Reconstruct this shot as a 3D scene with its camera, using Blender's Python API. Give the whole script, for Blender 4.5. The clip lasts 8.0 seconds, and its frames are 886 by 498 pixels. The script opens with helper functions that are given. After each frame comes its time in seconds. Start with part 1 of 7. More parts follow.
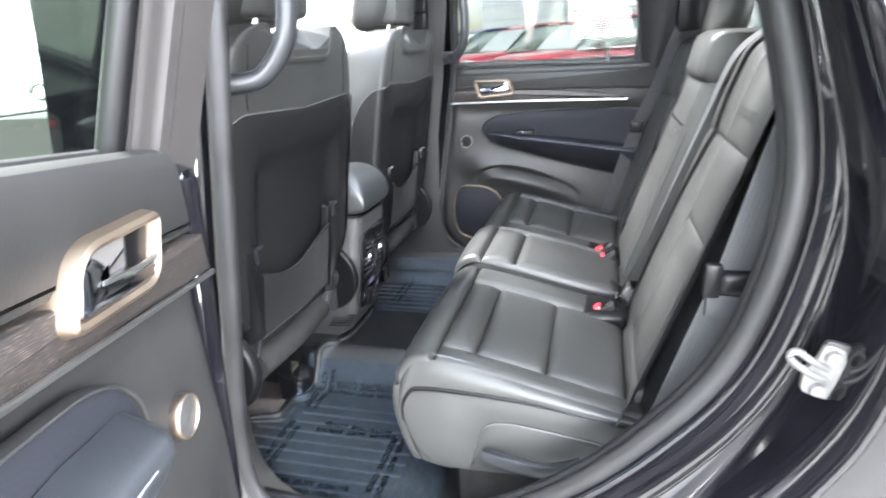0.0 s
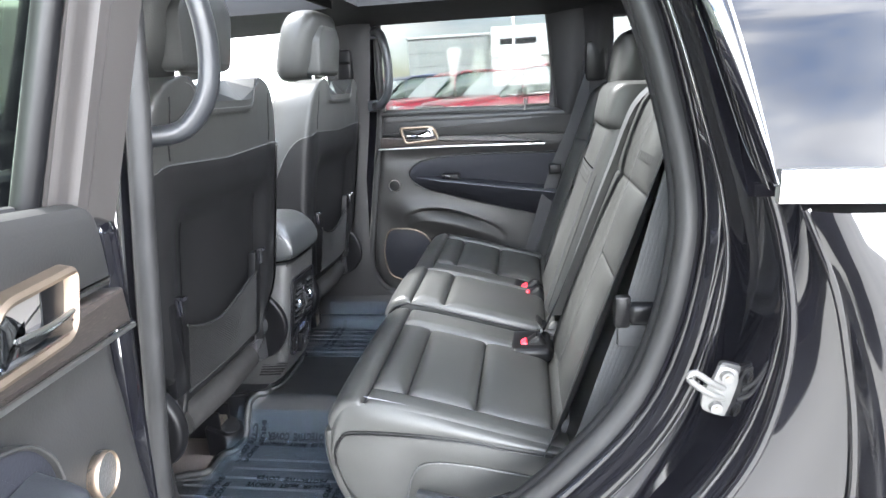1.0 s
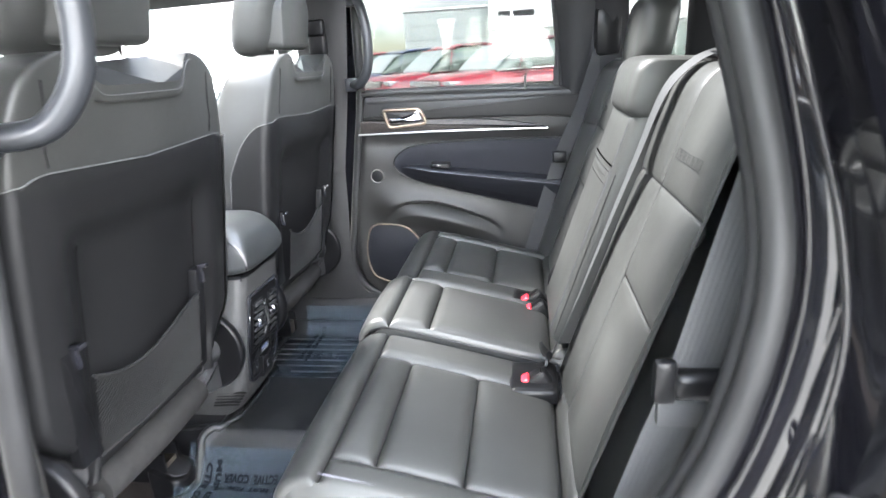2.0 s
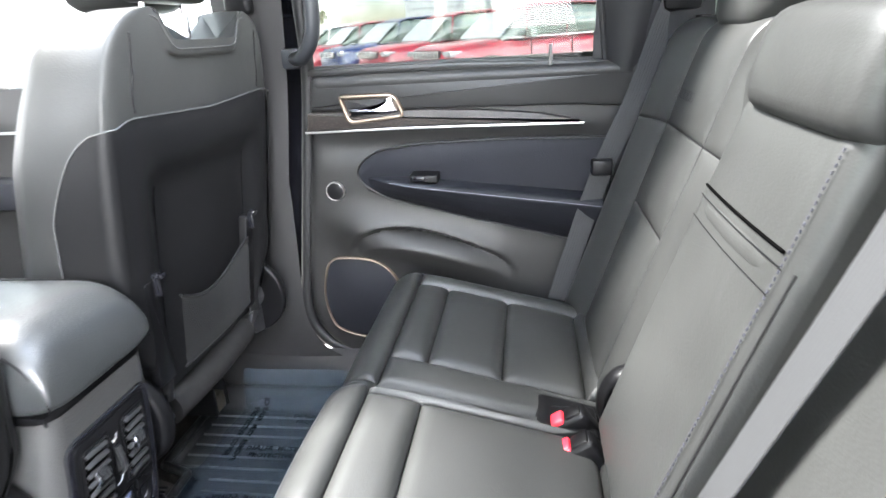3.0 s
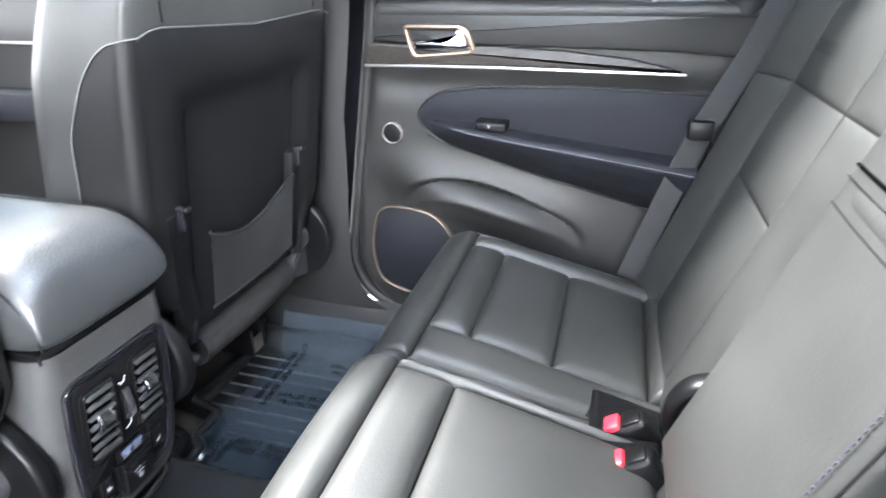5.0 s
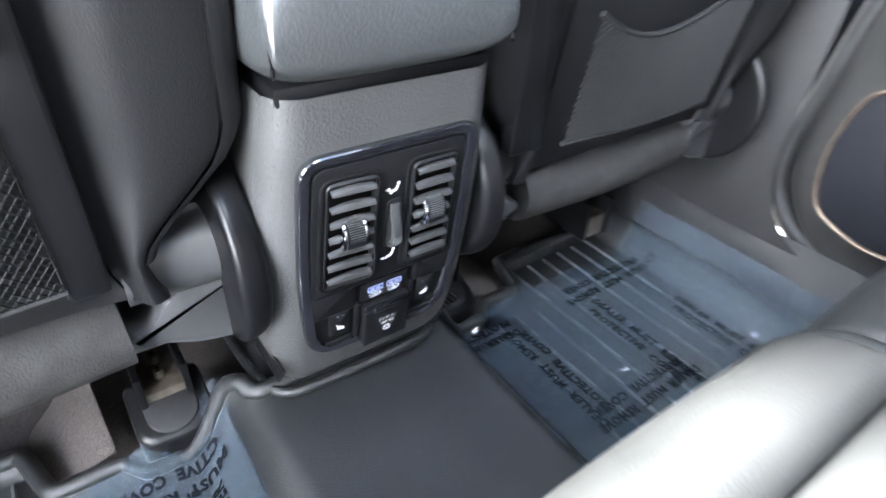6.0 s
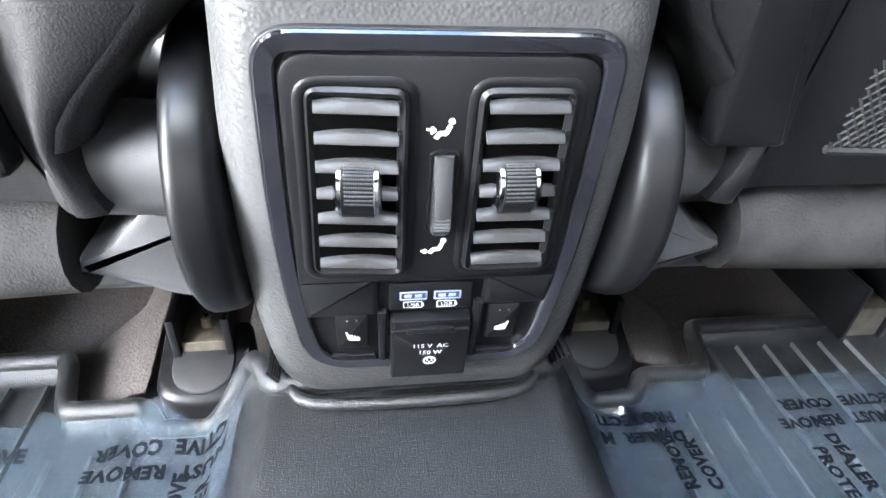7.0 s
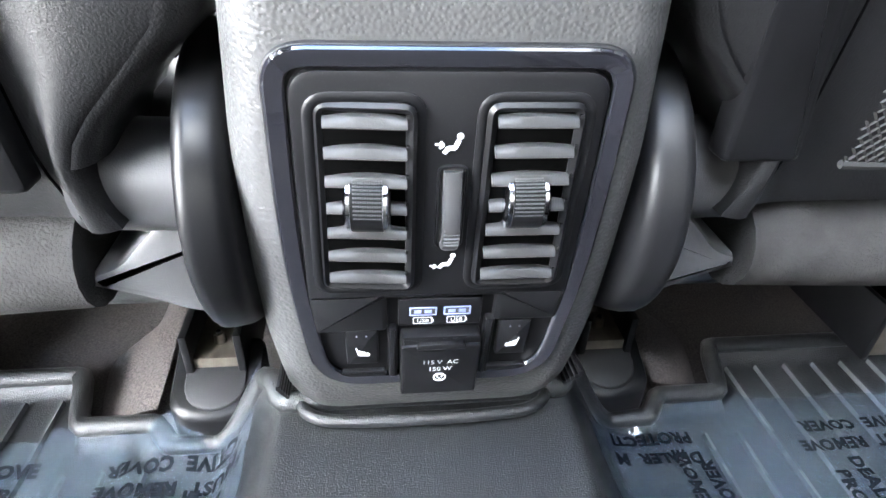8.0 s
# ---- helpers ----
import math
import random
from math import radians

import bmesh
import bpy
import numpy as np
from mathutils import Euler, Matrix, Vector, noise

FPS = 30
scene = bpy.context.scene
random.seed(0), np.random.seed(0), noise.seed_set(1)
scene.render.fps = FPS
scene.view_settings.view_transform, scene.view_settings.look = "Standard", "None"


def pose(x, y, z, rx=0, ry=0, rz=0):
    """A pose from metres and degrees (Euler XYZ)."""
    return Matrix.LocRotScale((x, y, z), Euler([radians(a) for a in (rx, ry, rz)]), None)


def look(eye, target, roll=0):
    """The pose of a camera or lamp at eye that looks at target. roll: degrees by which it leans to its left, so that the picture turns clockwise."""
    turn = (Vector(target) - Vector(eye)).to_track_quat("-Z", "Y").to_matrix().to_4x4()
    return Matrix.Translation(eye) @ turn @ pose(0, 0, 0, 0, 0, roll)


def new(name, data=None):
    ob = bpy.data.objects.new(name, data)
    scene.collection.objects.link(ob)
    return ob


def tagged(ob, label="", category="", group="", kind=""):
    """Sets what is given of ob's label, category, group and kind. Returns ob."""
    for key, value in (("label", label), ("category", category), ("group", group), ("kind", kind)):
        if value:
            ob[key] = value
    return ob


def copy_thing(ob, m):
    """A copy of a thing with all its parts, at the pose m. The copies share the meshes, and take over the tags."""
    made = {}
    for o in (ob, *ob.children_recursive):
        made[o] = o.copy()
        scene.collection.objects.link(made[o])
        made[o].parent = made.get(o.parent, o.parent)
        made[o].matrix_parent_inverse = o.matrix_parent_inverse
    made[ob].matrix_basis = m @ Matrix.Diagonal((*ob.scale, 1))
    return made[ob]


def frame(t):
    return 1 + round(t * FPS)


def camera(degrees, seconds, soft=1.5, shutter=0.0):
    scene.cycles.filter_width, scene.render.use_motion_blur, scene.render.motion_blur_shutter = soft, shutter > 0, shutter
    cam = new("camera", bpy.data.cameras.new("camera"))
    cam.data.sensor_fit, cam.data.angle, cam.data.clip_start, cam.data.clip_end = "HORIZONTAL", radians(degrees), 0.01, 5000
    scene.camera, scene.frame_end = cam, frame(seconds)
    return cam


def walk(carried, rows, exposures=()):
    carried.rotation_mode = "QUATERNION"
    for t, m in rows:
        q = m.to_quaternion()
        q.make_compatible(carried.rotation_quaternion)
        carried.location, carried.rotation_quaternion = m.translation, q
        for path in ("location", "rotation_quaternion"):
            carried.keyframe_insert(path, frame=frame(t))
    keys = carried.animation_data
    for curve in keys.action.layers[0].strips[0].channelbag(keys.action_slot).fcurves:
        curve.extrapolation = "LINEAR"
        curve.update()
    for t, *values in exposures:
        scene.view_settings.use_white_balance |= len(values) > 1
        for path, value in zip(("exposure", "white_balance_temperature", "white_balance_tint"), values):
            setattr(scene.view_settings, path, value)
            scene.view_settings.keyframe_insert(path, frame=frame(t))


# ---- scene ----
# The car points to -x, its passenger side is +y, the ground is z = 0.
cam = camera(74.3, 8.0, shutter=0.3)
EXPOSE = 3.57
PATH = [
    (0, (0.636, -1.515, 1.357), (0.128, 0.305, 0.702), -3.2),
    (0.2, (0.65, -1.528, 1.364), (0.261, 0.341, 0.779), -3.3),
    (0.5, (0.657, -1.535, 1.367), (0.329, 0.36, 0.818), -3.4),
    (1, (0.657, -1.542, 1.367), (0.366, 0.364, 0.836), -3.2),
    (1.2, (0.658, -1.54, 1.367), (0.367, 0.365, 0.831), -3.3),
    (2.3, (0.642, -1.071, 1.372), (0.359, 0.804, 0.737), -3.4),
    (2.5, (0.635, -0.928, 1.364), (0.348, 0.942, 0.717), -3.5),
    (3, (0.602, -0.624, 1.353), (0.308, 1.228, 0.655), -3.7),
    (3.5, (0.613, -0.508, 1.345), (0.338, 1.33, 0.607), -3.5),
    (4, (0.617, -0.5, 1.342), (0.342, 1.326, 0.573), -2.9),
    (4.2, (0.615, -0.5, 1.342), (0.329, 1.318, 0.56), -2.6),
    (5.3, (0.572, -0.482, 1.279), (-0.112, 1.164, 0.376), 1.0),
    (5.5, (0.515, -0.433, 1.211), (-0.326, 1.108, 0.254), 2.4),
    (6, (0.377, -0.228, 1.079), (-0.919, 0.758, -0.082), 3.4),
    (6.5, (0.293, -0.080, 0.990), (-1.218, 0.408, -0.226), 4.3),
    (7, (0.263, -0.039, 0.944), (-1.351, 0.223, -0.207), 3.5),
    (7.5, (0.264, -0.035, 0.942), (-1.387, 0.185, -0.165), 2.8),
    (8, (0.264, -0.036, 0.942), (-1.392, 0.178, -0.158), 2.5),
]
walk(cam, [(t, look(eye, target, roll)) for t, eye, target, roll in PATH],
     [(0.0, EXPOSE + 0.43, 6150, 10), (1.0, EXPOSE + 0.25, 6150, 10), (1.5, EXPOSE + 0.3, 6150, 10), (2.4, EXPOSE + 0.6, 6250, 10), (4.2, EXPOSE + 0.6, 6250, 10), (5.5, EXPOSE + 1.05, 6050, 10),
      (6.0, EXPOSE + 1.35, 6050, 10), (6.5, EXPOSE + 1.9, 6100, 10), (7.0, EXPOSE + 2.15, 6250, 9), (8.0, EXPOSE + 2.15, 6250, 9)])

# ---------------------------------------------------------------- light
world = bpy.data.worlds.new("sky")
scene.world = world
world.use_nodes = True
wn = world.node_tree.nodes
wl = world.node_tree.links
sky = wn.new("ShaderNodeTexSky")
sky.sky_type, sky.sun_disc = "NISHITA", False
sky.sun_elevation, sky.sun_rotation = radians(57), radians(279)
bg = wn["Background"]
bg.inputs["Strength"].default_value = 0.095
wco = wn.new("ShaderNodeTexCoord")
wmap = wn.new("ShaderNodeMapping")
wmap.inputs["Scale"].default_value = (1.0, 1.0, 2.2)
wcloud = wn.new("ShaderNodeTexNoise")
wcloud.inputs["Scale"].default_value, wcloud.inputs["Detail"].default_value = 2.3, 9.0
wcloud.inputs["Roughness"].default_value = 0.55
wramp = wn.new("ShaderNodeValToRGB")
wramp.color_ramp.elements[0].position, wramp.color_ramp.elements[1].position = 0.36, 0.50
wshade = wn.new("ShaderNodeTexNoise")
wshade.inputs["Scale"].default_value, wshade.inputs["Detail"].default_value = 3.1, 6.0
wgrey = wn.new("ShaderNodeValToRGB")
wgrey.color_ramp.elements[0].position, wgrey.color_ramp.elements[1].position = 0.38, 0.62
wgrey.color_ramp.elements[0].color, wgrey.color_ramp.elements[1].color = (4.7, 4.75, 4.9, 1), (11.3, 11.1, 10.8, 1)
wmix = wn.new("ShaderNodeMix")
wmix.data_type = "RGBA"
wl.new(wco.outputs["Generated"], wmap.inputs["Vector"])
wl.new(wmap.outputs[0], wcloud.inputs["Vector"])
wl.new(wmap.outputs[0], wshade.inputs["Vector"])
# the bank thins out towards the top of the sky
wxyz, wthin, wless = wn.new("ShaderNodeSeparateXYZ"), wn.new("ShaderNodeMapRange"), wn.new("ShaderNodeMath")
wthin.inputs[1].default_value, wthin.inputs[2].default_value = 0.45, 0.95
wthin.inputs[3].default_value, wthin.inputs[4].default_value = 0.0, 0.07
wless.operation = "SUBTRACT"
wl.new(wco.outputs["Generated"], wxyz.inputs[0])
wl.new(wxyz.outputs["Z"], wthin.inputs[0])
wl.new(wcloud.outputs[0], wless.inputs[0])
wl.new(wthin.outputs[0], wless.inputs[1])
wl.new(wless.outputs[0], wramp.inputs[0])
wl.new(wshade.outputs[0], wgrey.inputs[0])
wl.new(wramp.outputs[0], wmix.inputs[0])
wl.new(sky.outputs[0], wmix.inputs["A"])
wl.new(wgrey.outputs[0], wmix.inputs["B"])
# the cloud bank is brightest to the driver's side
wsep = wn.new("ShaderNodeVectorMath")
wsep.operation = "DOT_PRODUCT"
wsep.inputs[1].default_value = (-0.62, 0.78, 0.0)
wl.new(wco.outputs["Generated"], wsep.inputs[0])
wside = wn.new("ShaderNodeMapRange")
wside.interpolation_type = "SMOOTHSTEP"
wside.inputs[1].default_value, wside.inputs[2].default_value = 0.15, -0.95
wside.inputs[3].default_value, wside.inputs[4].default_value = 0.72, 5.2
wl.new(wsep.outputs["Value"], wside.inputs[0])
wmul = wn.new("ShaderNodeVectorMath")
wmul.operation = "SCALE"
wl.new(wmix.outputs["Result"], wmul.inputs[0])
wl.new(wside.outputs[0], wmul.inputs["Scale"])
wl.new(wmul.outputs[0], bg.inputs["Color"])

sun = new("sun", bpy.data.lights.new("sun", "SUN"))
sun.data.energy, sun.data.angle, sun.data.color = 3.2, radians(14), (1.0, 0.97, 0.92)
sun.matrix_world = look((0, 0, 20), (9.0, -1.5, 6.0))

# ---------------------------------------------------------------- materials


def material(name, color, rough=0.5, metal=0.0, coat=0.0, spec=0.5, grain=None, vary=None, creases=None, dust_glints=None):
    """grain: (scale, strength, kind) relief; vary: (scale, amount) change of tone; creases: (scale, strength) soft
    relief; dust_glints: (scale, share) pale specks, dirt on plastics, painted sparkle on the mat.
    """
    m = bpy.data.materials.new(name)
    m.use_nodes = True
    n, l = m.node_tree.nodes, m.node_tree.links
    b = n["Principled BSDF"]
    b.inputs["Base Color"].default_value = (*color, 1)
    b.inputs["Roughness"].default_value = rough
    b.inputs["Metallic"].default_value = metal
    b.inputs["Coat Weight"].default_value = coat
    b.inputs["Coat Roughness"].default_value = 0.03
    b.inputs["Specular IOR Level"].default_value = spec
    co = n.new("ShaderNodeTexCoord")
    if vary:
        t = n.new("ShaderNodeTexNoise")
        t.inputs["Scale"].default_value, t.inputs["Detail"].default_value = vary[0], 6.0
        l.new(co.outputs["Object"], t.inputs["Vector"])
        r = n.new("ShaderNodeMapRange")
        r.inputs[1].default_value, r.inputs[2].default_value = 0.3, 0.7
        r.inputs[3].default_value, r.inputs[4].default_value = 1 - vary[1], 1 + vary[1]
        l.new(t.outputs[0], r.inputs[0])
        x = n.new("ShaderNodeVectorMath")
        x.operation = "SCALE"
        x.inputs[0].default_value = color
        l.new(r.outputs[0], x.inputs["Scale"])
        l.new(x.outputs[0], b.inputs["Base Color"])
        rr = n.new("ShaderNodeMapRange")
        rr.inputs[1].default_value, rr.inputs[2].default_value = 0.3, 0.7
        rr.inputs[3].default_value, rr.inputs[4].default_value = rough * (1 - vary[1] * 0.5), min(1, rough * (1 + vary[1] * 0.5))
        l.new(t.outputs[0], rr.inputs[0])
        l.new(rr.outputs[0], b.inputs["Roughness"])
    if grain:
        if grain[2] == "voronoi":
            t = n.new("ShaderNodeTexVoronoi")
            t.feature = "SMOOTH_F1"
            t.inputs["Scale"].default_value = grain[0]
            out = t.outputs["Distance"]
        elif grain[2] == "wave":
            t = n.new("ShaderNodeTexWave")
            t.inputs["Scale"].default_value = grain[0]
            out = t.outputs["Fac"]
        else:
            t = n.new("ShaderNodeTexNoise")
            t.inputs["Scale"].default_value, t.inputs["Detail"].default_value = grain[0], 4.0
            out = t.outputs[0]
        l.new(co.outputs["Object"], t.inputs["Vector"])
        bump = n.new("ShaderNodeBump")
        bump.inputs["Strength"].default_value, bump.inputs["Distance"].default_value = grain[1], 0.001
        l.new(out, bump.inputs["Height"])
        l.new(bump.outputs[0], b.inputs["Normal"])
        if creases:
            t = n.new("ShaderNodeTexNoise")
            t.inputs["Scale"].default_value, t.inputs["Detail"].default_value, t.inputs["Distortion"].default_value = creases[0], 3.0, 1.2
            l.new(co.outputs["Object"], t.inputs["Vector"])
            soft = n.new("ShaderNodeBump")
            soft.inputs["Strength"].default_value, soft.inputs["Distance"].default_value = creases[1], 0.006
            l.new(t.outputs[0], soft.inputs["Height"])
            l.new(soft.outputs[0], bump.inputs["Normal"])
    if dust_glints and vary:
        t, r, mix = n.new("ShaderNodeTexNoise"), n.new("ShaderNodeMapRange"), n.new("ShaderNodeMix")
        t.inputs["Scale"].default_value, t.inputs["Detail"].default_value = dust_glints[0], 1.0
        l.new(co.outputs["Object"], t.inputs["Vector"])
        r.inputs[1].default_value, r.inputs[2].default_value = 0.66, 0.80
        r.inputs[3].default_value, r.inputs[4].default_value = 0.0, dust_glints[1]
        l.new(t.outputs[0], r.inputs[0])
        mix.data_type = "RGBA"
        mix.inputs["B"].default_value = (0.22, 0.21, 0.20, 1)
        l.new(r.outputs[0], mix.inputs[0])
        l.new(x.outputs[0], mix.inputs["A"])
        l.new(mix.outputs["Result"], b.inputs["Base Color"])
    return m


def gloss_weight(n, l, base):
    """Share of mirror gloss on a thin sheet, the same from both sides: base head-on, rising towards the edge-on view."""
    w, p, r = n.new("ShaderNodeLayerWeight"), n.new("ShaderNodeMath"), n.new("ShaderNodeMapRange")
    w.inputs["Blend"].default_value = 0.5
    p.operation = "POWER"
    p.inputs[1].default_value = 5.0
    r.inputs[3].default_value, r.inputs[4].default_value = base, 1.0
    l.new(w.outputs["Facing"], p.inputs[0])
    l.new(p.outputs[0], r.inputs[0])
    return w, r.outputs[0]


def glass(name, tint, rough=0.0, base=0.06):
    """A thin pane: tinted see-through with a real gloss on top."""
    m = bpy.data.materials.new(name)
    m.use_nodes = True
    n, l = m.node_tree.nodes, m.node_tree.links
    n.remove(n["Principled BSDF"])
    t, g, x = n.new("ShaderNodeBsdfTransparent"), n.new("ShaderNodeBsdfGlossy"), n.new("ShaderNodeMixShader")
    weight = gloss_weight(n, l, base)[1]
    t.inputs["Color"].default_value, g.inputs["Roughness"].default_value = (*tint, 1), rough
    g.inputs["Color"].default_value = (1, 1, 1, 1)
    l.new(weight, x.inputs[0])
    l.new(t.outputs[0], x.inputs[1])
    l.new(g.outputs[0], x.inputs[2])
    l.new(x.outputs[0], n["Material Output"].inputs[0])
    return m


LEATHER = material("black_leather", (0.0232, 0.0236, 0.0226), 0.41, spec=0.30, grain=(420, 0.16, "voronoi"), vary=(5, 0.22), creases=(11, 0.09))
LEATHER_LID = material("grained_lid_leather", (0.025, 0.0265, 0.027), 0.37, spec=0.6, grain=(420, 0.3, "voronoi"), vary=(7, 0.2))
SHELL = material("seat_shell_plastic", (0.0056, 0.0056, 0.0060), 0.42, spec=0.21, grain=(800, 0.35, "noise"), vary=(4, 0.2), dust_glints=(1500, 0.10))
PLASTIC = material("dark_grained_plastic", (0.0095, 0.0095, 0.0102), 0.5, spec=0.2, grain=(700, 0.25, "noise"), vary=(4, 0.2))
CONSOLE = material("console_soft_plastic", (0.032, 0.0318, 0.0315), 0.46, spec=0.36, grain=(480, 0.55, "voronoi"), vary=(9, 0.15))
DOORSKIN = material("door_trim_vinyl", (0.0120, 0.0118, 0.0116), 0.5, spec=0.30, grain=(380, 0.10, "voronoi"), vary=(5, 0.2))
DOORPAD = material("door_navy_insert", (0.0075, 0.0080, 0.0105), 0.66, spec=0.15, grain=(380, 0.3, "voronoi"), vary=(5, 0.2))
GRIP = material("grab_handle_plastic", (0.014, 0.015, 0.017), 0.36, spec=0.3, grain=(700, 0.15, "noise"), vary=(8, 0.2))
HUB = material("hinge_plastic", (0.032, 0.032, 0.033), 0.4, spec=0.35, grain=(900, 0.15, "noise"), vary=(14, 0.2))
PILLAR = material("pillar_trim_plastic", (0.0125, 0.0122, 0.0125), 0.52, spec=0.22, grain=(600, 0.2, "noise"), vary=(3, 0.15))
SATIN = material("satin_black", (0.0036, 0.0036, 0.0040), 0.36, spec=0.15, vary=(12, 0.3), dust_glints=(1400, 0.05))
GLOSS = material("gloss_black", (0.008, 0.008, 0.010), 0.08, coat=0.6)
PAINT = material("black_car_paint", (0.003, 0.003, 0.004), 0.07, spec=0.3, coat=0.7, vary=(20, 0.3))
RUBBER = material("rubber_seal", (0.0105, 0.0105, 0.0108), 0.5, spec=0.25, vary=(15, 0.25))
CHROME = material("chrome", (0.80, 0.80, 0.80), 0.12, metal=1.0)
DARKCHROME = material("dark_chrome", (0.48, 0.50, 0.54), 0.12, metal=1.0)
BRIGHT = material("bright_trim", (0.55, 0.55, 0.54), 0.28, metal=1.0)
RINGMETAL = material("matt_ring_metal", (0.40, 0.38, 0.36), 0.45, metal=1.0)
COPPER = material("champagne_metal", (0.19, 0.15, 0.115), 0.48, metal=1.0, vary=(30, 0.1))
PIPING = material("pale_piping", (0.060, 0.060, 0.059), 0.5)
STITCH = material("grey_stitching", (0.09, 0.09, 0.11), 0.8)
THREAD = material("navy_thread", (0.012, 0.012, 0.022), 0.7)
CARPET = material("dark_carpet", (0.064, 0.056, 0.052), 0.95, spec=0.1, grain=(420, 1.0, "noise"), vary=(420, 0.6))
FELT = material("grey_felt", (0.017, 0.0165, 0.0162), 0.95, spec=0.08, grain=(500, 1.0, "noise"), vary=(40, 0.3))
# near-black that puts the shade of deep gaps into the colour
GAPSHADE = material("gap_shade_black", (0.0012, 0.0012, 0.0012), 0.9, spec=0.0)
# paler rubber, with the highlights on rib tops put into its colour
RIBGLINT = material("glint_rubber_rib", (0.034, 0.035, 0.036), 0.5, vary=(30, 0.3))
# the mat's pale specks are painted sparkle of its glossy grain
MATRUB = material("rubber_mat", (0.009, 0.0095, 0.010), 0.34, spec=0.38, grain=(700, 1.0, "noise"), vary=(10, 0.3), dust_glints=(1100, 0.45))
FRAMETRIM = material("door_frame_trim", (0.030, 0.0275, 0.0265), 0.5, spec=0.3, grain=(500, 0.1, "noise"), vary=(3, 0.15))
WEB = material("belt_webbing", (0.025, 0.0255, 0.0265), 0.6, spec=0.25, grain=(900, 0.4, "noise"), vary=(400, 0.15))
NET = material("net_cord", (0.0095, 0.0095, 0.0095), 0.7, spec=0.12)
RED = material("red_button", (0.75, 0.02, 0.035), 0.35)
ZINC = material("zinc_plated_steel", (0.075, 0.074, 0.071), 0.5, metal=0.3, vary=(60, 0.2))
STEEL = material("dark_steel", (0.16, 0.14, 0.11), 0.4, metal=0.8, vary=(50, 0.3))
HEADLINER = material("headliner_cloth", (0.018, 0.018, 0.019), 0.9, spec=0.1, grain=(600, 0.4, "noise"))
WHITEINK = material("white_ink", (0.42, 0.42, 0.42), 0.5)
BLUEINK = material("pale_blue_ink", (0.10, 0.12, 0.22), 0.5)
FILMINK = material("dark_film_print", (0.004, 0.005, 0.007), 0.9, spec=0.05)
TINT = glass("privacy_glass", (0.37, 0.38, 0.37), base=0.012)
ROOFGLASS = glass("sunroof_glass", (0.90, 0.92, 0.92))
CLEAR = glass("clear_glass", (0.88, 0.92, 0.90))
GREEN = glass("green_door_glass", (0.48, 0.56, 0.47), base=0.02)


def film_material():
    m = bpy.data.materials.new("clear_blue_film")
    m.use_nodes = True
    n, l = m.node_tree.nodes, m.node_tree.links
    b = n["Principled BSDF"]
    b.inputs["Base Color"].default_value = (0.066, 0.084, 0.102, 1)
    b.inputs["Roughness"].default_value, b.inputs["Specular IOR Level"].default_value = 0.10, 0.8
    t, x = n.new("ShaderNodeBsdfTransparent"), n.new("ShaderNodeMixShader")
    g, gx = n.new("ShaderNodeBsdfGlossy"), n.new("ShaderNodeMixShader")
    fr, weight = gloss_weight(n, l, 0.075)
    g.inputs["Roughness"].default_value = 0.07
    t.inputs["Color"].default_value = (0.86, 0.92, 1.0, 1)
    x.inputs[0].default_value = 0.29
    co, w = n.new("ShaderNodeTexCoord"), n.new("ShaderNodeTexNoise")
    w.inputs["Scale"].default_value, w.inputs["Detail"].default_value = 14.0, 3.0
    w.inputs["Distortion"].default_value = 0.8
    bump = n.new("ShaderNodeBump")
    bump.inputs["Strength"].default_value, bump.inputs["Distance"].default_value = 0.42, 0.008
    l.new(co.outputs["Object"], w.inputs["Vector"])
    l.new(w.outputs[0], bump.inputs["Height"])
    b.inputs["Specular IOR Level"].default_value = 0.0
    for sh in (g, fr):
        l.new(bump.outputs[0], sh.inputs["Normal"])
    l.new(t.outputs[0], x.inputs[1])
    l.new(b.outputs[0], x.inputs[2])
    l.new(weight, gx.inputs[0])
    l.new(x.outputs[0], gx.inputs[1])
    l.new(g.outputs[0], gx.inputs[2])
    l.new(gx.outputs[0], n["Material Output"].inputs[0])
    return m


FILM = film_material()


def wood_material():
    """Dark open-pore wood with short pale pores along the grain."""
    m = material("dark_open_pore_wood", (0.012, 0.010, 0.009), 0.5, spec=0.3)
    n, l = m.node_tree.nodes, m.node_tree.links
    co, mp, t, r = n.new("ShaderNodeTexCoord"), n.new("ShaderNodeMapping"), n.new("ShaderNodeTexNoise"), n.new("ShaderNodeValToRGB")
    mp.inputs["Scale"].default_value = (95, 95, 1300)
    t.inputs["Scale"].default_value, t.inputs["Detail"].default_value = 1.0, 2.7
    r.color_ramp.elements[0].position, r.color_ramp.elements[1].position = 0.53, 0.68
    r.color_ramp.elements[0].color, r.color_ramp.elements[1].color = (0.012, 0.010, 0.009, 1), (0.055, 0.044, 0.038, 1)
    l.new(co.outputs["Object"], mp.inputs["Vector"])
    l.new(mp.outputs[0], t.inputs["Vector"])
    l.new(t.outputs[0], r.inputs[0])
    l.new(r.outputs[0], n["Principled BSDF"].inputs["Base Color"])
    return m


WOOD = wood_material()

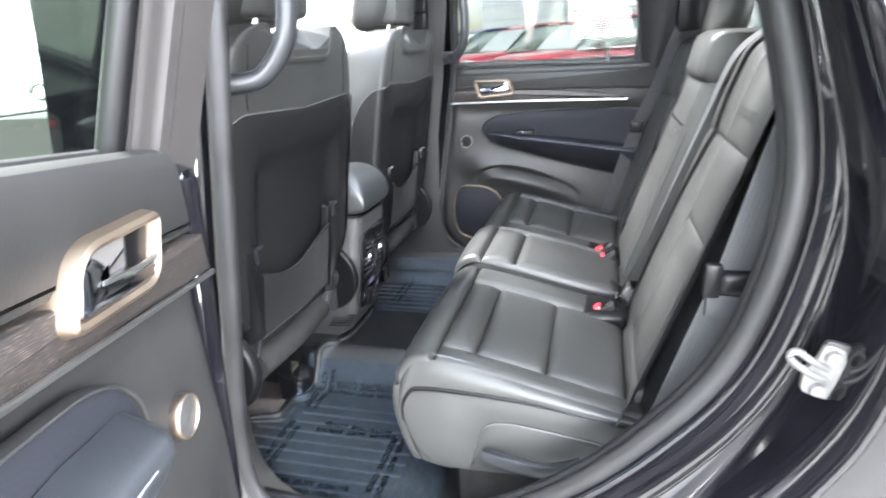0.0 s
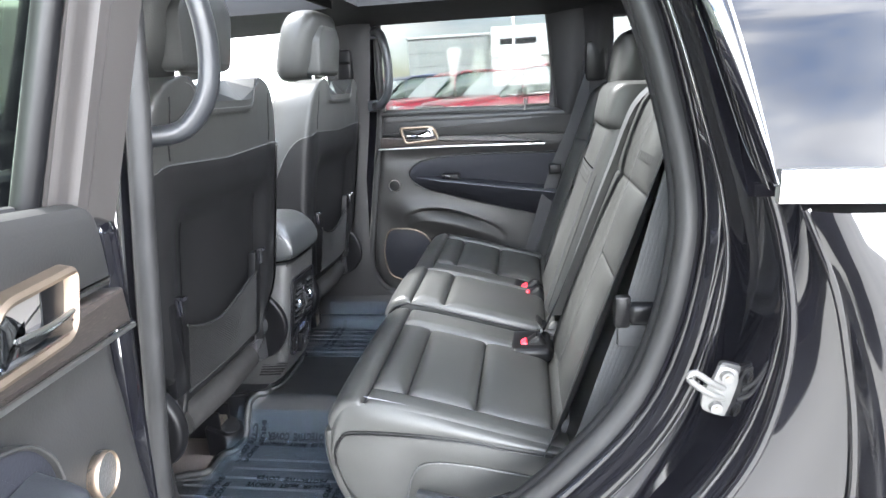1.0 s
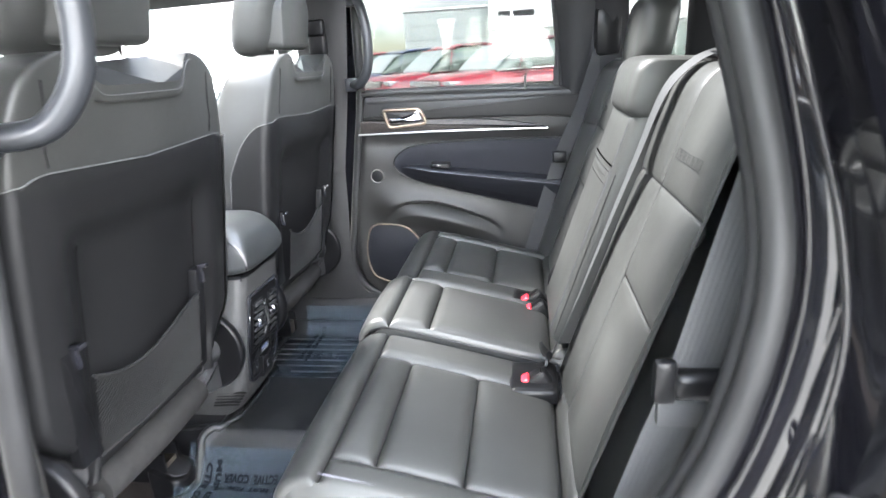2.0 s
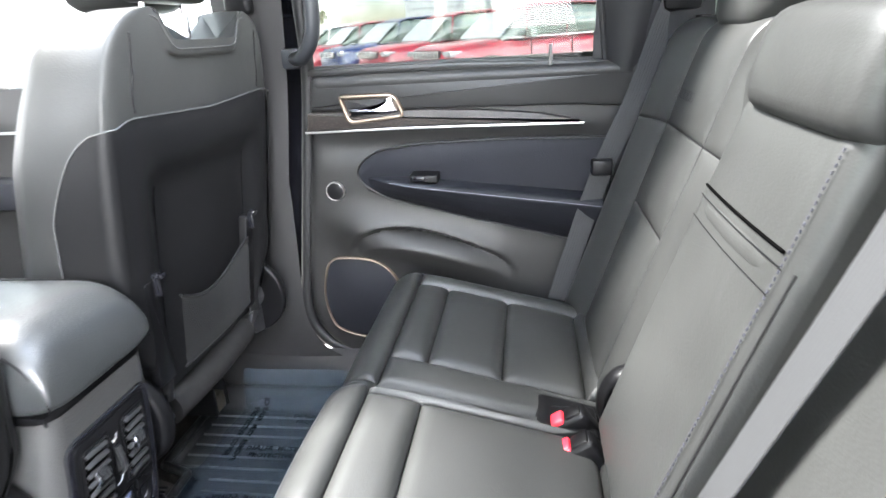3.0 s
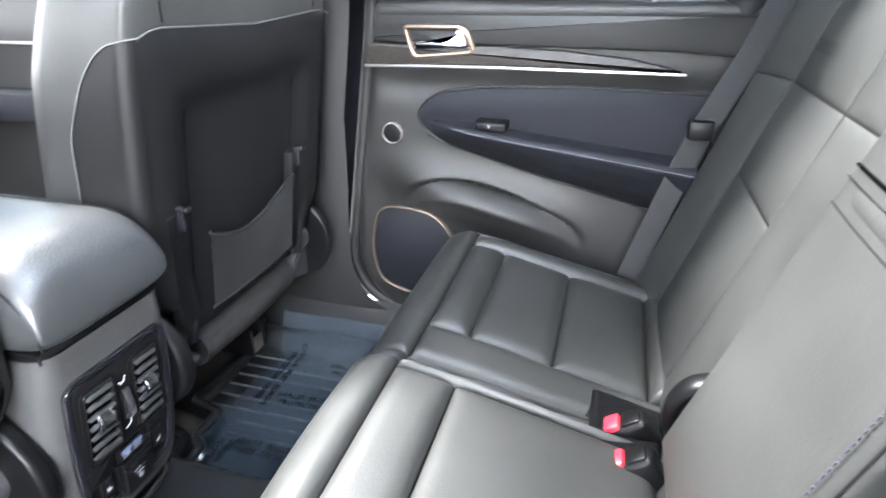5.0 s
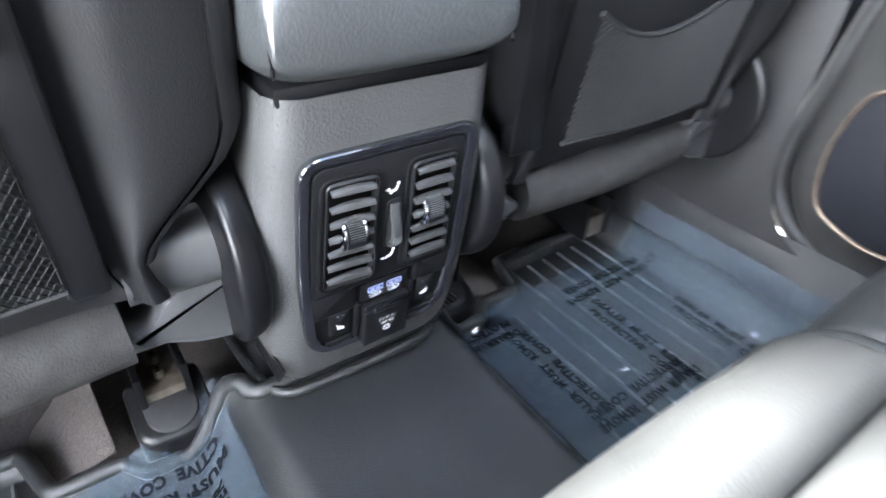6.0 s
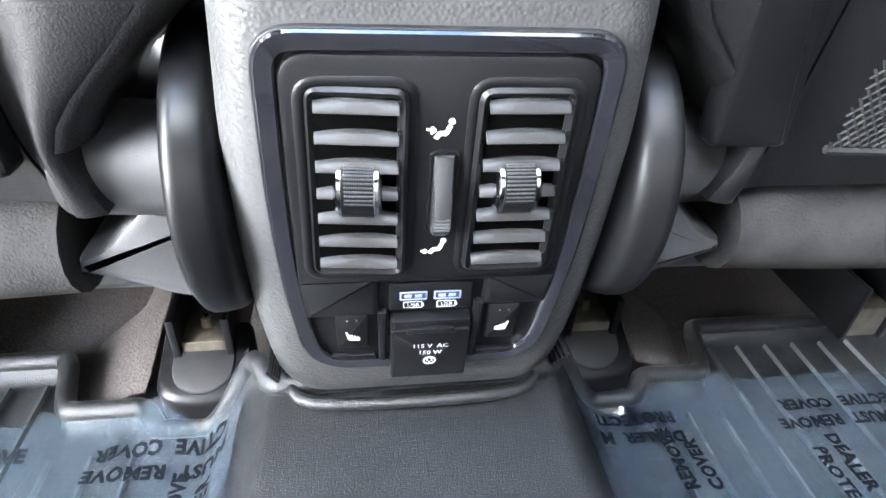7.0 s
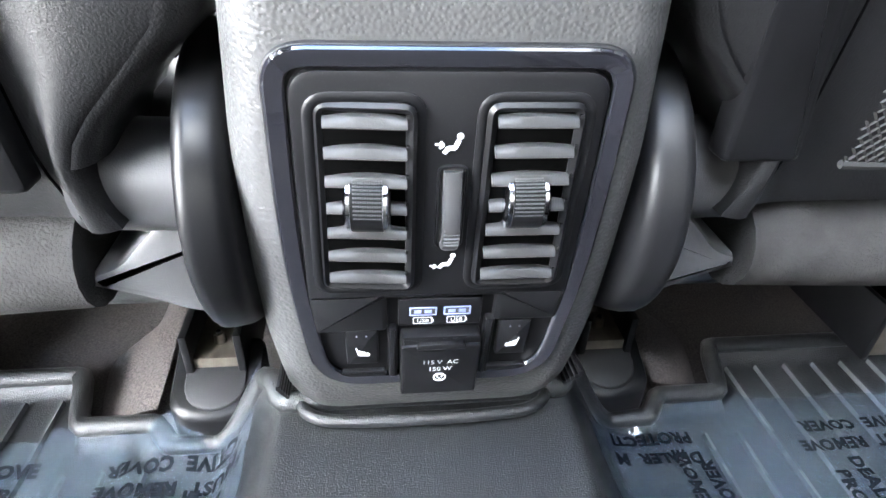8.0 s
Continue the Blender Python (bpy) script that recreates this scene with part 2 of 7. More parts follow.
# ---------------------------------------------------------------- builders


def part(name, bm, mat, parent=None, label="", sharp=40):
    """Links a bmesh as one mesh object, under a thing or a part if one is given."""
    bmesh.ops.recalc_face_normals(bm, faces=bm.faces)
    me = bpy.data.meshes.new(name)
    bm.to_mesh(me)
    bm.free()
    me.materials.append(mat)
    me.polygons.foreach_set("use_smooth", [len(f.vertices) < 9 for f in me.polygons])
    me.set_sharp_from_angle(angle=radians(sharp))
    ob = new(name, me)
    if parent:
        ob.parent = parent
    if label:
        tagged(ob, label)
    return ob


def thing(name, label, category, at=(0, 0, 0), group="", kind=""):
    ob = new(name)
    ob.location = at
    ob.empty_display_size = 0.05
    bpy.context.view_layer.update()
    return tagged(ob, label, category, group, kind)


def grid(fn, us, vs, closed=False, caps=False):
    """A sheet of quads through fn(u, v); closed joins the last v to the first."""
    bm = bmesh.new()
    rows = [[bm.verts.new(fn(u, v)) for v in vs] for u in us]
    nv = len(vs)
    for a, b in zip(rows, rows[1:]):
        for j in range(nv if closed else nv - 1):
            k = (j + 1) % nv
            bm.faces.new((a[j], a[k], b[k], b[j]))
    if caps:
        bm.faces.new(rows[0])
        bm.faces.new(rows[-1][::-1])
    return bm


def steps(n, a=0.0, b=1.0):
    return [a + (b - a) * i / n for i in range(n + 1)]


def smooth(pts, n=8, closed=False):
    """Catmull-Rom through points of any dimension."""
    p = [Vector(q) for q in pts]
    out, m = [], len(p)
    for i in range(m if closed else m - 1):
        if closed:
            a, b, c, d = p[i - 1], p[i], p[(i + 1) % m], p[(i + 2) % m]
        else:
            a, b, c, d = p[max(i - 1, 0)], p[i], p[i + 1], p[min(i + 2, m - 1)]
        for k in range(n):
            t = k / n
            out.append(0.5 * ((2 * b) + (c - a) * t + (2 * a - 5 * b + 4 * c - d) * t * t + (3 * b - a - 3 * c + d) * t ** 3))
    if not closed:
        out.append(p[-1])
    return out


class Curve:
    """A smooth profile in a plane, run by its length."""

    def __init__(self, pts):
        q = np.array([tuple(v) for v in smooth(pts, 12)])
        self.q, self.s = q, np.r_[0, np.cumsum(np.linalg.norm(np.diff(q, axis=0), axis=1))]
        self.length = self.s[-1]

    def __call__(self, s):
        return tuple(np.interp(s, self.s, self.q[:, k]) for k in range(self.q.shape[1]))

    def where(self, axis, value, start=0.0):
        for s, q in zip(self.s, self.q):
            if s >= start and q[axis] >= value:
                return s
        return self.length


def sweep(path, profile, closed=False, up=(0, 0, 1), caps=True):
    """A bar along a path: profile points are (sideways, upwards)."""
    p = [Vector(q) for q in path]
    n = len(p)
    up = Vector(up)
    bm = bmesh.new()
    rings = []
    for i in range(n):
        a, b = (p[i - 1], p[(i + 1) % n]) if closed else (p[max(i - 1, 0)], p[min(i + 1, n - 1)])
        ahead = (b - a).normalized()
        side = ahead.cross(up)
        side = side.normalized() if side.length > 1e-4 else Vector((1, 0, 0))
        top = side.cross(ahead).normalized()
        rings.append([bm.verts.new(p[i] + side * x + top * y) for x, y in profile])
    m = len(profile)
    for i in range(n if closed else n - 1):
        a, b = rings[i], rings[(i + 1) % n]
        for j in range(m):
            k = (j + 1) % m
            bm.faces.new((a[j], a[k], b[k], b[j]))
    if not closed and caps:
        bm.faces.new(rings[0])
        bm.faces.new(rings[-1][::-1])
    return bm


def ring(r, n=10, ry=None):
    return [(r * math.cos(2 * math.pi * i / n), (ry or r) * math.sin(2 * math.pi * i / n)) for i in range(n)]


def bar(w, h, r=0.3):
    """A rounded rectangle as a profile."""
    c = min(w, h) * r
    out = []
    for sx, sy, a0 in ((1, 1, 0), (-1, 1, 90), (-1, -1, 180), (1, -1, 270)):
        for a in (a0, a0 + 45, a0 + 90):
            out.append((sx * (w / 2 - c) + c * math.cos(radians(a)), sy * (h / 2 - c) + c * math.sin(radians(a))))
    return out


def tube(path, r, closed=False, n=10, up=(0, 0, 1)):
    return sweep(path, ring(r, n), closed, up)


def rounded(pts, r, n=5):
    """A polygon in the plane with rounded corners; r may be one radius or one a corner."""
    out, m = [], len(pts)
    for i in range(m):
        p, a, b = Vector(pts[i]), Vector(pts[i - 1]), Vector(pts[(i + 1) % m])
        rad = r[i] if isinstance(r, (list, tuple)) else r
        da, db = (a - p), (b - p)
        c = min(rad, da.length * 0.49, db.length * 0.49)
        s, e = p + da.normalized() * c, p + db.normalized() * c
        for k in range(n + 1):
            t = k / n
            out.append((1 - t) ** 2 * s + 2 * t * (1 - t) * p + t * t * e)
    return out


def inset(pts, d):
    out, m = [], len(pts)
    area = sum(pts[i][0] * pts[(i + 1) % m][1] - pts[(i + 1) % m][0] * pts[i][1] for i in range(m))
    sg = 1 if area > 0 else -1
    for i in range(m):
        a, b = Vector(pts[i - 1]), Vector(pts[(i + 1) % m])
        t = (b - a)
        if t.length < 1e-9:
            out.append(Vector(pts[i]))
            continue
        t.normalize()
        out.append(Vector(pts[i]) + Vector((-t.y, t.x)) * sg * d)
    return out


def plate(pts, put, depth, bevel=0.002, base=0.0):
    """A plate with a rounded rim: put(a, b, d) lays the outline (a, b) at height d into the world."""
    bm = bmesh.new()
    levels = [(0, base), (0, depth - bevel), (bevel * 0.3, depth - bevel * 0.3), (bevel, depth)]
    rings = [[bm.verts.new(put(p[0], p[1], d)) for p in (inset(pts, i) if i else pts)] for i, d in levels]
    m = len(pts)
    for a, b in zip(rings, rings[1:]):
        for j in range(m):
            k = (j + 1) % m
            bm.faces.new((a[j], a[k], b[k], b[j]))
    bm.faces.new(rings[-1])
    bm.faces.new(rings[0][::-1])
    return bm


def frame_bar(pts, put, w, h, base=0.0):
    """A closed rim of width w and height h along an outline, rounded on top."""
    bm = bmesh.new()
    prof = [(0, base), (0, base + h * 0.6), (w * 0.2, base + h * 0.92), (w * 0.5, base + h), (w * 0.8, base + h * 0.92), (w, base + h * 0.6), (w, base)]
    rings = [[bm.verts.new(put(p[0], p[1], d)) for p in (inset(pts, i) if i else pts)] for i, d in prof]
    m = len(pts)
    for a, b in zip(rings, rings[1:] + rings[:1]):
        for j in range(m):
            k = (j + 1) % m
            bm.faces.new((a[j], a[k], b[k], b[j]))
    return bm


def box(x0, x1, y0, y1, z0, z1, bevel=0.0, seg=2):
    bm = bmesh.new()
    bmesh.ops.create_cube(bm, size=1.0, matrix=Matrix.LocRotScale(((x0 + x1) / 2, (y0 + y1) / 2, (z0 + z1) / 2), None, (abs(x1 - x0), abs(y1 - y0), abs(z1 - z0))))
    if bevel:
        bmesh.ops.bevel(bm, geom=bm.edges[:], offset=bevel, segments=seg, affect="EDGES", profile=0.5)
    return bm


def merge(*bms):
    out = bmesh.new()
    for b in bms:
        me = bpy.data.meshes.new("tmp")
        b.to_mesh(me)
        b.free()
        out.from_mesh(me)
        bpy.data.meshes.remove(me)
    return out


def edge_steps(length, r, n):
    """Steps over a length, close together within r of both ends."""
    r = min(r, length * 0.45)
    head = [r * k for k in (0.0, 0.06, 0.2, 0.42, 0.7, 1.0)]
    mid = [r + (length - 2 * r) * i / n for i in range(1, n)]
    return head + mid + [length - h for h in reversed(head)]


def pad(surf, u0, u1, v0, v1, thick=0.014, r=0.016, crown=0.006, flip=1, n=10, dip=None, sink=0.006):
    """A sewn, stuffed panel on a surface surf(u, v): full in the middle, drawn in at its seams."""
    us = [u0 + q for q in edge_steps(u1 - u0, r, n)]
    vs = [v0 + q for q in edge_steps(v1 - v0, r, n)]

    def edge(d):
        t = min(max(d / r, 0.0), 1.0)
        return math.sqrt(max(0.0, 1 - (1 - t) ** 2))

    def fn(u, v):
        p = Vector(surf(u, v))
        e = 0.002
        du = Vector(surf(u + e, v)) - Vector(surf(u - e, v))
        dv = Vector(surf(u, v + e)) - Vector(surf(u, v - e))
        nrm = du.cross(dv).normalized() * flip
        eu, ev = edge(min(u - u0, u1 - u)), edge(min(v - v0, v1 - v))
        a, b = (u - u0) / (u1 - u0) * 2 - 1, (v - v0) / (v1 - v0) * 2 - 1
        h = (thick + sink) * min(eu, ev) * (0.75 + 0.25 * max(eu, ev)) - sink + crown * (1 - a * a) * (1 - b * b)
        h += 0.0012 * noise.noise(p * 9.0) * min(eu, ev)
        if dip:
            h += dip(u, v)
        return p + nrm * h

    return grid(fn, us, vs)


def lettering(name, text, size, put, mat, parent, depth=0.0, align="CENTER", gap=1.0, ob=None, bold=0.0):
    """Words in the built-in font as a mesh; put(a, b) lays them."""
    cu = bpy.data.curves.new(name, "FONT")
    cu.body, cu.size, cu.align_x, cu.align_y, cu.resolution_u = text, size, align, "CENTER", 2
    cu.space_character, cu.offset = gap, bold
    tmp = bpy.data.objects.new("tmp", cu)
    me = bpy.data.meshes.new_from_object(tmp)
    bpy.data.objects.remove(tmp)
    bpy.data.curves.remove(cu)
    off, root = Vector((0, 0, 0)), parent
    while root:
        off += root.location
        root = root.parent
    for v in me.vertices:
        v.co = Vector(put(v.co.x, v.co.y)) - off
    me.name = name
    me.materials.clear()
    me.materials.append(mat)
    o = new(name, me)
    o.parent = parent
    return o


# across the strap: fine lengthwise ribs on both faces
WEAVE = [(-1 + 2 * i / 24, 1.0 if i % 3 == 1 else 0.55) for i in range(25)] + [(1 - 2 * i / 24, -1.0 if i % 3 == 1 else -0.55) for i in range(25)]


def ribbon(path, width, side, thick=0.002, n=6, end=None):
    """A flat strap along a path, its width along the vector side, turning to the vector end."""
    p = smooth(path, n)
    first = Vector(side).normalized()
    last = Vector(end or side).normalized()
    bm = bmesh.new()
    rows = []
    for i, q in enumerate(p):
        ahead = (p[min(i + 1, len(p) - 1)] - p[max(i - 1, 0)]).normalized()
        side = first.lerp(last, max(0.0, (i / (len(p) - 1) - 0.25) / 0.75))
        s = (side - ahead * side.dot(ahead)).normalized()
        up = s.cross(ahead)
        rows.append([bm.verts.new(q + s * a * width / 2 + up * b * thick / 2) for a, b in WEAVE])
    for a, b in zip(rows, rows[1:]):
        for j in range(len(WEAVE)):
            k = (j + 1) % len(WEAVE)
            bm.faces.new((a[j], a[k], b[k], b[j]))
    bm.faces.new(rows[0])
    bm.faces.new(rows[-1][::-1])
    return bm

# ---------------------------------------------------------------- the car's body (setting)


def strip(a, b, n=8, rows=2, bulge=0.0, out=(0, -1, 0)):
    """A sheet between two curves in space."""
    ca, cb = Curve(a), Curve(b)
    o = Vector(out)

    def fn(u, v):
        p, q = Vector(ca(u * ca.length)), Vector(cb(u * cb.length))
        return p.lerp(q, v) + o * bulge * 4 * v * (1 - v)

    return grid(fn, steps(n * (len(a) - 1)), steps(rows))


def at_y(pts, y, dx=0.0, dz=0.0):
    """Points (x, z) at one depth; above the waistline the body leans inwards."""
    return [(x + dx, y + 0.10 * max(0.0, z - 1.15), z + dz) for x, z in pts]


SEAL = [(0.20, 1.632), (0.45, 1.625), (0.66, 1.60), (0.765, 1.545), (0.812, 1.455), (0.846, 1.342), (0.869, 1.235), (0.871, 1.145), (0.848, 1.015),
        (0.805, 0.908), (0.730, 0.808), (0.635, 0.712), (0.52, 0.632), (0.40, 0.582), (0.25, 0.565), (0.05, 0.560)]
JAMB = [(0.20, 1.665), (0.45, 1.66), (0.67, 1.635), (0.79, 1.57), (0.842, 1.435), (0.889, 1.297), (0.923, 1.196), (0.941, 1.079), (0.922, 0.95),
        (0.872, 0.845), (0.80, 0.74), (0.71, 0.64), (0.60, 0.545), (0.45, 0.48), (0.25, 0.46), (0.05, 0.455)]

floor = part("floor", grid(lambda u, v: (u, v, 0.405 + 0.004 * noise.noise(Vector((u * 20, v * 20, 0)))), steps(40, -1.3, 0.9), steps(30, -0.72, 0.72)), CARPET)
tagged(floor, "dark charcoal carpeted car floor", "floor", kind="structure")
for s in (1, -1):
    ridge_in = [(-0.44, s * 0.290, 0.455), (-0.36, s * 0.286, 0.452), (-0.28, s * 0.281, 0.450), (-0.19, s * 0.276, 0.446)]
    ridge_out = [(-0.44, s * 0.334, 0.410), (-0.354, s * 0.334, 0.411), (-0.300, s * 0.368, 0.410), (-0.19, s * 0.345, 0.410)]
    part("carpet_ridge", strip(ridge_in, ridge_out, 8, 10, 0.008, (0, s * 0.5, 0.8)), CARPET, floor, "brown carpet beside the seat rail")



def roof_sheet(base, drop, half):
    """A roof skin with the two openings of a glass sunroof."""
    holes = ((-0.50, 0.02), (0.12, 0.80))
    xs = sorted(set([-1.25 if half > 0.72 else -1.2, 1.75] + [x for h in holes for x in h] + steps(24, -1.1, 1.6)))
    ys = sorted(set([-half, half, -0.44, 0.44] + steps(12, -half, half)))
    bm = bmesh.new()
    vt = {(x, y): bm.verts.new((x, y, base - drop * (y / half) ** 2 - 0.03 * ((x - 0.3) / 1.5) ** 2)) for x in xs for y in ys}
    for x0, x1 in zip(xs, xs[1:]):
        for y0, y1 in zip(ys, ys[1:]):
            if abs((y0 + y1) / 2) < 0.44 and any(a <= (x0 + x1) / 2 <= b for a, b in holes):
                continue
            bm.faces.new((vt[x0, y0], vt[x1, y0], vt[x1, y1], vt[x0, y1]))
    return bm


ceiling = part("ceiling", roof_sheet(1.70, 0.10, 0.70), HEADLINER)
tagged(ceiling, "black cloth car headliner", "ceiling", kind="structure")
roof = part("roof", roof_sheet(1.765, 0.11, 0.76), PAINT)
for x0, x1 in ((-0.50, 0.02), (0.12, 0.80)):
    sr = tagged(part("window_roof", grid(lambda u, v: (u, v, 1.752 - 0.11 * (v / 0.76) ** 2 - 0.03 * ((u - 0.3) / 1.5) ** 2), steps(8, x0 - 0.01, x1 + 0.01), steps(8, -0.45, 0.45)), ROOFGLASS), "tinted glass panel of the sunroof", "sunroof", kind="structure")
    sr.visible_shadow = False
    part("sunroof_rim", frame_bar([(x0, -0.44), (x1, -0.44), (x1, 0.44), (x0, 0.44)], lambda a, b, d: (a, b, 1.665 - 0.03 * (b / 0.44) ** 2 + d), -0.012, 0.075), HEADLINER, sr)
tagged(roof, "gloss black painted car roof", "roof", kind="structure")

# passenger side: sill, pillars and frame round the closed door
sill_r = part("wall_sill_passenger", strip(at_y([(-0.9, 0.56), (0.0, 0.56), (0.5, 0.56)], 0.72), at_y([(-0.9, 0.40), (0.0, 0.40), (0.5, 0.40)], 0.66), 6, 4, 0.02, (0, -1, 0)), PILLAR)
tagged(sill_r, "grey plastic sill trim beside the rear footwell", "sill trim", kind="structure")


def pillar_b(sign):
    """Lower and upper trim of the post between the doors."""
    th = thing("wall_pillar", "grey plastic trim of the post between the doors", "pillar trim", kind="structure")
    low = [(-0.09, 1.02), (-0.085, 0.86), (-0.09, 0.76), (-0.13, 0.66), (-0.20, 0.585), (-0.34, 0.55)]
    lof = [(0.022, 1.02), (0.018, 0.88), (0.012, 0.74), (0.015, 0.66), (0.045, 0.585), (0.10, 0.545)]
    part("lower_trim", strip([(x - 0.02, sign * 0.735, z) for x, z in low], [(x, sign * 0.705, z) for x, z in lof], 8, 6, 0.02, (0, -sign, 0)), PILLAR, th)
    up = [(-0.07, 1.66), (-0.075, 1.45), (-0.085, 1.25), (-0.09, 1.02)]
    upf = [(0.10, 1.66), (0.082, 1.45), (0.055, 1.25), (0.022, 1.02)]
    part("upper_trim", strip([(x - 0.02, sign * (0.70 if z > 1.4 else 0.73), z) for x, z in up], [(x, sign * (0.675 if z > 1.4 else 0.70), z) for x, z in upf], 8, 6, 0.02, (0, -sign, 0)), PILLAR, th)
    part("post_core", strip([(x - 0.02, sign * 0.78, z) for x, z in up + low[1:]], [(x + 0.02, sign * 0.76, z) for x, z in upf + lof[1:]], 4, 2), PAINT, th)
    return th


pillar_b(1)
pillar_b(-1)

# grab handles on the posts between the doors
for sign, label in ((1, "dark grey grab handle on the pillar"), (-1, "dark grey grab handle on the pillar beside the open door")):
    g = thing("grab_handle", label, "grab handle")
    if sign > 0:
        pts = [(0.105, 0.685, 1.575), (0.135, 0.655, 1.565), (0.155, 0.64, 1.50), (0.160, 0.635, 1.43), (0.150, 0.64, 1.36), (0.120, 0.655, 1.32), (0.09, 0.685, 1.315)]
    else:
        pts = [(0.115, -0.69, 1.575), (0.155, -0.665, 1.565), (0.172, -0.655, 1.50), (0.172, -0.65, 1.43), (0.158, -0.655, 1.37), (0.120, -0.67, 1.325), (0.072, -0.70, 1.318)]
    part("grip", sweep(smooth(pts, 8), ring(0.0160, 12, 0.018), up=(0, 1, 0)), GRIP, g)
    for p in (pts[0], pts[-1]):
        part("foot", box(p[0] - 0.03, p[0] + 0.012, p[1] - 0.012, p[1] + 0.012, p[2] - 0.022, p[2] + 0.022, 0.008), GRIP, g)

# passenger-side rear quarter: post behind the door, window, belt post
frame_r = thing("window_frame_passenger", "black frame round the tinted rear door window", "window frame", kind="structure")
part("top_rail", box(-0.62, 0.80, 0.665, 0.75, 1.625, 1.72, 0.012), HEADLINER, frame_r)
part("rear_post", strip([(0.722, 0.70, 1.70), (0.742, 0.71, 1.50), (0.768, 0.725, 1.25)], [(0.86, 0.66, 1.70), (0.88, 0.67, 1.50), (0.83, 0.71, 1.25)], 6, 4, 0.015, (0, -1, 0)), PLASTIC, frame_r)
part("front_seal", sweep(smooth([(0.115, 0.705, 1.66), (0.105, 0.715, 1.45), (0.095, 0.735, 1.28), (0.060, 0.742, 1.05), (0.022, 0.742, 0.80), (0.005, 0.742, 0.68), (0.03, 0.742, 0.60), (0.10, 0.742, 0.55), (0.25, 0.742, 0.53)], 8), ring(0.016, 10), up=(0, 1, 0)), RUBBER, frame_r)
part("rear_seal", sweep(smooth([(0.726, 0.70, 1.655), (0.745, 0.712, 1.47), (0.766, 0.725, 1.275)], 8), ring(0.007, 8), up=(0, 1, 0)), RUBBER, frame_r)

quarter_r = thing("wall_quarter_passenger", "black trim behind the passenger-side rear seat", "quarter trim", kind="structure")
part("upper_trim", strip([(0.84, 0.66, 1.70), (0.86, 0.665, 1.50), (0.83, 0.70, 1.25)], [(0.955, 0.655, 1.70), (0.955, 0.66, 1.56), (0.975, 0.69, 1.25)], 6, 6, 0.03, (0, -1, 0)), HEADLINER, quarter_r)
part("window_rail", box(0.93, 1.75, 0.66, 0.74, 1.575, 1.72, 0.01), HEADLINER, quarter_r)
part("side_trim", grid(lambda u, v: (u, 0.72 - 0.02 * math.sin(v * 9), v), steps(12, 0.74, 1.75), steps(10, 0.40, 1.335)), PLASTIC, quarter_r)
part("rear_trim", box(1.14, 1.30, 0.66, 0.74, 1.30, 1.60, 0.02), HEADLINER, quarter_r)
tagged(part("window_quarter", box(0.94, 1.75, 0.752, 0.756, 1.30, 1.60), TINT), "tinted rear quarter window", "window", kind="structure")

# driver's side: the black painted jamb round the open doorway
jamb = thing("wall_jamb", "gloss black painted door opening with stepped flanges", "door jamb", kind="structure")
step1 = [(x + 0.022 * (i > 2), z - 0.012 * (i > 7)) for i, (x, z) in enumerate(SEAL)]
mid = [(a[0] * 0.55 + b[0] * 0.45, a[1] * 0.55 + b[1] * 0.45) for a, b in zip(SEAL, JAMB)]
part("inner_flange", strip(at_y(SEAL, -0.752), at_y(step1, -0.792), 4, 6, 0.010, (-0.7, -0.7, 0)), PAINT, jamb)
part("step", strip(at_y(step1, -0.792), at_y(mid, -0.80), 4, 8, 0.003), PAINT, jamb)
part("well", strip(at_y(mid, -0.80), at_y([(a[0] * 0.35 + b[0] * 0.65, a[1] * 0.35 + b[1] * 0.65) for a, b in zip(SEAL, JAMB)], -0.835), 4, 6, -0.002), PAINT, jamb)
part("outer_flange", strip(at_y([(a[0] * 0.35 + b[0] * 0.65, a[1] * 0.35 + b[1] * 0.65) for a, b in zip(SEAL, JAMB)], -0.835), at_y(JAMB, -0.90), 4, 10, 0.016), PAINT, jamb)
part("jamb_edge", tube(smooth(at_y(JAMB, -0.903), 6), 0.007, up=(0, 1, 0)), PAINT, jamb)
part("weld_flange", tube(smooth(at_y(mid, -0.80), 6), 0.004, up=(0, 1, 0)), PAINT, jamb)
seal_path = smooth(at_y(SEAL, -0.757, -0.008), 6)
door_seal = tagged(part("door_seal", sweep(seal_path, ring(0.017, 12, 0.014), up=(0, 1, 0)), RUBBER), "dark grey rubber seal round the open doorway", "door seal", kind="structure")
part("trim_lip", tube(smooth(at_y(SEAL, -0.735, -0.017), 6), 0.011, up=(0, 1, 0)), PLASTIC, door_seal)

# body side behind the doorway
OUT = [(0.848, 1.43), (0.876, 1.339), (0.900, 1.274), (0.928, 1.232), (0.962, 1.150), (0.984, 1.065), (0.998, 0.993), (1.006, 0.907), (1.000, 0.82), (0.97, 0.72), (0.90, 0.61), (0.79, 0.51), (0.65, 0.43), (0.45, 0.385), (0.05, 0.38)]
side = thing("wall_body_side", "gloss black rear body side panel mirroring the sky", "car body panel", kind="structure")
part("jamb_return", strip(at_y(JAMB[4:], -0.905), at_y(OUT, -0.935), 5, 8, 0.005), PAINT, side)
low = [p for p in OUT[3:]]


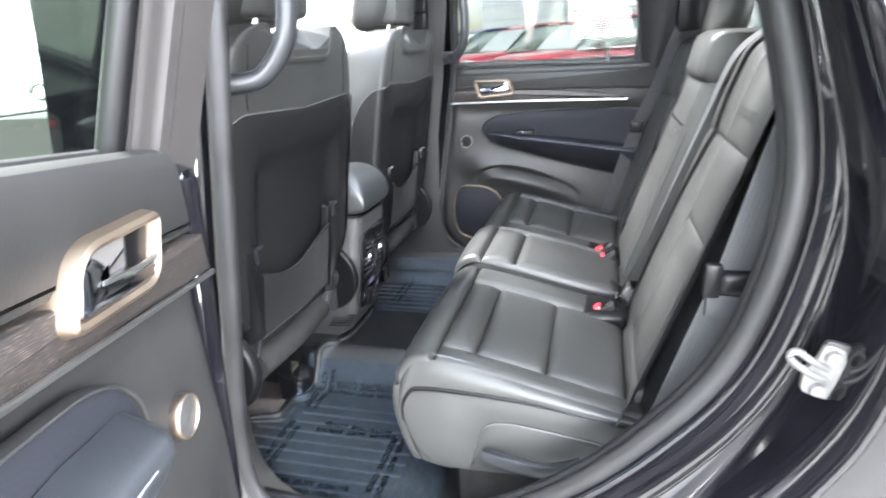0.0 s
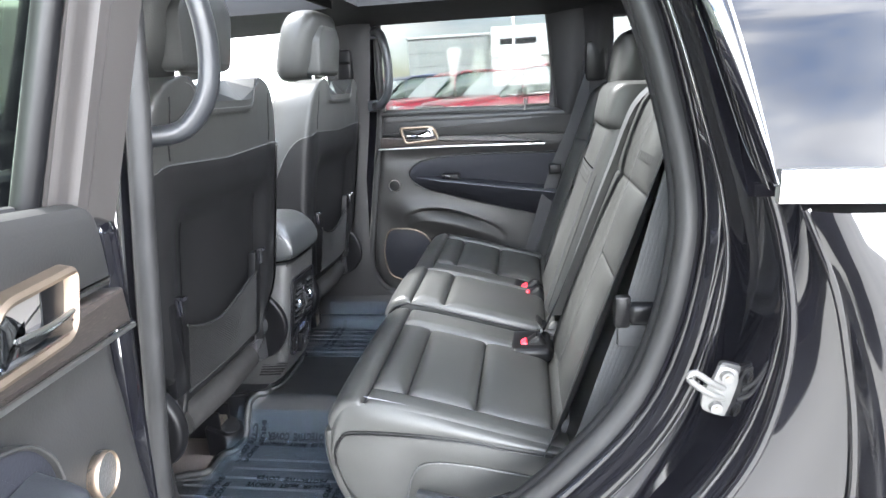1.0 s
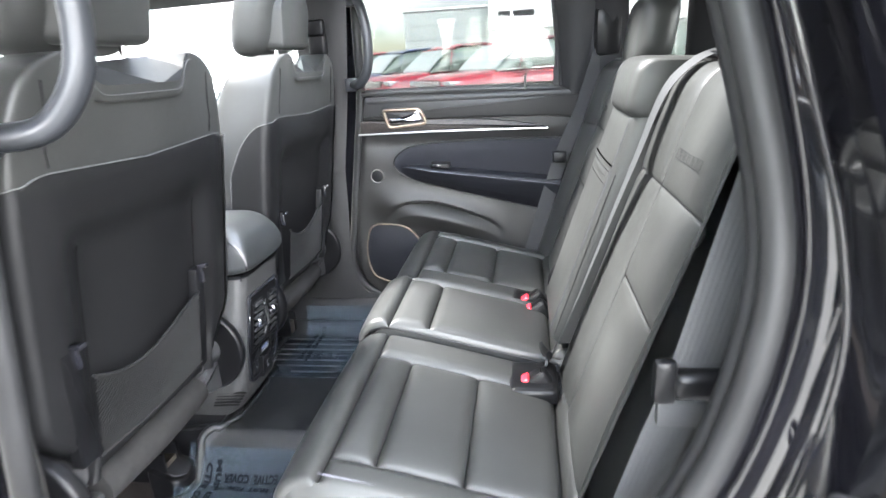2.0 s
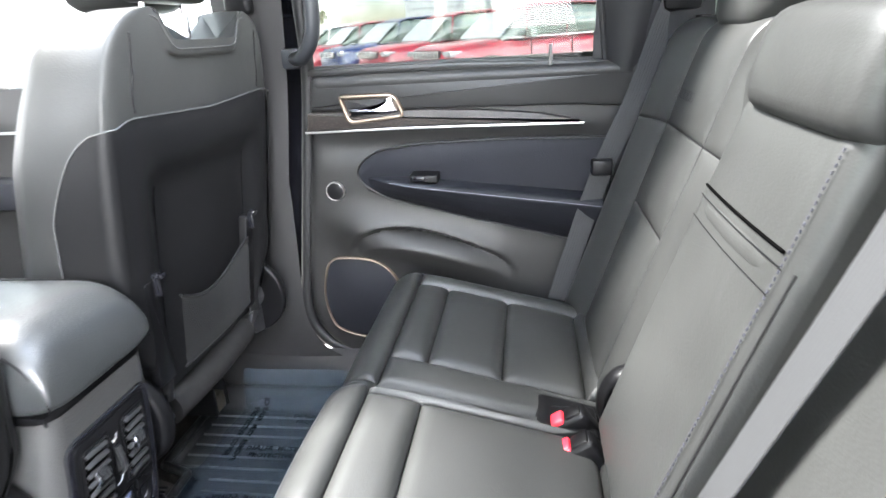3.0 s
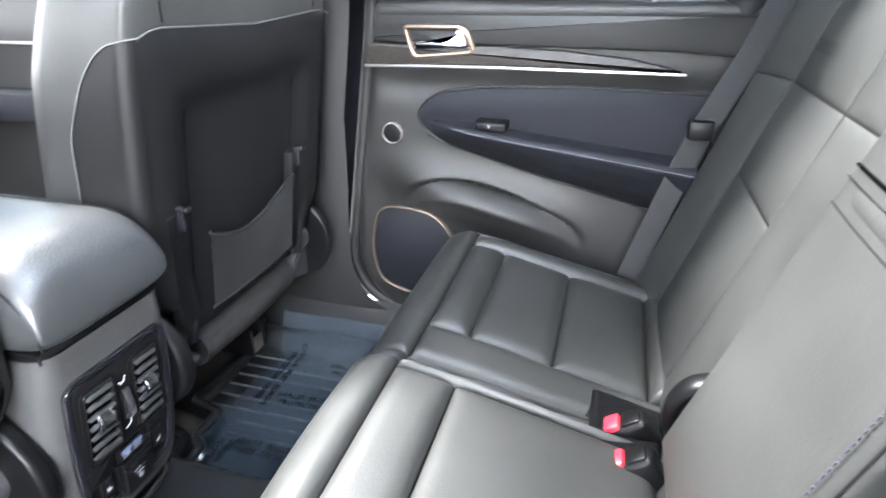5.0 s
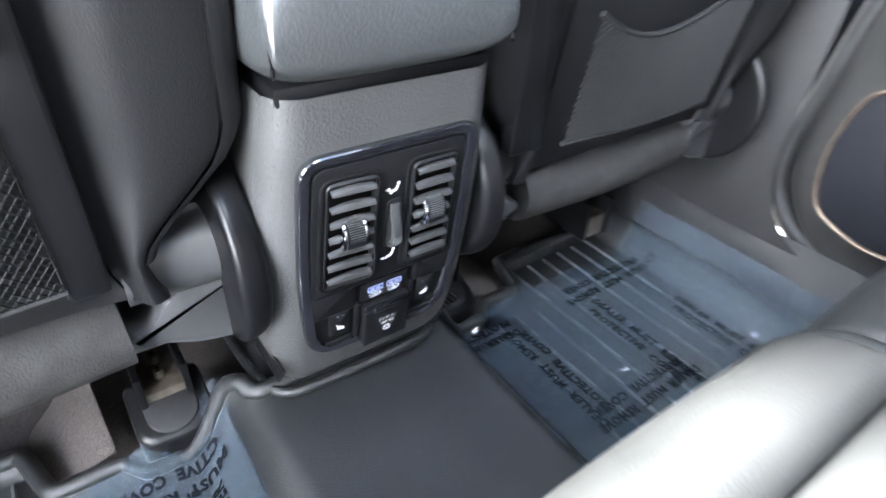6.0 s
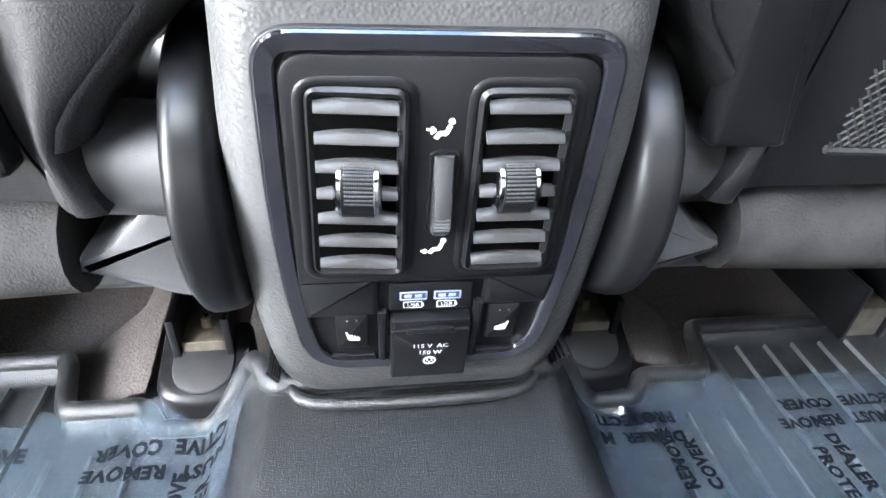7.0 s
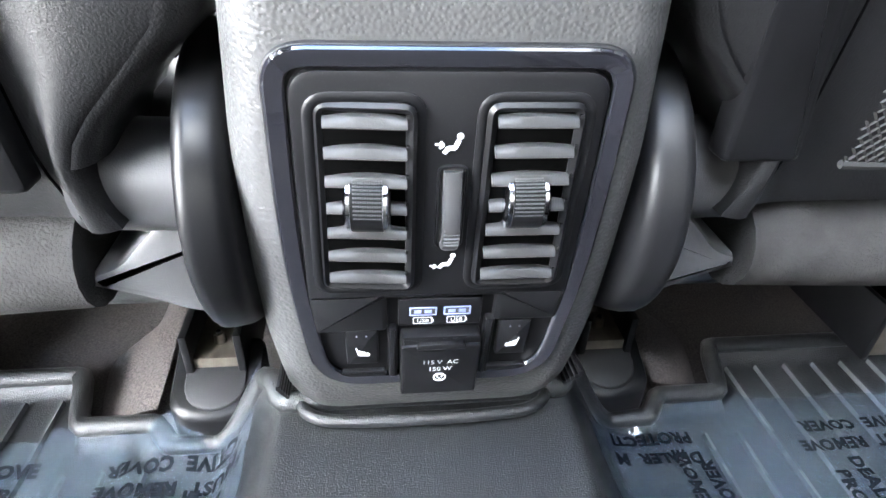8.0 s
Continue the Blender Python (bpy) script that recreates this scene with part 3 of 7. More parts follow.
def body_skin(u, v):
    c = Curve([(x, z) for x, z in low])
    x, z = c(u * c.length)
    X = x + (2.3 - x) * v
    Z = z + (max(z, 0.45) - z) * v
    crease = 0.006 * math.exp(-((Z - 0.93) / 0.02) ** 2)
    out = min(1.0, v * 9)
    y = -0.941 - 0.012 * min(1.0, v * 60) - 0.070 * out * out * (3 - 2 * out) * math.sin(min(1.5, max(0, 1.24 - Z) * 3.8)) - 0.034 * math.sin(min(1.5, max(0, 1.24 - Z) * 4)) * min(1.0, v * 120) - crease * min(1.0, v * 60)
    return (X, y, Z)


part("rear_panel", grid(body_skin, steps(48), [0, 0.002, 0.005, 0.01, 0.016, 0.024, 0.035, 0.05, 0.07, 0.09, 0.12, 0.18, 0.25, 0.5, 0.75, 1.0]), PAINT, side)
part("panel_lip", tube(smooth(at_y(OUT[3:], -0.94), 6), 0.005, up=(0, 1, 0)), PAINT, side)
part("fuel_seam", box(1.06, 1.062, -1.02, -0.96, 0.60, 0.915, 0.0), RUBBER, side)
part("belt_moulding", sweep(smooth([(0.896, -0.944, 1.258), (1.2, -0.956, 1.257), (2.0, -0.94, 1.262)], 8), bar(0.014, 0.034), up=(0, 0, 1)), BRIGHT, side)
part("upper_post", strip([(0.70, -0.80, 1.70), (0.775, -0.86, 1.55), (0.822, -0.925, 1.43), (0.858, -0.932, 1.339), (0.887, -0.94, 1.262)], [(0.762, -0.81, 1.70), (0.815, -0.868, 1.55), (0.852, -0.904, 1.43), (0.878, -0.929, 1.333), (0.895, -0.946, 1.262)], 6, 10, 0.012), PAINT, side)
part("roof_gutter", strip([(-0.4, -0.78, 1.70), (0.3, -0.78, 1.71), (0.78, -0.80, 1.70), (1.7, -0.78, 1.66)], [(-0.4, -0.75, 1.62), (0.3, -0.75, 1.63), (0.70, -0.76, 1.62), (1.7, -0.75, 1.58)], 6, 2), PAINT, side)
part("post_backing", strip([(0.74, -0.80, 1.70), (0.80, -0.84, 1.55), (0.83, -0.86, 1.43), (0.865, -0.88, 1.30), (0.885, -0.90, 1.24)], [(0.88, -0.79, 1.70), (0.92, -0.84, 1.55), (0.94, -0.87, 1.43), (0.95, -0.89, 1.30), (0.96, -0.91, 1.24)], 6, 3), PAINT, side)
part("inner_wall", grid(lambda u, v: (u, -0.70, v), steps(6, 0.90, 1.75), steps(6, 0.40, 1.25)), PLASTIC, side)
GLASSQ = material("dark_quarter_glass", (0.006, 0.006, 0.007), 0.02, spec=0.13)
qwin = thing("window_quarter_driver", "dark tinted quarter window mirroring clouds", "window", kind="structure")
part("pane", strip([(0.775, -0.835, 1.66), (0.850, -0.900, 1.434), (0.8626, -0.910, 1.3915), (0.8776, -0.925, 1.333), (0.892, -0.944, 1.258)], [(2.0, -0.80, 1.62), (2.0, -0.865, 1.45), (2.0, -0.875, 1.41), (2.0, -0.895, 1.34), (2.0, -0.925, 1.262)], 8, 12, 0.01), GLASSQ, qwin)
part("gasket", tube(smooth([(0.775, -0.840, 1.66), (0.850, -0.903, 1.434), (0.8776, -0.928, 1.333), (0.890, -0.945, 1.272)], 6), 0.0025, up=(0, 1, 0)), GLOSS, qwin)

# post on the driver's side: bright strip, rubber and paint
bpost = thing("wall_post_driver", "black post between the doors with a bright edge strip", "door post", kind="structure")
BP = [(0.140, 1.60), (0.120, 1.40), (0.090, 1.20), (0.056, 0.95), (0.030, 0.745), (0.03, 0.62), (0.06, 0.56)]
part("post_seal", sweep(smooth([(x, -0.762, z) for x, z in BP], 8), ring(0.017, 12, 0.015), up=(0, 1, 0)), RUBBER, bpost)
part("bright_strip", sweep(smooth([(x - 0.012, -0.800, z) for x, z in BP[:6]], 8), bar(0.006, 0.012), up=(0, 1, 0)), CHROME, bpost)
part("painted_flange", strip([(x - 0.016, -0.797, z) for x, z in BP], [(x - 0.10, -0.83, z) for x, z in BP], 6, 2), PAINT, bpost)
part("hinge_face", strip([(x - 0.07, -0.815, z) for x, z in BP], [(x - 0.16, -0.90, z) for x, z in BP], 6, 2), PAINT, bpost)
part("inner_face", strip([(x, -0.750, z) for x, z in BP], [(x - 0.06, -0.72, z) for x, z in BP], 6, 2), PILLAR, bpost)

# front half of the cabin, seen past the seats
fdoor = thing("wall_front_door_passenger", "dark front passenger door trim with bright strip", "door trim", kind="structure")
part("trim", grid(lambda u, v: (u, 0.74 - 0.02 * math.exp(-((v - 1.2) / 0.06) ** 2), v), steps(14, -1.3, -0.10), steps(24, 0.40, 1.28)), DOORSKIN, fdoor)
part("bright_strip", box(-1.2, -0.12, 0.712, 0.722, 1.172, 1.178), BRIGHT, fdoor)
part("armrest", box(-1.1, -0.25, 0.66, 0.745, 0.98, 1.06, 0.02), DOORPAD, fdoor)
fdoor_l = thing("wall_front_door_driver", "dark front driver door trim", "door trim", kind="structure")
part("trim", grid(lambda u, v: (u, -0.74, v), steps(4, -1.3, -0.10), steps(4, 0.40, 1.28)), DOORSKIN, fdoor_l)
dash = tagged(part("dashboard", box(-1.5, -1.12, -0.74, 0.74, 0.75, 1.20, 0.08, 4), DOORSKIN), "black soft-touch dashboard", "dashboard", kind="structure")
firewall = tagged(part("wall_front", box(-1.6, -1.5, -0.78, 0.78, 0.3, 1.2), PLASTIC), "dark front bulkhead below the windscreen", "bulkhead", kind="structure")
front_post = thing("window_frame_front", "black windscreen posts and roof rail", "window frame", kind="structure")
for sign in (1, -1):
    part("windscreen_post", sweep([(-1.55, sign * 0.72, 1.20), (-0.95, sign * 0.69, 1.52), (-0.62, sign * 0.67, 1.66)], bar(0.06, 0.09)), HEADLINER, front_post)
part("header_rail", box(-0.80, -0.62, -0.68, 0.68, 1.60, 1.70, 0.02), HEADLINER, front_post)
part("driver_rail", box(-0.62, 0.20, -0.75, -0.665, 1.63, 1.72, 0.012), HEADLINER, front_post)
tail = thing("wall_rear", "black tailgate trim below the rear window", "tailgate", kind="structure")
part("gate_panel", box(1.75, 1.82, -0.76, 0.76, 0.40, 1.28, 0.01), PLASTIC, tail)
part("gate_rail", box(1.60, 1.80, -0.74, 0.74, 1.58, 1.72, 0.02), HEADLINER, tail)
for sign in (1, -1):
    part("gate_post", sweep([(1.78, sign * 0.70, 1.25), (1.66, sign * 0.68, 1.66)], bar(0.10, 0.09)), HEADLINER, tail)
tagged(part("window_rear_right", box(0.10, 0.76, 0.765, 0.769, 1.24, 1.70), TINT), "tinted rear passenger door window", "window", kind="structure")
tagged(part("window_front_right", box(-1.35, 0.0, 0.765, 0.769, 1.22, 1.70), CLEAR), "clear front passenger door window", "window", kind="structure")
tagged(part("window_rear", strip([(1.79, -0.70, 1.27), (1.74, -0.69, 1.45), (1.67, -0.67, 1.64)], [(1.79, 0.70, 1.27), (1.74, 0.69, 1.45), (1.67, 0.67, 1.64)], 6, 8, 0.03, (1, 0, 0)), TINT), "dark tinted rear window", "window", kind="structure")

# cargo cover behind the backrest
tagged(part("cargo_cover", box(0.99, 1.74, -0.68, 0.68, 1.285, 1.30, 0.004), PLASTIC), "black cargo cover behind the rear seat", "cargo cover")

# ---------------------------------------------------------------- outside
ASPHALT = material("worn_pale_asphalt", (0.25, 0.242, 0.225), 0.85, grain=(60, 0.6, "noise"), vary=(0.35, 0.3))
ground = part("ground", grid(lambda u, v: (u, v, 0.0), steps(24, -900, 900), steps(24, -900, 900)), ASPHALT)
tagged(ground, "grey asphalt car lot stretching to the horizon", "ground", kind="structure")
REDP = material("red_car_paint", (0.17, 0.010, 0.018), 0.22, coat=0.5, vary=(0.8, 0.1))
BLUEP = material("blue_car_paint", (0.012, 0.022, 0.075), 0.22, coat=0.5)
WHITEP = material("white_car_paint", (0.75, 0.75, 0.76), 0.2, coat=1.0)
SILVERP = material("silver_car_paint", (0.34, 0.35, 0.36), 0.2, metal=0.6, coat=1.0)
DARKGLASS = material("dark_car_glass", (0.09, 0.11, 0.095), 0.04, spec=0.6)
# paler base colour, with the sky's brightness on the glass painted in
SKYTONEGLASS = material("sky_toned_windscreen", (0.20, 0.22, 0.22), 0.06, spec=0.7)
TYRE = material("tyre_rubber", (0.015, 0.015, 0.016), 0.8)
RIM = material("alloy_rim", (0.5, 0.5, 0.52), 0.3, metal=0.9)
LAMPGLASS = material("headlamp_glass", (0.16, 0.17, 0.18), 0.08, coat=1.0)


def loft_x(sections, n=20, power=4.0):
    """A body lofted along x: sections of (x, half width, z low, z high, half width at top)."""
    def fn(i, a):
        x, w, z0, z1, wt = sections[i]
        c, s = math.cos(a), math.sin(a)
        cx = math.copysign(abs(c) ** (2 / power), c)
        sz = math.copysign(abs(s) ** (2 / power), s)
        z = (z0 + z1) / 2 + (z1 - z0) / 2 * sz
        ww = w + (wt - w) * max(0.0, sz) ** 2
        return (x, ww * cx, z)

    return grid(fn, range(len(sections)), [2 * math.pi * k / n for k in range(n)], closed=True, caps=True)


def suv(paint, label, group):
    """A large parked car; nose at -x, origin on the ground under its middle."""
    car = thing("car", label, "car", group=group)
    low_body = [(-2.42, 0.62, 0.48, 0.92, 0.60), (-2.38, 0.80, 0.36, 1.02, 0.76), (-2.25, 0.92, 0.30, 1.08, 0.86), (-1.9, 0.97, 0.28, 1.12, 0.88), (-1.2, 0.98, 0.28, 1.16, 0.90),
                (-0.5, 0.98, 0.28, 1.16, 0.90), (0.6, 0.98, 0.28, 1.17, 0.90), (1.6, 0.98, 0.30, 1.18, 0.90), (2.2, 0.94, 0.36, 1.16, 0.86), (2.40, 0.84, 0.48, 1.10, 0.78)]
    part("body", loft_x(low_body, 28, 5), paint, car)
    cabin = [(-1.15, 0.80, 1.10, 1.15, 0.78), (-0.55, 0.86, 1.08, 1.62, 0.70), (-0.25, 0.87, 1.08, 1.74, 0.69), (0.5, 0.87, 1.08, 1.78, 0.69), (1.6, 0.86, 1.08, 1.75, 0.68), (2.1, 0.84, 1.08, 1.62, 0.68), (2.38, 0.80, 1.08, 1.14, 0.76)]
    part("cabin", loft_x(cabin, 24, 5), DARKGLASS, car, "dark glazed cabin")
    roofs = [(-0.42, 0.69, 1.66, 1.70, 0.60), (-0.2, 0.715, 1.70, 1.775, 0.62), (0.5, 0.72, 1.73, 1.81, 0.62), (1.6, 0.71, 1.70, 1.78, 0.62), (2.15, 0.70, 1.60, 1.66, 0.62)]
    part("roof", loft_x(roofs, 20, 4), paint, car)
    part("windscreen", grid(lambda u, v: (-1.17 + 0.62 * u, v * (0.76 - 0.09 * u), 1.165 + 0.485 * u + 0.02 * math.sin(u * 3)), steps(6), steps(8, -1, 1)), SKYTONEGLASS, car)
    for s in (1, -1):
        for x0, x1 in ((-0.62, -0.52), (0.42, 0.50), (1.42, 1.52)):
            part("window_post", sweep([(x0, s * 0.885, 1.14), (x1 + 0.06, s * 0.74, 1.68)], bar(0.03, 0.07)), paint, car)
        part("sill_cladding", box(-1.25, 1.3, s * 0.955, s * 1.0, 0.27, 0.40, 0.02), TYRE, car)
        part("side_moulding", box(-1.0, 2.2, s * 0.90, s * 0.925, 1.135, 1.155, 0.004), BRIGHT, car)
        part("door_seam", box(-0.56, -0.548, s * 0.955, s * 0.986, 0.42, 1.12), TYRE, car)
        part("door_seam", box(0.50, 0.512, s * 0.955, s * 0.986, 0.42, 1.12), TYRE, car)
        part("mirror", box(-0.72, -0.52, s * 0.98, s * 1.16, 1.13, 1.29, 0.035), DARKGLASS, car)
        part("headlight", box(-2.40, -2.10, s * 0.55, s * 0.88, 0.88, 0.985, 0.02), LAMPGLASS, car)
        part("fog_lamp", box(-2.41, -2.3, s * 0.60, s * 0.80, 0.48, 0.56, 0.015), BRIGHT, car)
        for x in (-1.5, 1.5):
            part("wheel_arch", sweep([(x + 0.47 * math.cos(radians(a)), s * 0.955, 0.37 + 0.47 * math.sin(radians(a))) for a in range(-10, 195, 15)], bar(0.07, 0.05), up=(0, 1, 0)), TYRE, car)
            bm = bmesh.new()
            bmesh.ops.create_cone(bm, cap_ends=True, segments=28, radius1=0.38, radius2=0.38, depth=0.26, matrix=pose(x, s * 0.88, 0.38, 90))
            w = part("wheel", bm, TYRE, car)
            bm = bmesh.new()
            bmesh.ops.create_cone(bm, cap_ends=True, segments=20, radius1=0.27, radius2=0.25, depth=0.02, matrix=pose(x, s * 1.015, 0.38, -90 * s))
            part("rim", bm, RIM, w)
    part("grille", box(-2.445, -2.36, -0.54, 0.54, 0.84, 1.00, 0.02), TYRE, car)
    for i in range(7):
        y = -0.45 + 0.15 * i
        part("grille_slot", frame_bar(rounded([(y - 0.055, 0.85), (y + 0.055, 0.85), (y + 0.055, 0.99), (y - 0.055, 0.99)], 0.02, 2), lambda a, b, d: (-2.447 - d, a, b), 0.012, 0.01), BRIGHT, car)
    part("lower_grille", box(-2.44, -2.34, -0.58, 0.58, 0.44, 0.60, 0.02), TYRE, car)
    part("bumper_strip", box(-2.445, -2.38, -0.66, 0.66, 0.60, 0.64, 0.01), BRIGHT, car)
    return car


HEAD = radians(217.7 - 180)
row = [(REDP, "red parked SUV with a bright slotted grille"), (REDP, "red parked SUV with a bright slotted grille"), (BLUEP, "dark blue parked SUV with a bright grille"),
       (REDP, "red parked SUV with a bright slotted grille"), (WHITEP, "white parked SUV at the end of the row")]
first = Vector((0.52, 12.9, 0))
across = Vector((-math.sin(HEAD), math.cos(HEAD), 0)) * 2.9
built = {}
for i, (paint, label) in enumerate(row):
    m = Matrix.Translation(first + across * i) @ Matrix.Rotation(HEAD, 4, "Z")
    if paint.name in built:
        copy_thing(built[paint.name], m)
    else:
        built[paint.name] = suv(paint, label, "cars parked in a row outside")
        built[paint.name].matrix_basis = m
copy_thing(built["white_car_paint"], Matrix.Translation((17, 14, 0)) @ Matrix.Rotation(radians(100), 4, "Z"))
copy_thing(built["white_car_paint"], Matrix.Translation((-14, 24, 0)) @ Matrix.Rotation(radians(20), 4, "Z"))
silver = suv(SILVERP, "silver parked SUV far off in the lot", "cars parked far off")
silver.matrix_basis = Matrix.Translation((-18, 19, 0)) @ Matrix.Rotation(radians(15), 4, "Z")
copy_thing(silver, Matrix.Translation((-22, 21, 0)) @ Matrix.Rotation(radians(15), 4, "Z"))
copy_thing(built["red_car_paint"], Matrix.Translation((20, 18, 0)) @ Matrix.Rotation(radians(95), 4, "Z"))

CLAD = material("pale_grey_cladding", (0.24, 0.25, 0.245), 0.7, vary=(0.2, 0.08))
WHITEWALL = material("white_render", (0.46, 0.46, 0.455), 0.7, vary=(0.3, 0.05))
shop = thing("building", "long pale grey flat-roofed showroom with a white entrance", "building", at=(0, 46, 0))


def bx(x0, x1, y0, y1, z0, z1):
    return box(x0, x1, y0 - 46, y1 - 46, z0, z1, 0.03, 1)


part("grey_wall", bx(-8.5, -1.9, 46, 60, 0, 5.1), CLAD, shop)
part("coping", bx(-8.6, -1.9, 45.9, 60, 5.1, 5.25), WHITEWALL, shop)
part("white_front", bx(-1.9, 30, 44.5, 60, 0, 5.5), WHITEWALL, shop)
part("canopy", bx(-1.7, 12, 43.6, 44.5, 3.3, 3.9), WHITEWALL, shop)
for i in range(8):
    x = -1.5 + 3.9 * i
    w = part("window", bx(x, x + 3.2, 44.42, 44.5, 0.5, 3.1), DARKGLASS, shop)
    for k in range(3):
        part("mullion", bx(x + 1.05 * k, x + 1.05 * k + 0.08, 44.36, 44.44, 0.5, 3.1), WHITEWALL, w)
for k in range(5):
    part("panel_joint", bx(-8.4, -2.0, 45.97, 46.0, 1.0 + k, 1.03 + k), TYRE, shop)
sign_plate = part("sign", bx(-1.2, 1.4, 44.38, 44.5, 4.2, 4.6), TYRE, shop, "dark lettering reduced to a plain bar")
low_shop = thing("building", "low white building far across the lot", "building", at=(-40, 60, 0))
part("wall", box(-16, 14, 0, 12, 0, 4.0, 0.05, 1), WHITEWALL, low_shop)
part("coping", box(-16.2, 14.2, -0.2, 12, 4.0, 4.3, 0.05, 1), CLAD, low_shop)
pole = thing("light_pole", "tall white light pole in the car lot", "light pole", at=(-0.15, 40, 0))
part("pole", tube([(0, 0, 0), (0, 0, 4.0), (0, 0, 9.0)], 0.09, up=(0, 1, 0)), WHITEP, pole)
part("base", box(-0.3, 0.3, -0.3, 0.3, 0, 0.7, 0.05), CLAD, pole)
part("lamp_head", box(-0.9, 0.1, -0.2, 0.2, 8.9, 9.05, 0.03), WHITEP, pole)

BARK = material("grey_bark", (0.14, 0.115, 0.095), 0.9, grain=(20, 0.8, "noise"), vary=(4, 0.3))
LEAF = material("olive_leaves", (0.10, 0.11, 0.05), 0.8, vary=(2, 0.4))


def tree(x, y, h, leafy, seed):
    rnd = random.Random(seed)
    t = thing("tree", "slim leafy tree beyond the lot" if leafy else "bare winter tree by the showroom", "tree", at=(x, y, 0))
    trunk = [(rnd.uniform(-0.1, 0.1) * k, rnd.uniform(-0.1, 0.1) * k, h * k / 6) for k in range(7)]
    bm = sweep(smooth(trunk, 3), ring(0.09, 7))
    for v in bm.verts:
        k = 1.2 - v.co.z / h
        c = Vector(trunk[min(6, int(v.co.z / h * 6 + 0.5))])
        v.co.x, v.co.y = c.x + (v.co.x - c.x) * k, c.y + (v.co.y - c.y) * k
    part("trunk", bm, BARK, t)
    tips = []
    limbs = []
    for i in range(34):
        z = h * rnd.uniform(0.28, 0.95)
        a, r = rnd.uniform(0, 6.28), h * 0.25 * rnd.uniform(0.5, 1.0) * (1.25 - z / h)
        p0 = Vector((0, 0, z))
        p1 = p0 + Vector((math.cos(a) * r, math.sin(a) * r, r * 0.9))
        tips.append((p0, p1))
        limbs.append(sweep([p0, p0.lerp(p1, 0.5) + Vector((0, 0, -0.05 * r)), p1], ring(0.022, 5)))
        for k in range(4):
            q = p0.lerp(p1, rnd.uniform(0.3, 0.95))
            e = q + Vector((rnd.uniform(-1, 1), rnd.uniform(-1, 1), rnd.uniform(0.2, 1.0))) * r * 0.45
            limbs.append(sweep([q, e], ring(0.009, 4)))
            tips.append((q, e))
    part("limbs", merge(*limbs), BARK, t)
    if leafy:
        bm = bmesh.new()
        for p0, p1 in tips:
            for k in range(9):
                c = p0.lerp(p1, rnd.uniform(0.3, 1.1)) + Vector((rnd.gauss(0, 0.12), rnd.gauss(0, 0.12), rnd.gauss(0, 0.12)))
                d1 = Vector((rnd.gauss(0, 1), rnd.gauss(0, 1), rnd.gauss(0, 1))).normalized() * 0.14
                d2 = d1.orthogonal().normalized() * 0.08
                bm.faces.new([bm.verts.new(c + q) for q in (d1, d2, -d1, -d2)])
        part("crown", bm, LEAF, t)
    return t


tree(-13.5, 38, 5.6, True, 1)
tree(-16.5, 41, 5.0, True, 2)
tree(20.5, 33, 6.5, False, 3)
tree(15.5, 37, 7.0, False, 4)
tree(26, 36, 7.0, False, 5)

# ---------------------------------------------------------------- rear bench
bench = thing("rear_bench", "black leather rear bench seat with split backrest", "car seat", at=(0.5, 0, 0.43))


def bpart(name, bm, mat, parent, label=""):
    """A part whose mesh is given in the world's places, under a thing or its part."""
    ob = part(name, bm, mat, None, label)
    root = parent
    off = Vector((0, 0, 0))
    while root:
        off += root.location
        root = root.parent
    ob.data.transform(Matrix.Translation(-off))
    ob.parent = parent
    return ob


CUSH = Curve([(0.315, 0.600), (0.295, 0.650), (0.283, 0.710), (0.286, 0.760), (0.303, 0.799), (0.335, 0.815), (0.370, 0.811), (0.420, 0.801), (0.540, 0.771), (0.690, 0.734), (0.740, 0.722)])
S_TOP = CUSH.where(1, 0.8135)
S_F = CUSH.where(0, 0.350, S_TOP)
S1, S2, S3 = CUSH.where(0, 0.418, S_TOP), CUSH.where(0, 0.542, S_TOP), CUSH.where(0, 0.690, S_TOP)
S_PIPE = CUSH.where(1, 0.760)
S_END = CUSH.length


def cushion(lift):
    def surf(s, y):
        x, z = CUSH(min(max(s, 0.0), CUSH.length))
        return (x, y, z + lift)
    return surf


def seat_cushion(y0, y1, i0, i1, lift, th=0.014, cross=None):
    """The panels of one cushion: front roll, three cross panels, two edge bolsters."""
    c = cushion(lift)
    bpart("front_panel", pad(c, 0.0, S_PIPE, y0, y1, th, 0.012, 0.004, 1, 8), LEATHER, bench)
    bpart("front_roll", pad(c, S_PIPE + 0.002, S_F, y0, y1, th, 0.018, 0.004, 1, 8), LEATHER, bench)
    for a, b in cross or ((S_F, S1), (S1, S2), (S2, S3)):
        bpart("cushion_panel", pad(c, a, b, i0, i1, th - 0.002, 0.026, 0.007, 1, 10), LEATHER, bench)
    bpart("edge_bolster", pad(c, S_F, S_END, y0, i0, th - 0.001, 0.020, 0.003, 1, 9), LEATHER, bench)
    bpart("edge_bolster", pad(c, S_F, S_END, i1, y1, th - 0.001, 0.020, 0.003, 1, 9), LEATHER, bench)
    bpart("rear_roll", pad(c, S3, S_END, i0, i1, th + 0.012, 0.017, 0.006, 1, 8), LEATHER, bench)
    for a in (y0, y1):
        s = 1 if a == y1 else -1
        if abs(a) > 0.6:
            continue
        pts = [Vector((CUSH(t)[0], a - s * 0.001, CUSH(t)[1] + lift)) for t in steps(30, S_PIPE, S_END)]
        bpart("piping", tube([p + Vector((0, s * 0.002, -0.004)) for p in pts], 0.0022, n=6), SATIN, bench)


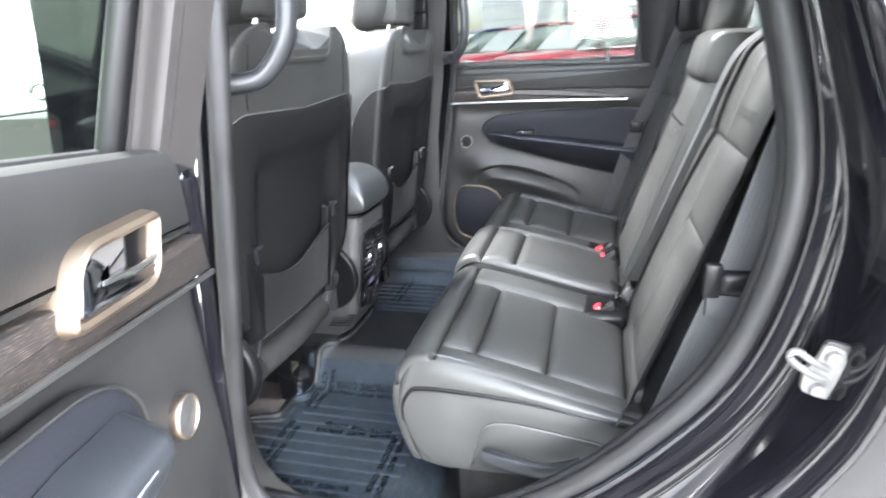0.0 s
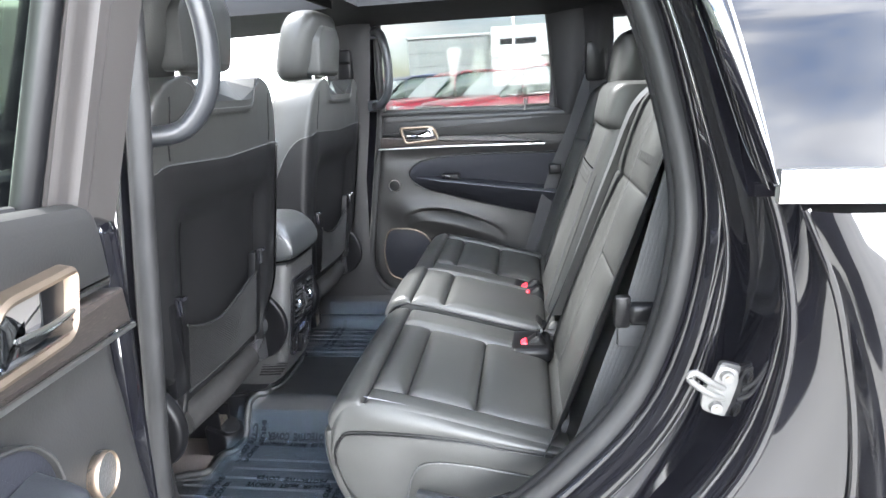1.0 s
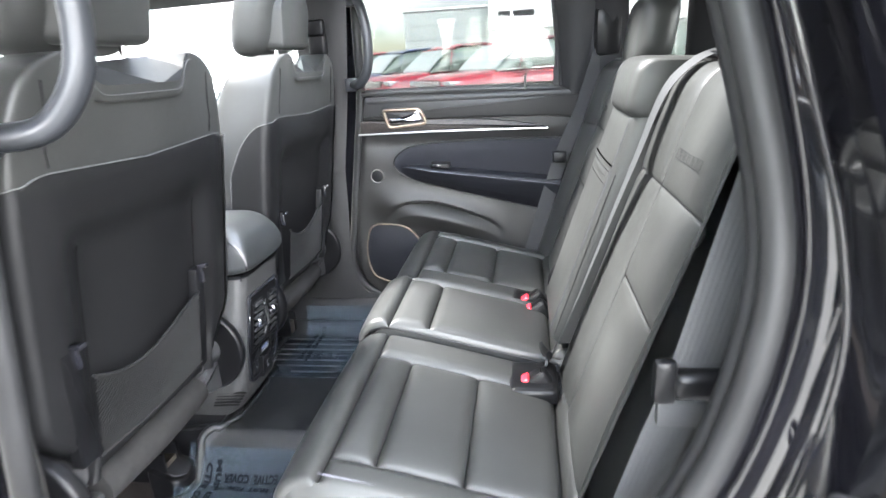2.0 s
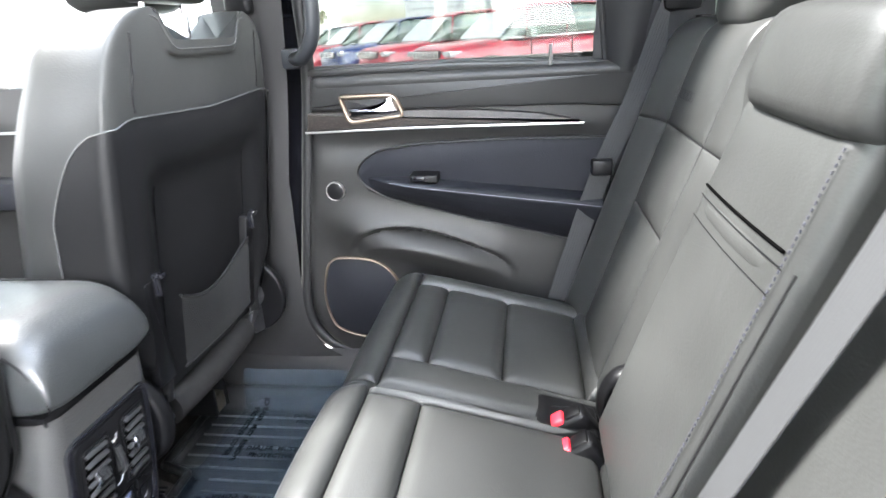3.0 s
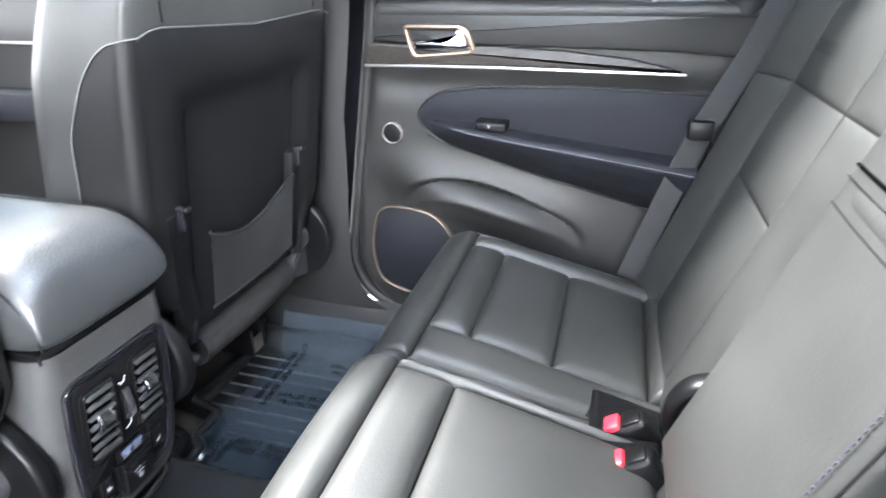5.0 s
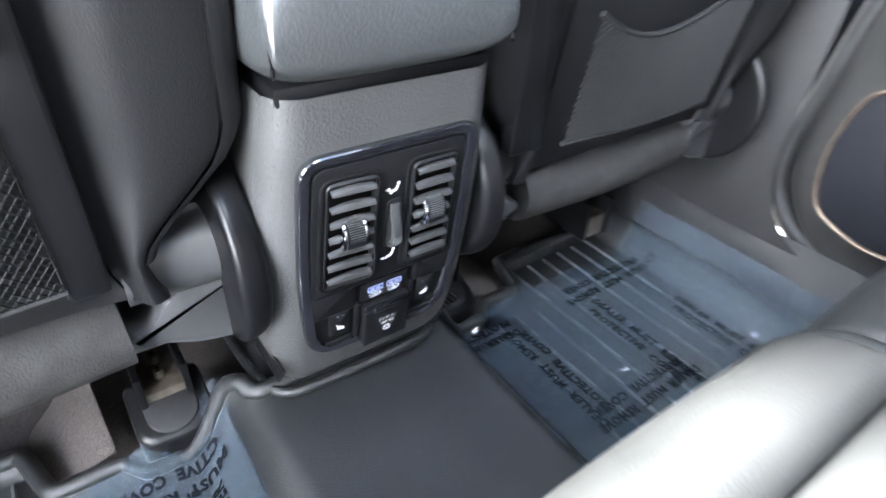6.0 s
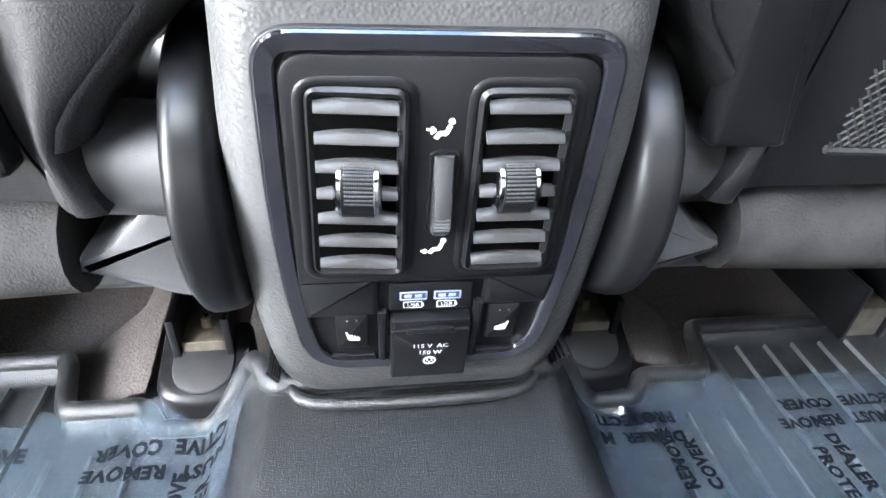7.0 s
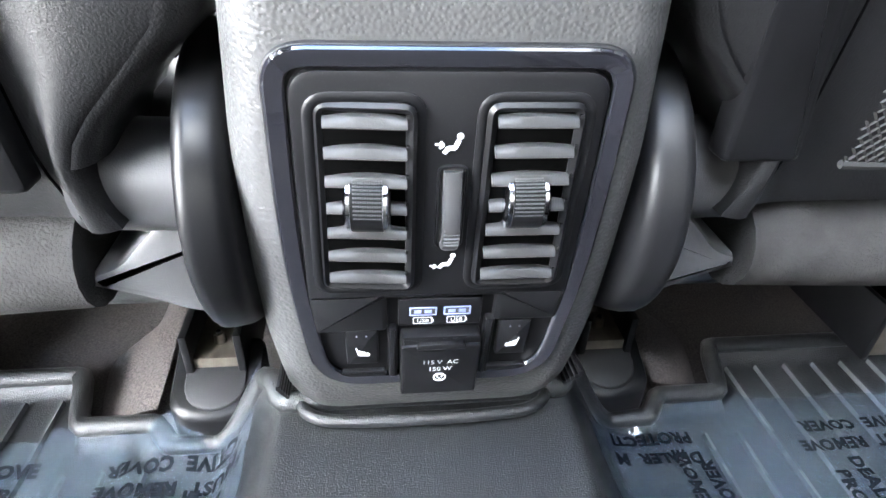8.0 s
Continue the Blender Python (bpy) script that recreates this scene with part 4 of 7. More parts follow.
seat_cushion(-0.625, -0.152, -0.560, -0.248, 0.0)
SM = CUSH.where(0, 0.434, S_TOP)
seat_cushion(-0.148, 0.133, -0.138, 0.118, 0.022, cross=((S_F, SM), (SM, S3)))
seat_cushion(0.170, 0.625, 0.258, 0.572, 0.0)
seat_cushion(0.134, 0.169, 0.145, 0.158, 0.004)


def base_body(y0, y1, lift=0.0):
    out = [CUSH(t) for t in steps(40, 0, S_END)] + [(0.76, 0.60), (0.36, 0.59)]
    bm = bmesh.new()
    a = [bm.verts.new((x + 0.006 * (i < 25), y0, z - 0.006 + lift)) for i, (x, z) in enumerate(out)]
    b = [bm.verts.new((x + 0.006 * (i < 25), y1, z - 0.006 + lift)) for i, (x, z) in enumerate(out)]
    bm.faces.new(a)
    bm.faces.new(b[::-1])
    for i in range(len(out)):
        k = (i + 1) % len(out)
        bm.faces.new((a[i], a[k], b[k], b[i]))
    return bm


bpart("cushion_base", base_body(-0.618, -0.155), LEATHER, bench)
bpart("cushion_base", base_body(-0.145, 0.13, 0.02), LEATHER, bench)
bpart("cushion_base", base_body(0.135, 0.618), LEATHER, bench)
# outer side of the driver's-side cushion, with its plastic skirt and lever
side_top = [tuple(p) for p in smooth([(0.293, 0.700), (0.294, 0.728), (0.307, 0.754), (0.333, 0.768), (0.444, 0.766), (0.544, 0.757), (0.631, 0.742), (0.735, 0.728)], 5)]
side_cut = [tuple(p) for p in smooth([(0.735, 0.672), (0.660, 0.686), (0.593, 0.697), (0.530, 0.706), (0.480, 0.708), (0.450, 0.697), (0.434, 0.668), (0.424, 0.630), (0.414, 0.598)], 3)]
SIDE_A = side_top + side_cut + [(0.380, 0.594), (0.345, 0.605), (0.318, 0.634), (0.300, 0.668)]
SIDE_B = rounded([(0.434, 0.672), (0.455, 0.701), (0.494, 0.706), (0.593, 0.693), (0.735, 0.667), (0.735, 0.60), (0.416, 0.60)], 0.012, 4)
band = [(0.287, 0.706), (0.284, 0.735), (0.290, 0.778), (0.328, 0.820), (0.444, 0.804), (0.544, 0.780), (0.631, 0.759), (0.735, 0.734)]
for sgn in (1, -1):
    bpart("side_panel", plate(SIDE_A, lambda a, b, d: (a, sgn * (0.616 + d), b), 0.016, 0.004), LEATHER, bench)
    bpart("side_skirt", plate(SIDE_B, lambda a, b, d: (a, sgn * (0.610 + d), b), 0.016, 0.006), LEATHER, bench)
    bpart("side_band", strip([(x, sgn * 0.620, z) for x, z in [tuple(p) for p in smooth(band, 5)]], [(x, sgn * 0.634, z) for x, z in side_top], 1, 8, 0.007, (0, sgn, 0.3)), LEATHER, bench)
    for k, off in ((0.0, 0.0), (0.006, 0.004)):
        bpart("piping", tube([(x, sgn * (0.6345 + off * 0.2), z - k + 0.002) for x, z in side_top], 0.0018, n=6), SATIN, bench)
    bpart("stitching", tube([(CUSH(t)[0], sgn * 0.609, CUSH(t)[1] + 0.0128) for t in steps(40, S_F, S_END - 0.03)], 0.0010, n=5), STITCH, bench)
    bpart("skirt_welt", tube([(x, sgn * 0.6325, z) for x, z in side_cut], 0.0016, n=6), HUB, bench)
lever = sweep(smooth([(0.448, -0.640, 0.640), (0.485, -0.650, 0.640), (0.555, -0.652, 0.632), (0.600, -0.652, 0.644), (0.622, -0.646, 0.650)], 6), bar(0.018, 0.030, 0.45), up=(0, 0, 1))
bpart("lever", lever, GRIP, bench, "dark plastic folding lever")
bpart("seat_pedestal", box(0.38, 0.74, -0.60, 0.60, 0.42, 0.60, 0.02), FELT, bench, "carpeted pedestal under the cushion")

BACK = Curve([(0.705, 0.715), (0.730, 0.780), (0.800, 0.985), (0.857, 1.153), (0.900, 1.280), (0.917, 1.320), (0.945, 1.343), (0.985, 1.346), (1.020, 1.330)])
B_LOW, B1, B2, B_TOP = 0.02, BACK.where(1, 1.012), BACK.where(1, 1.158), BACK.where(0, 0.955)


def backing(push):
    def surf(s, y):
        x, z = BACK(min(max(s, 0.0), BACK.length))
        return (x - push, y, z)
    return surf


def seat_back(y0, y1, i0, i1, wing, push=0.0):
    """One half of the backrest: head panel, waist panel, seat panel and wings."""
    def surf(s, y):
        x, z = BACK(min(max(s, 0.0), BACK.length))
        w = max(0.0, (abs(y) - 0.53) / 0.10)
        return (x - push - wing * w * w, y, z)
    for k, (a, b) in enumerate(((B_LOW, B1), (B1, B2), (B2, B_TOP))):
        bpart("backrest_panel", pad(surf, a, b, i0, i1, 0.0040, 0.030, 0.008, 1, 12, sink=0.0016), LEATHER, bench)
    for a, b in ((y0, i0), (i1, y1)):
        bpart("side_bolster", pad(surf, B_LOW, B2, a, b, 0.0040, 0.028, 0.008, 1, 12, sink=0.0016), LEATHER, bench)
        bpart("shoulder_panel", pad(surf, B2, B_TOP, a, b, 0.0040, 0.026, 0.006, 1, 10, sink=0.0016), LEATHER, bench)
    for q in (B1, B2):
        bpart("seam", tube([Vector(surf(q, y)) + Vector((0.0004, 0, 0)) for y in steps(16, (i0 if q == B1 else y0) + 0.004, (i1 if q == B1 else y1) - 0.004)], 0.0013, n=6), SATIN, bench)
    for y in (i0, i1):
        bpart("seam", tube([Vector(surf(q, y)) + Vector((0.0004, 0, 0)) for q in steps(30, B_LOW + 0.004, B_TOP - 0.004)], 0.0013, n=6), SATIN, bench)
    bpart("top_panel", pad(surf, B_TOP, BACK.length, y0, y1, 0.012, 0.012, 0.003, -1, 8), LEATHER, bench)
    outline = [BACK(t) for t in steps(30, 0, BACK.length)]
    bm = bmesh.new()
    ring_a = [(x + 0.008, z) for x, z in outline] + [(1.02, 1.25), (0.84, 0.66), (0.73, 0.66)]
    a = [bm.verts.new((x, y0 + 0.008, z)) for x, z in ring_a]
    b = [bm.verts.new((x, y1 - 0.008, z)) for x, z in ring_a]
    bm.faces.new(a)
    bm.faces.new(b[::-1])
    for i in range(len(ring_a)):
        k = (i + 1) % len(ring_a)
        bm.faces.new((a[i], a[k], b[k], b[i]))
    bpart("backrest_core", bm, LEATHER, bench)


seat_back(-0.640, -0.145, -0.548, -0.318, 0.03)
seat_back(0.168, 0.640, 0.297, 0.540, 0.03)
mid_surf = backing(0.0)
bpart("side_bolster", pad(mid_surf, 0.02, BACK.where(1, 1.315), 0.100, 0.166, 0.020, 0.018, 0.006, -1, 10), LEATHER, bench)
bpart("backrest_core", merge(box(0.86, 0.96, -0.14, 0.165, 0.75, 1.30, 0.02)), LEATHER, bench)

# fold-down armrest in the middle, with its pouch and head bolster
arm_surf = backing(0.030)
rest = bpart("armrest", pad(arm_surf, BACK.where(1, 0.80), BACK.where(1, 1.262), -0.163, 0.090, 0.022, 0.020, 0.004, 1, 16), LEATHER, bench)
POUCH = BACK.where(1, 1.150)

LIP = BACK.where(1, 1.164)


def on_arm(s, y, d):
    x, z = BACK(s)
    return (x - 0.030 - d, y, z)


def hem(u, v):
    """The rolled edge of the pouch, swelling a little over the armrest, drawn in at both ends."""
    y = -0.153 + 0.232 * u
    full = math.sin(math.pi / 2 * min(1.0, 5 * min(u, 1 - u)))
    return on_arm(LIP - 0.036 + 0.035 * v, y, 0.0172 + 0.0045 * (1 - (2 * u - 1) ** 2) + 0.0064 * full * (1 - (2 * v - 1) ** 2))


flap = bpart("pouch_flap", grid(hem, steps(48), steps(14)), LEATHER, rest, "soft rolled hem of the leather pouch")
for low in (0.010, 0.036):
    bpart("pouch_seam", tube([on_arm(LIP - low, y, (0.0232 if low > 0.02 else 0.0242) + 0.0036 * (1 - (y / 0.127 + 0.287) ** 2)) for y in steps(30, -0.150, 0.078)], 0.0007, n=6), SATIN, flap)
# the dark of the pouch opening, drawn as a black cord
bpart("pouch_slot", tube([on_arm(LIP + 0.0022, y, 0.0240 + 0.0035 * (1 - (y / 0.13 + 0.28) ** 2)) for y in steps(30, -0.146, 0.074)], 0.0016, n=8), GAPSHADE, rest)


def head_bolster(u, v):
    """A plump roll that tops the armrest, u across, v round."""
    y = -0.165 + 0.230 * u
    e = (1 - abs(2 * u - 1) ** 10) ** 0.5
    a = 2 * math.pi * v
    cx, cz = 0.908, 1.303
    X = math.copysign(abs(math.cos(a)) ** 0.5, math.cos(a)) * (0.078 - 0.010 * (1 - e))
    Z = math.copysign(abs(math.sin(a)) ** 0.5, math.sin(a)) * 0.056
    k = 0.86 + 0.14 * e
    return (cx + (X * 0.97 + Z * 0.22) * k, y, cz + (Z - X * 0.06) * k)


bpart("head_bolster", grid(head_bolster, [0, 0.02, 0.06, 0.13, 0.25, 0.4, 0.5, 0.6, 0.75, 0.87, 0.94, 0.98, 1.0], steps(28)[:-1], closed=True, caps=True), LEATHER, bench, "padded leather roll above the armrest")
core = [(BACK(t)[0] - 0.034, BACK(t)[1]) for t in steps(20, BACK.where(1, 0.805), BACK.where(1, 1.262))]
core = core + [(x + 0.05, z) for x, z in reversed(core)]
bm = bmesh.new()
ca, cb = [[bm.verts.new((x, y, z)) for x, z in core] for y in (-0.160, 0.087)]
bm.faces.new(ca)
bm.faces.new(cb[::-1])
for i in range(len(core)):
    k = (i + 1) % len(core)
    bm.faces.new((ca[i], ca[k], cb[k], cb[i]))
bpart("armrest_core", bm, LEATHER, bench)
# seam down the armrest's edge
bpart("seam", tube([(BACK(s)[0] - 0.0445, -0.1610, BACK(s)[1]) for s in steps(24, 0.12, POUCH)], 0.0011, n=6), SATIN, rest)
sewn = []
for i in range(74):
    p, q = [BACK(BACK.where(1, 0.82) + (BACK.where(1, 1.255) - BACK.where(1, 0.82)) * (i + k) / 74) for k in (0.0, 0.58)]
    sewn.append(sweep([(p[0] - 0.0538, -0.1510, p[1]), (q[0] - 0.0538, -0.1510, q[1])], bar(0.0011, 0.0016)))
bpart("stitching", merge(*sewn), THREAD, rest, "dark blue-grey stitching")


def headrest(y, x, z0, z1, w, d, parent, posts=True, lean=0.22):
    """A padded head restraint on two bright posts."""
    def fn(u, v):
        a = 2 * math.pi * v
        t = 2 * u - 1
        k = max(0.0, 1 - abs(t) ** 4.5) ** 0.5 if abs(t) < 1 else 0.0
        k = max(k, 0.02)
        c, s = math.cos(a), math.sin(a)
        wy = w / 2 * math.copysign(abs(c) ** 0.55, c) * (0.86 + 0.14 * k) * (k ** 0.35) * (0.93 + 0.07 * math.cos(t * 1.3))
        dx = d / 2 * math.copysign(abs(s) ** 0.7, s) * k ** 0.6
        z = (z0 + z1) / 2 + (z1 - z0) / 2 * t
        return (x + dx + lean * (z - z0), y + wy, z)
    h = bpart("headrest", grid(fn, [0, 0.01, 0.03, 0.07, 0.13, 0.22, 0.35, 0.5, 0.65, 0.78, 0.87, 0.93, 0.97, 0.99, 1.0], steps(36)[:-1], closed=True, caps=True), LEATHER, parent)
    if posts:
        for q in (-0.055, 0.055):
            bpart("post", tube([(x - 0.005, y + q, z0 - 0.06), (x, y + q, z0 + 0.03)], 0.006, up=(0, 1, 0)), CHROME, h)
            bpart("collar", box(x - 0.018, x + 0.012, y + q - 0.014, y + q + 0.014, z0 - 0.05, z0 - 0.036, 0.004), SATIN, h)
    return h


headrest(0.420, 0.960, 1.322, 1.505, 0.26, 0.105, bench, True, 0.15)
headrest(-0.420, 0.960, 1.322, 1.505, 0.26, 0.095, bench, True, 0.15)

# embossed words on the backrest, shown as plain dark marks
for y0 in (0.520, -0.375):
    for i in range(6):
        y = y0 - i * 0.021
        x, z = BACK(BACK.where(1, 1.222))
        bpart("embossed_mark", frame_bar(rounded([(y - 0.0075, z - 0.0075), (y + 0.0075, z - 0.0075), (y + 0.0075, z + 0.0075), (y - 0.0075, z + 0.0075)], 0.003, 2), lambda a, b, d: (x + 0.34 * (b - z) - 0.0112 - d, a, b), 0.0013, 0.0004), SHELL, bench)

# child-seat anchor and buckle wells
for y in (0.140, -0.230):
    bpart("buckle_well", box(0.612, 0.705, y - 0.058, y + 0.058, 0.735, 0.772, 0.012, 3), SATIN, bench)
bpart("buckle_well", pad(cushion(0.004), CUSH.where(0, 0.592, S_TOP), CUSH.where(0, 0.716, S_TOP), 0.112, 0.232, 0.018, 0.016, 0.0, 1, 8), SATIN, bench)
hinge = smooth([(0.728, 0.142, 0.762), (0.711, 0.138, 0.800), (0.711, 0.135, 0.838), (0.728, 0.132, 0.868), (0.760, 0.130, 0.880)], 6)
bpart("hinge_cover", sweep(hinge, ring(0.011, 14, 0.018), up=(0, 1, 0)), SATIN, bench, "curved black hinge cover")

# ---------------------------------------------------------------- belts and buckles
belt_m = thing("seat_belt", "grey centre seat belt lying across the backrest", "seat belt", at=(0.90, -0.16, 1.30))
bpart("webbing", ribbon([(0.965, -0.222, 1.366), (0.925, -0.224, 1.352), (0.878, -0.226, 1.305), (0.838, -0.221, 1.195), (0.795, -0.210, 1.07), (0.738, -0.192, 0.90), (0.700, -0.180, 0.800), (0.672, -0.190, 0.750)], 0.048, (0, 1, 0.1), end=(0.1, 0.80, -0.55)), WEB, belt_m)
bpart("buckle_tongue", sweep(smooth([(0.690, -0.214, 0.806), (0.681, -0.182, 0.801), (0.677, -0.148, 0.794)], 5), ring(0.0060, 12, 0.0095), up=(0, 0, 1)), SATIN, belt_m, "black plastic latch")
bpart("tongue_plate", sweep(smooth([(0.684, -0.206, 0.785), (0.678, -0.182, 0.781), (0.674, -0.158, 0.776)], 5), ring(0.0030, 10, 0.0075), up=(0, 0, 1)), DARKCHROME, belt_m, "bright metal tongue")
bpart("guide", box(0.945, 0.972, -0.255, -0.190, 1.352, 1.364, 0.004), SATIN, belt_m)


def buckle(x, y, z, yaw):
    b = thing("seat_belt_buckle", "black seat belt buckle with a red release button", "belt buckle", at=(x, y, z), group="rear belt buckles")
    part("housing", box(-0.03, 0.03, -0.017, 0.017, -0.05, 0.012, 0.008, 3), SATIN, b)
    part("button", box(-0.026, -0.004, -0.014, 0.014, 0.004, 0.018, 0.004), RED, b, "red push button")
    part("mouth", box(-0.002, 0.024, -0.013, 0.013, 0.008, 0.015, 0.002), SATIN, b)
    b.rotation_euler = (0, radians(-35), radians(yaw))
    return b


buckle(0.662, 0.150, 0.774, 0)
buckle(0.668, 0.085, 0.774, 0)
buckle(0.660, -0.245, 0.768, 0)

belt_r = thing("seat_belt", "dark grey shoulder belt beside the passenger-side backrest", "seat belt", at=(0.86, 0.66, 1.36))
bpart("webbing", ribbon([(0.905, 0.655, 1.43), (0.872, 0.660, 1.35), (0.825, 0.662, 1.207), (0.762, 0.662, 1.057), (0.705, 0.660, 0.876), (0.665, 0.655, 0.742)], 0.048, (1, 0.25, 0)), WEB, belt_r)
bpart("upper_guide", box(0.86, 0.94, 0.64, 0.70, 1.36, 1.50, 0.02), SATIN, belt_r)
bpart("latch", box(0.735, 0.780, 0.640, 0.672, 1.040, 1.075, 0.006), SATIN, belt_r)
belt_l = thing("seat_belt", "dark grey shoulder belt hanging by the open doorway", "seat belt", at=(0.88, -0.61, 1.40))
bpart("webbing", ribbon([(0.930, -0.640, 1.43), (0.898, -0.652, 1.30), (0.863, -0.657, 1.165), (0.828, -0.657, 1.02), (0.800, -0.657, 0.93), (0.772, -0.660, 0.84), (0.740, -0.662, 0.74), (0.715, -0.665, 0.66)], 0.052, (1, 0.05, 0)), WEB, belt_l)
bpart("latch_loop", box(0.806, 0.872, -0.676, -0.648, 0.996, 1.032, 0.011, 3), SATIN, belt_l, "black plastic belt latch")
bpart("latch_tongue", box(0.786, 0.812, -0.672, -0.654, 0.990, 1.044, 0.007), SATIN, belt_l)
bpart("latch_stop", box(0.792, 0.848, -0.666, -0.652, 0.958, 0.996, 0.005), WEB, belt_l)

# ---------------------------------------------------------------- front seats


def front_seat(yc, label):
    st = thing("front_seat", label, "car seat", at=(0, yc, 0.43), group="front seats")

    def rear_x(z):
        return 0.15 * (z - 1.0) - 0.006

    WID = Curve([(0.66, 0.258), (0.80, 0.266), (1.00, 0.272), (1.20, 0.272), (1.30, 0.262), (1.365, 0.240), (1.398, 0.205), (1.412, 0.165), (1.415, 0.14)])

    def half(z):
        return float(np.interp(z, WID.q[:, 0], WID.q[:, 1]))

    # the back narrows at its foot to clear the round hinge covers
    FOOT = Curve([(0.750, 0.203), (0.765, 0.196), (0.785, 0.190), (0.803, 0.189), (0.820, 0.198), (0.838, 0.214), (0.858, 0.234), (0.880, 0.253), (0.910, 0.264)])

    def foot(z):
        edge = float(np.interp(z, FOOT.q[:, 0], FOOT.q[:, 1]))
        return min(1.0, edge / 0.262)

    # upper edge of the hard shell on the back
    def line_top(y):
        t = min(1.0, abs(y) / 0.258)
        return 1.262 - 0.012 * (1 - t) - 0.012 * max(0.0, (t - 0.8) / 0.2) ** 2

    # across the back: a nearly square rear, a rounder front
    fine = [math.copysign(1 - (1 - abs(q)) ** 1.7, q) for q in steps(80, -1, 1)]
    across = [(q, 1) for q in fine] + [(q, -1) for q in reversed(fine[2:-2:4])]

    def body(z, k):
        c, s = across[k]
        n = 14 if s > 0 else 4
        s *= (1 - abs(c) ** n) ** (1 / n)
        w = half(z) * min(1.0, foot(z) * (1.0 if z > 0.90 else 0.985))
        d = float(np.interp(z, [0.66, 0.9, 1.2, 1.36, 1.415], [0.20, 0.20, 0.17, 0.12, 0.06]))
        x = rear_x(z) - d / 2 + d / 2 * s
        y = w * c
        if s > 0:
            # sunk behind the hard shell
            x -= 0.032 * min(1.0, max(0.0, (line_top(y) - z) / 0.02)) * min(1.0, max(0.0, (0.225 - abs(y)) / 0.02))
        if s < 0:
            x -= 0.05 * abs(c) ** 3 * abs(s)
        # a scoop below the head restraint
        t = min(1.0, max(0.0, (z - 1.335) / 0.065))
        zz = z - 0.050 * t * t * (3 - 2 * t) / (1 + math.exp((abs(y) - 0.118) / 0.007))
        return (x, yc + y, zz)

    zs = [0.760, 0.763, 0.77, 0.78, 0.79, 0.80, 0.81, 0.82, 0.83, 0.84, 0.85, 0.86, 0.87, 0.88, 0.89, 0.91, 0.94, 1.02, 1.06, 1.10, 1.12, 1.14, 1.16, 1.18, 1.195, 1.21, 1.22, 1.23, 1.24, 1.25, 1.255, 1.26, 1.265, 1.28, 1.30, 1.335, 1.345, 1.355, 1.365, 1.375, 1.383, 1.39, 1.397, 1.403, 1.408, 1.412, 1.415]
    bpart("backrest", grid(body, zs, range(len(across)), closed=True, caps=True), LEATHER, st)

    def shell(u, v):
        y = -0.258 + 0.516 * u
        z1 = line_top(y)
        z0 = 0.757
        z = z0 + (z1 - z0) * v
        edge = min(1.0, min(u, 1 - u) / 0.05)
        rise = 0.004 * math.sqrt(max(0, 1 - (1 - edge) ** 2)) * min(1.0, (1 - v) / 0.02 + 0.25)
        sh = 1 / (1 + math.exp(-(0.180 - abs(y)) / 0.010)) * 1 / (1 + math.exp(-(1.165 - z) / 0.012))
        w = abs(y) / 0.25
        rim = 0.03 if u in (0, 1.0) else 0.0
        return (rear_x(z) + rise - rim - 0.024 * sh - 0.022 * max(0.0, w - 0.82) ** 1.3 * 1.8, yc + math.copysign(min(abs(y), 0.17) + max(0.0, abs(y) - 0.17) * (0.258 * foot(z) - 0.17) / 0.088, y), z)
    us = [0, 0.01, 0.025, 0.05, 0.08, 0.11] + steps(28, 0.13, 0.87) + [0.89, 0.92, 0.95, 0.975, 0.99, 1.0]
    sh = bpart("back_shell", grid(shell, us, steps(14, 0, 0.26) + steps(34, 0.28, 1)), SHELL, st, "dark hard plastic back shell")
    pipe = [(rear_x(line_top(y)) + 0.006, yc + y, line_top(y) + 0.002) for y in steps(40, -0.256, 0.256)]
    # the shell's flanks, wrapped round the sides of the back
    for sd in (-1, 1):
        def flank(u, v):
            z = 0.80 + (1.252 - 0.020 * u - 0.110 * u ** 3 - 0.80) * v
            k = min(1.0, u / 0.24)
            w0 = 0.2545 * foot(z)
            w = w0 + (half(z) * foot(z) + 0.0040 - w0) * math.sin(k * math.pi / 2)
            return (rear_x(z) + 0.0015 - 0.024 * (1 - math.cos(k * math.pi / 2)) - 0.075 * max(0.0, u - 0.24) / 0.76, yc + sd * w, z)
        bpart("shell_flank", grid(flank, steps(8, 0, 0.24) + steps(16, 0.29, 1.0), steps(30)), SHELL, st)
        turn = [flank(u, 1.0) for u in steps(14, 0.05, 1.0)] + [flank(1.0, v) for v in steps(12, 0.95, 0.1)]
        pipe = pipe + [Vector(p) + Vector((0, sd * 0.001, 0.001)) for p in turn] if sd > 0 else [Vector(p) + Vector((0, sd * 0.001, 0.001)) for p in reversed(turn)] + pipe
    bpart("piping", tube(smooth(pipe, 2), 0.0011, n=6), PIPING, st, "pale grey piping")
    # seams between the padded top's middle and its sides
    for sd in (-1, 1):
        line = []
        for z in steps(14, 1.268, 1.396):
            k = min(range(len(fine)), key=lambda q: abs(body(z, q)[1] - yc - sd * (0.205 - 0.12 * max(0.0, z - 1.33))))
            line.append(Vector(body(z, k)) + Vector((0.0006, 0, 0)))
        bpart("seam", tube(smooth(line[::3], 6), 0.0014, n=6), SATIN, st)
    # piping along the scoop below the head restraint
    rim_pts = [Vector(body(1.400, k)) + Vector((0.0012, 0, 0.0012)) for k in range(len(fine)) if abs(body(1.400, k)[1] - yc) < 0.150]
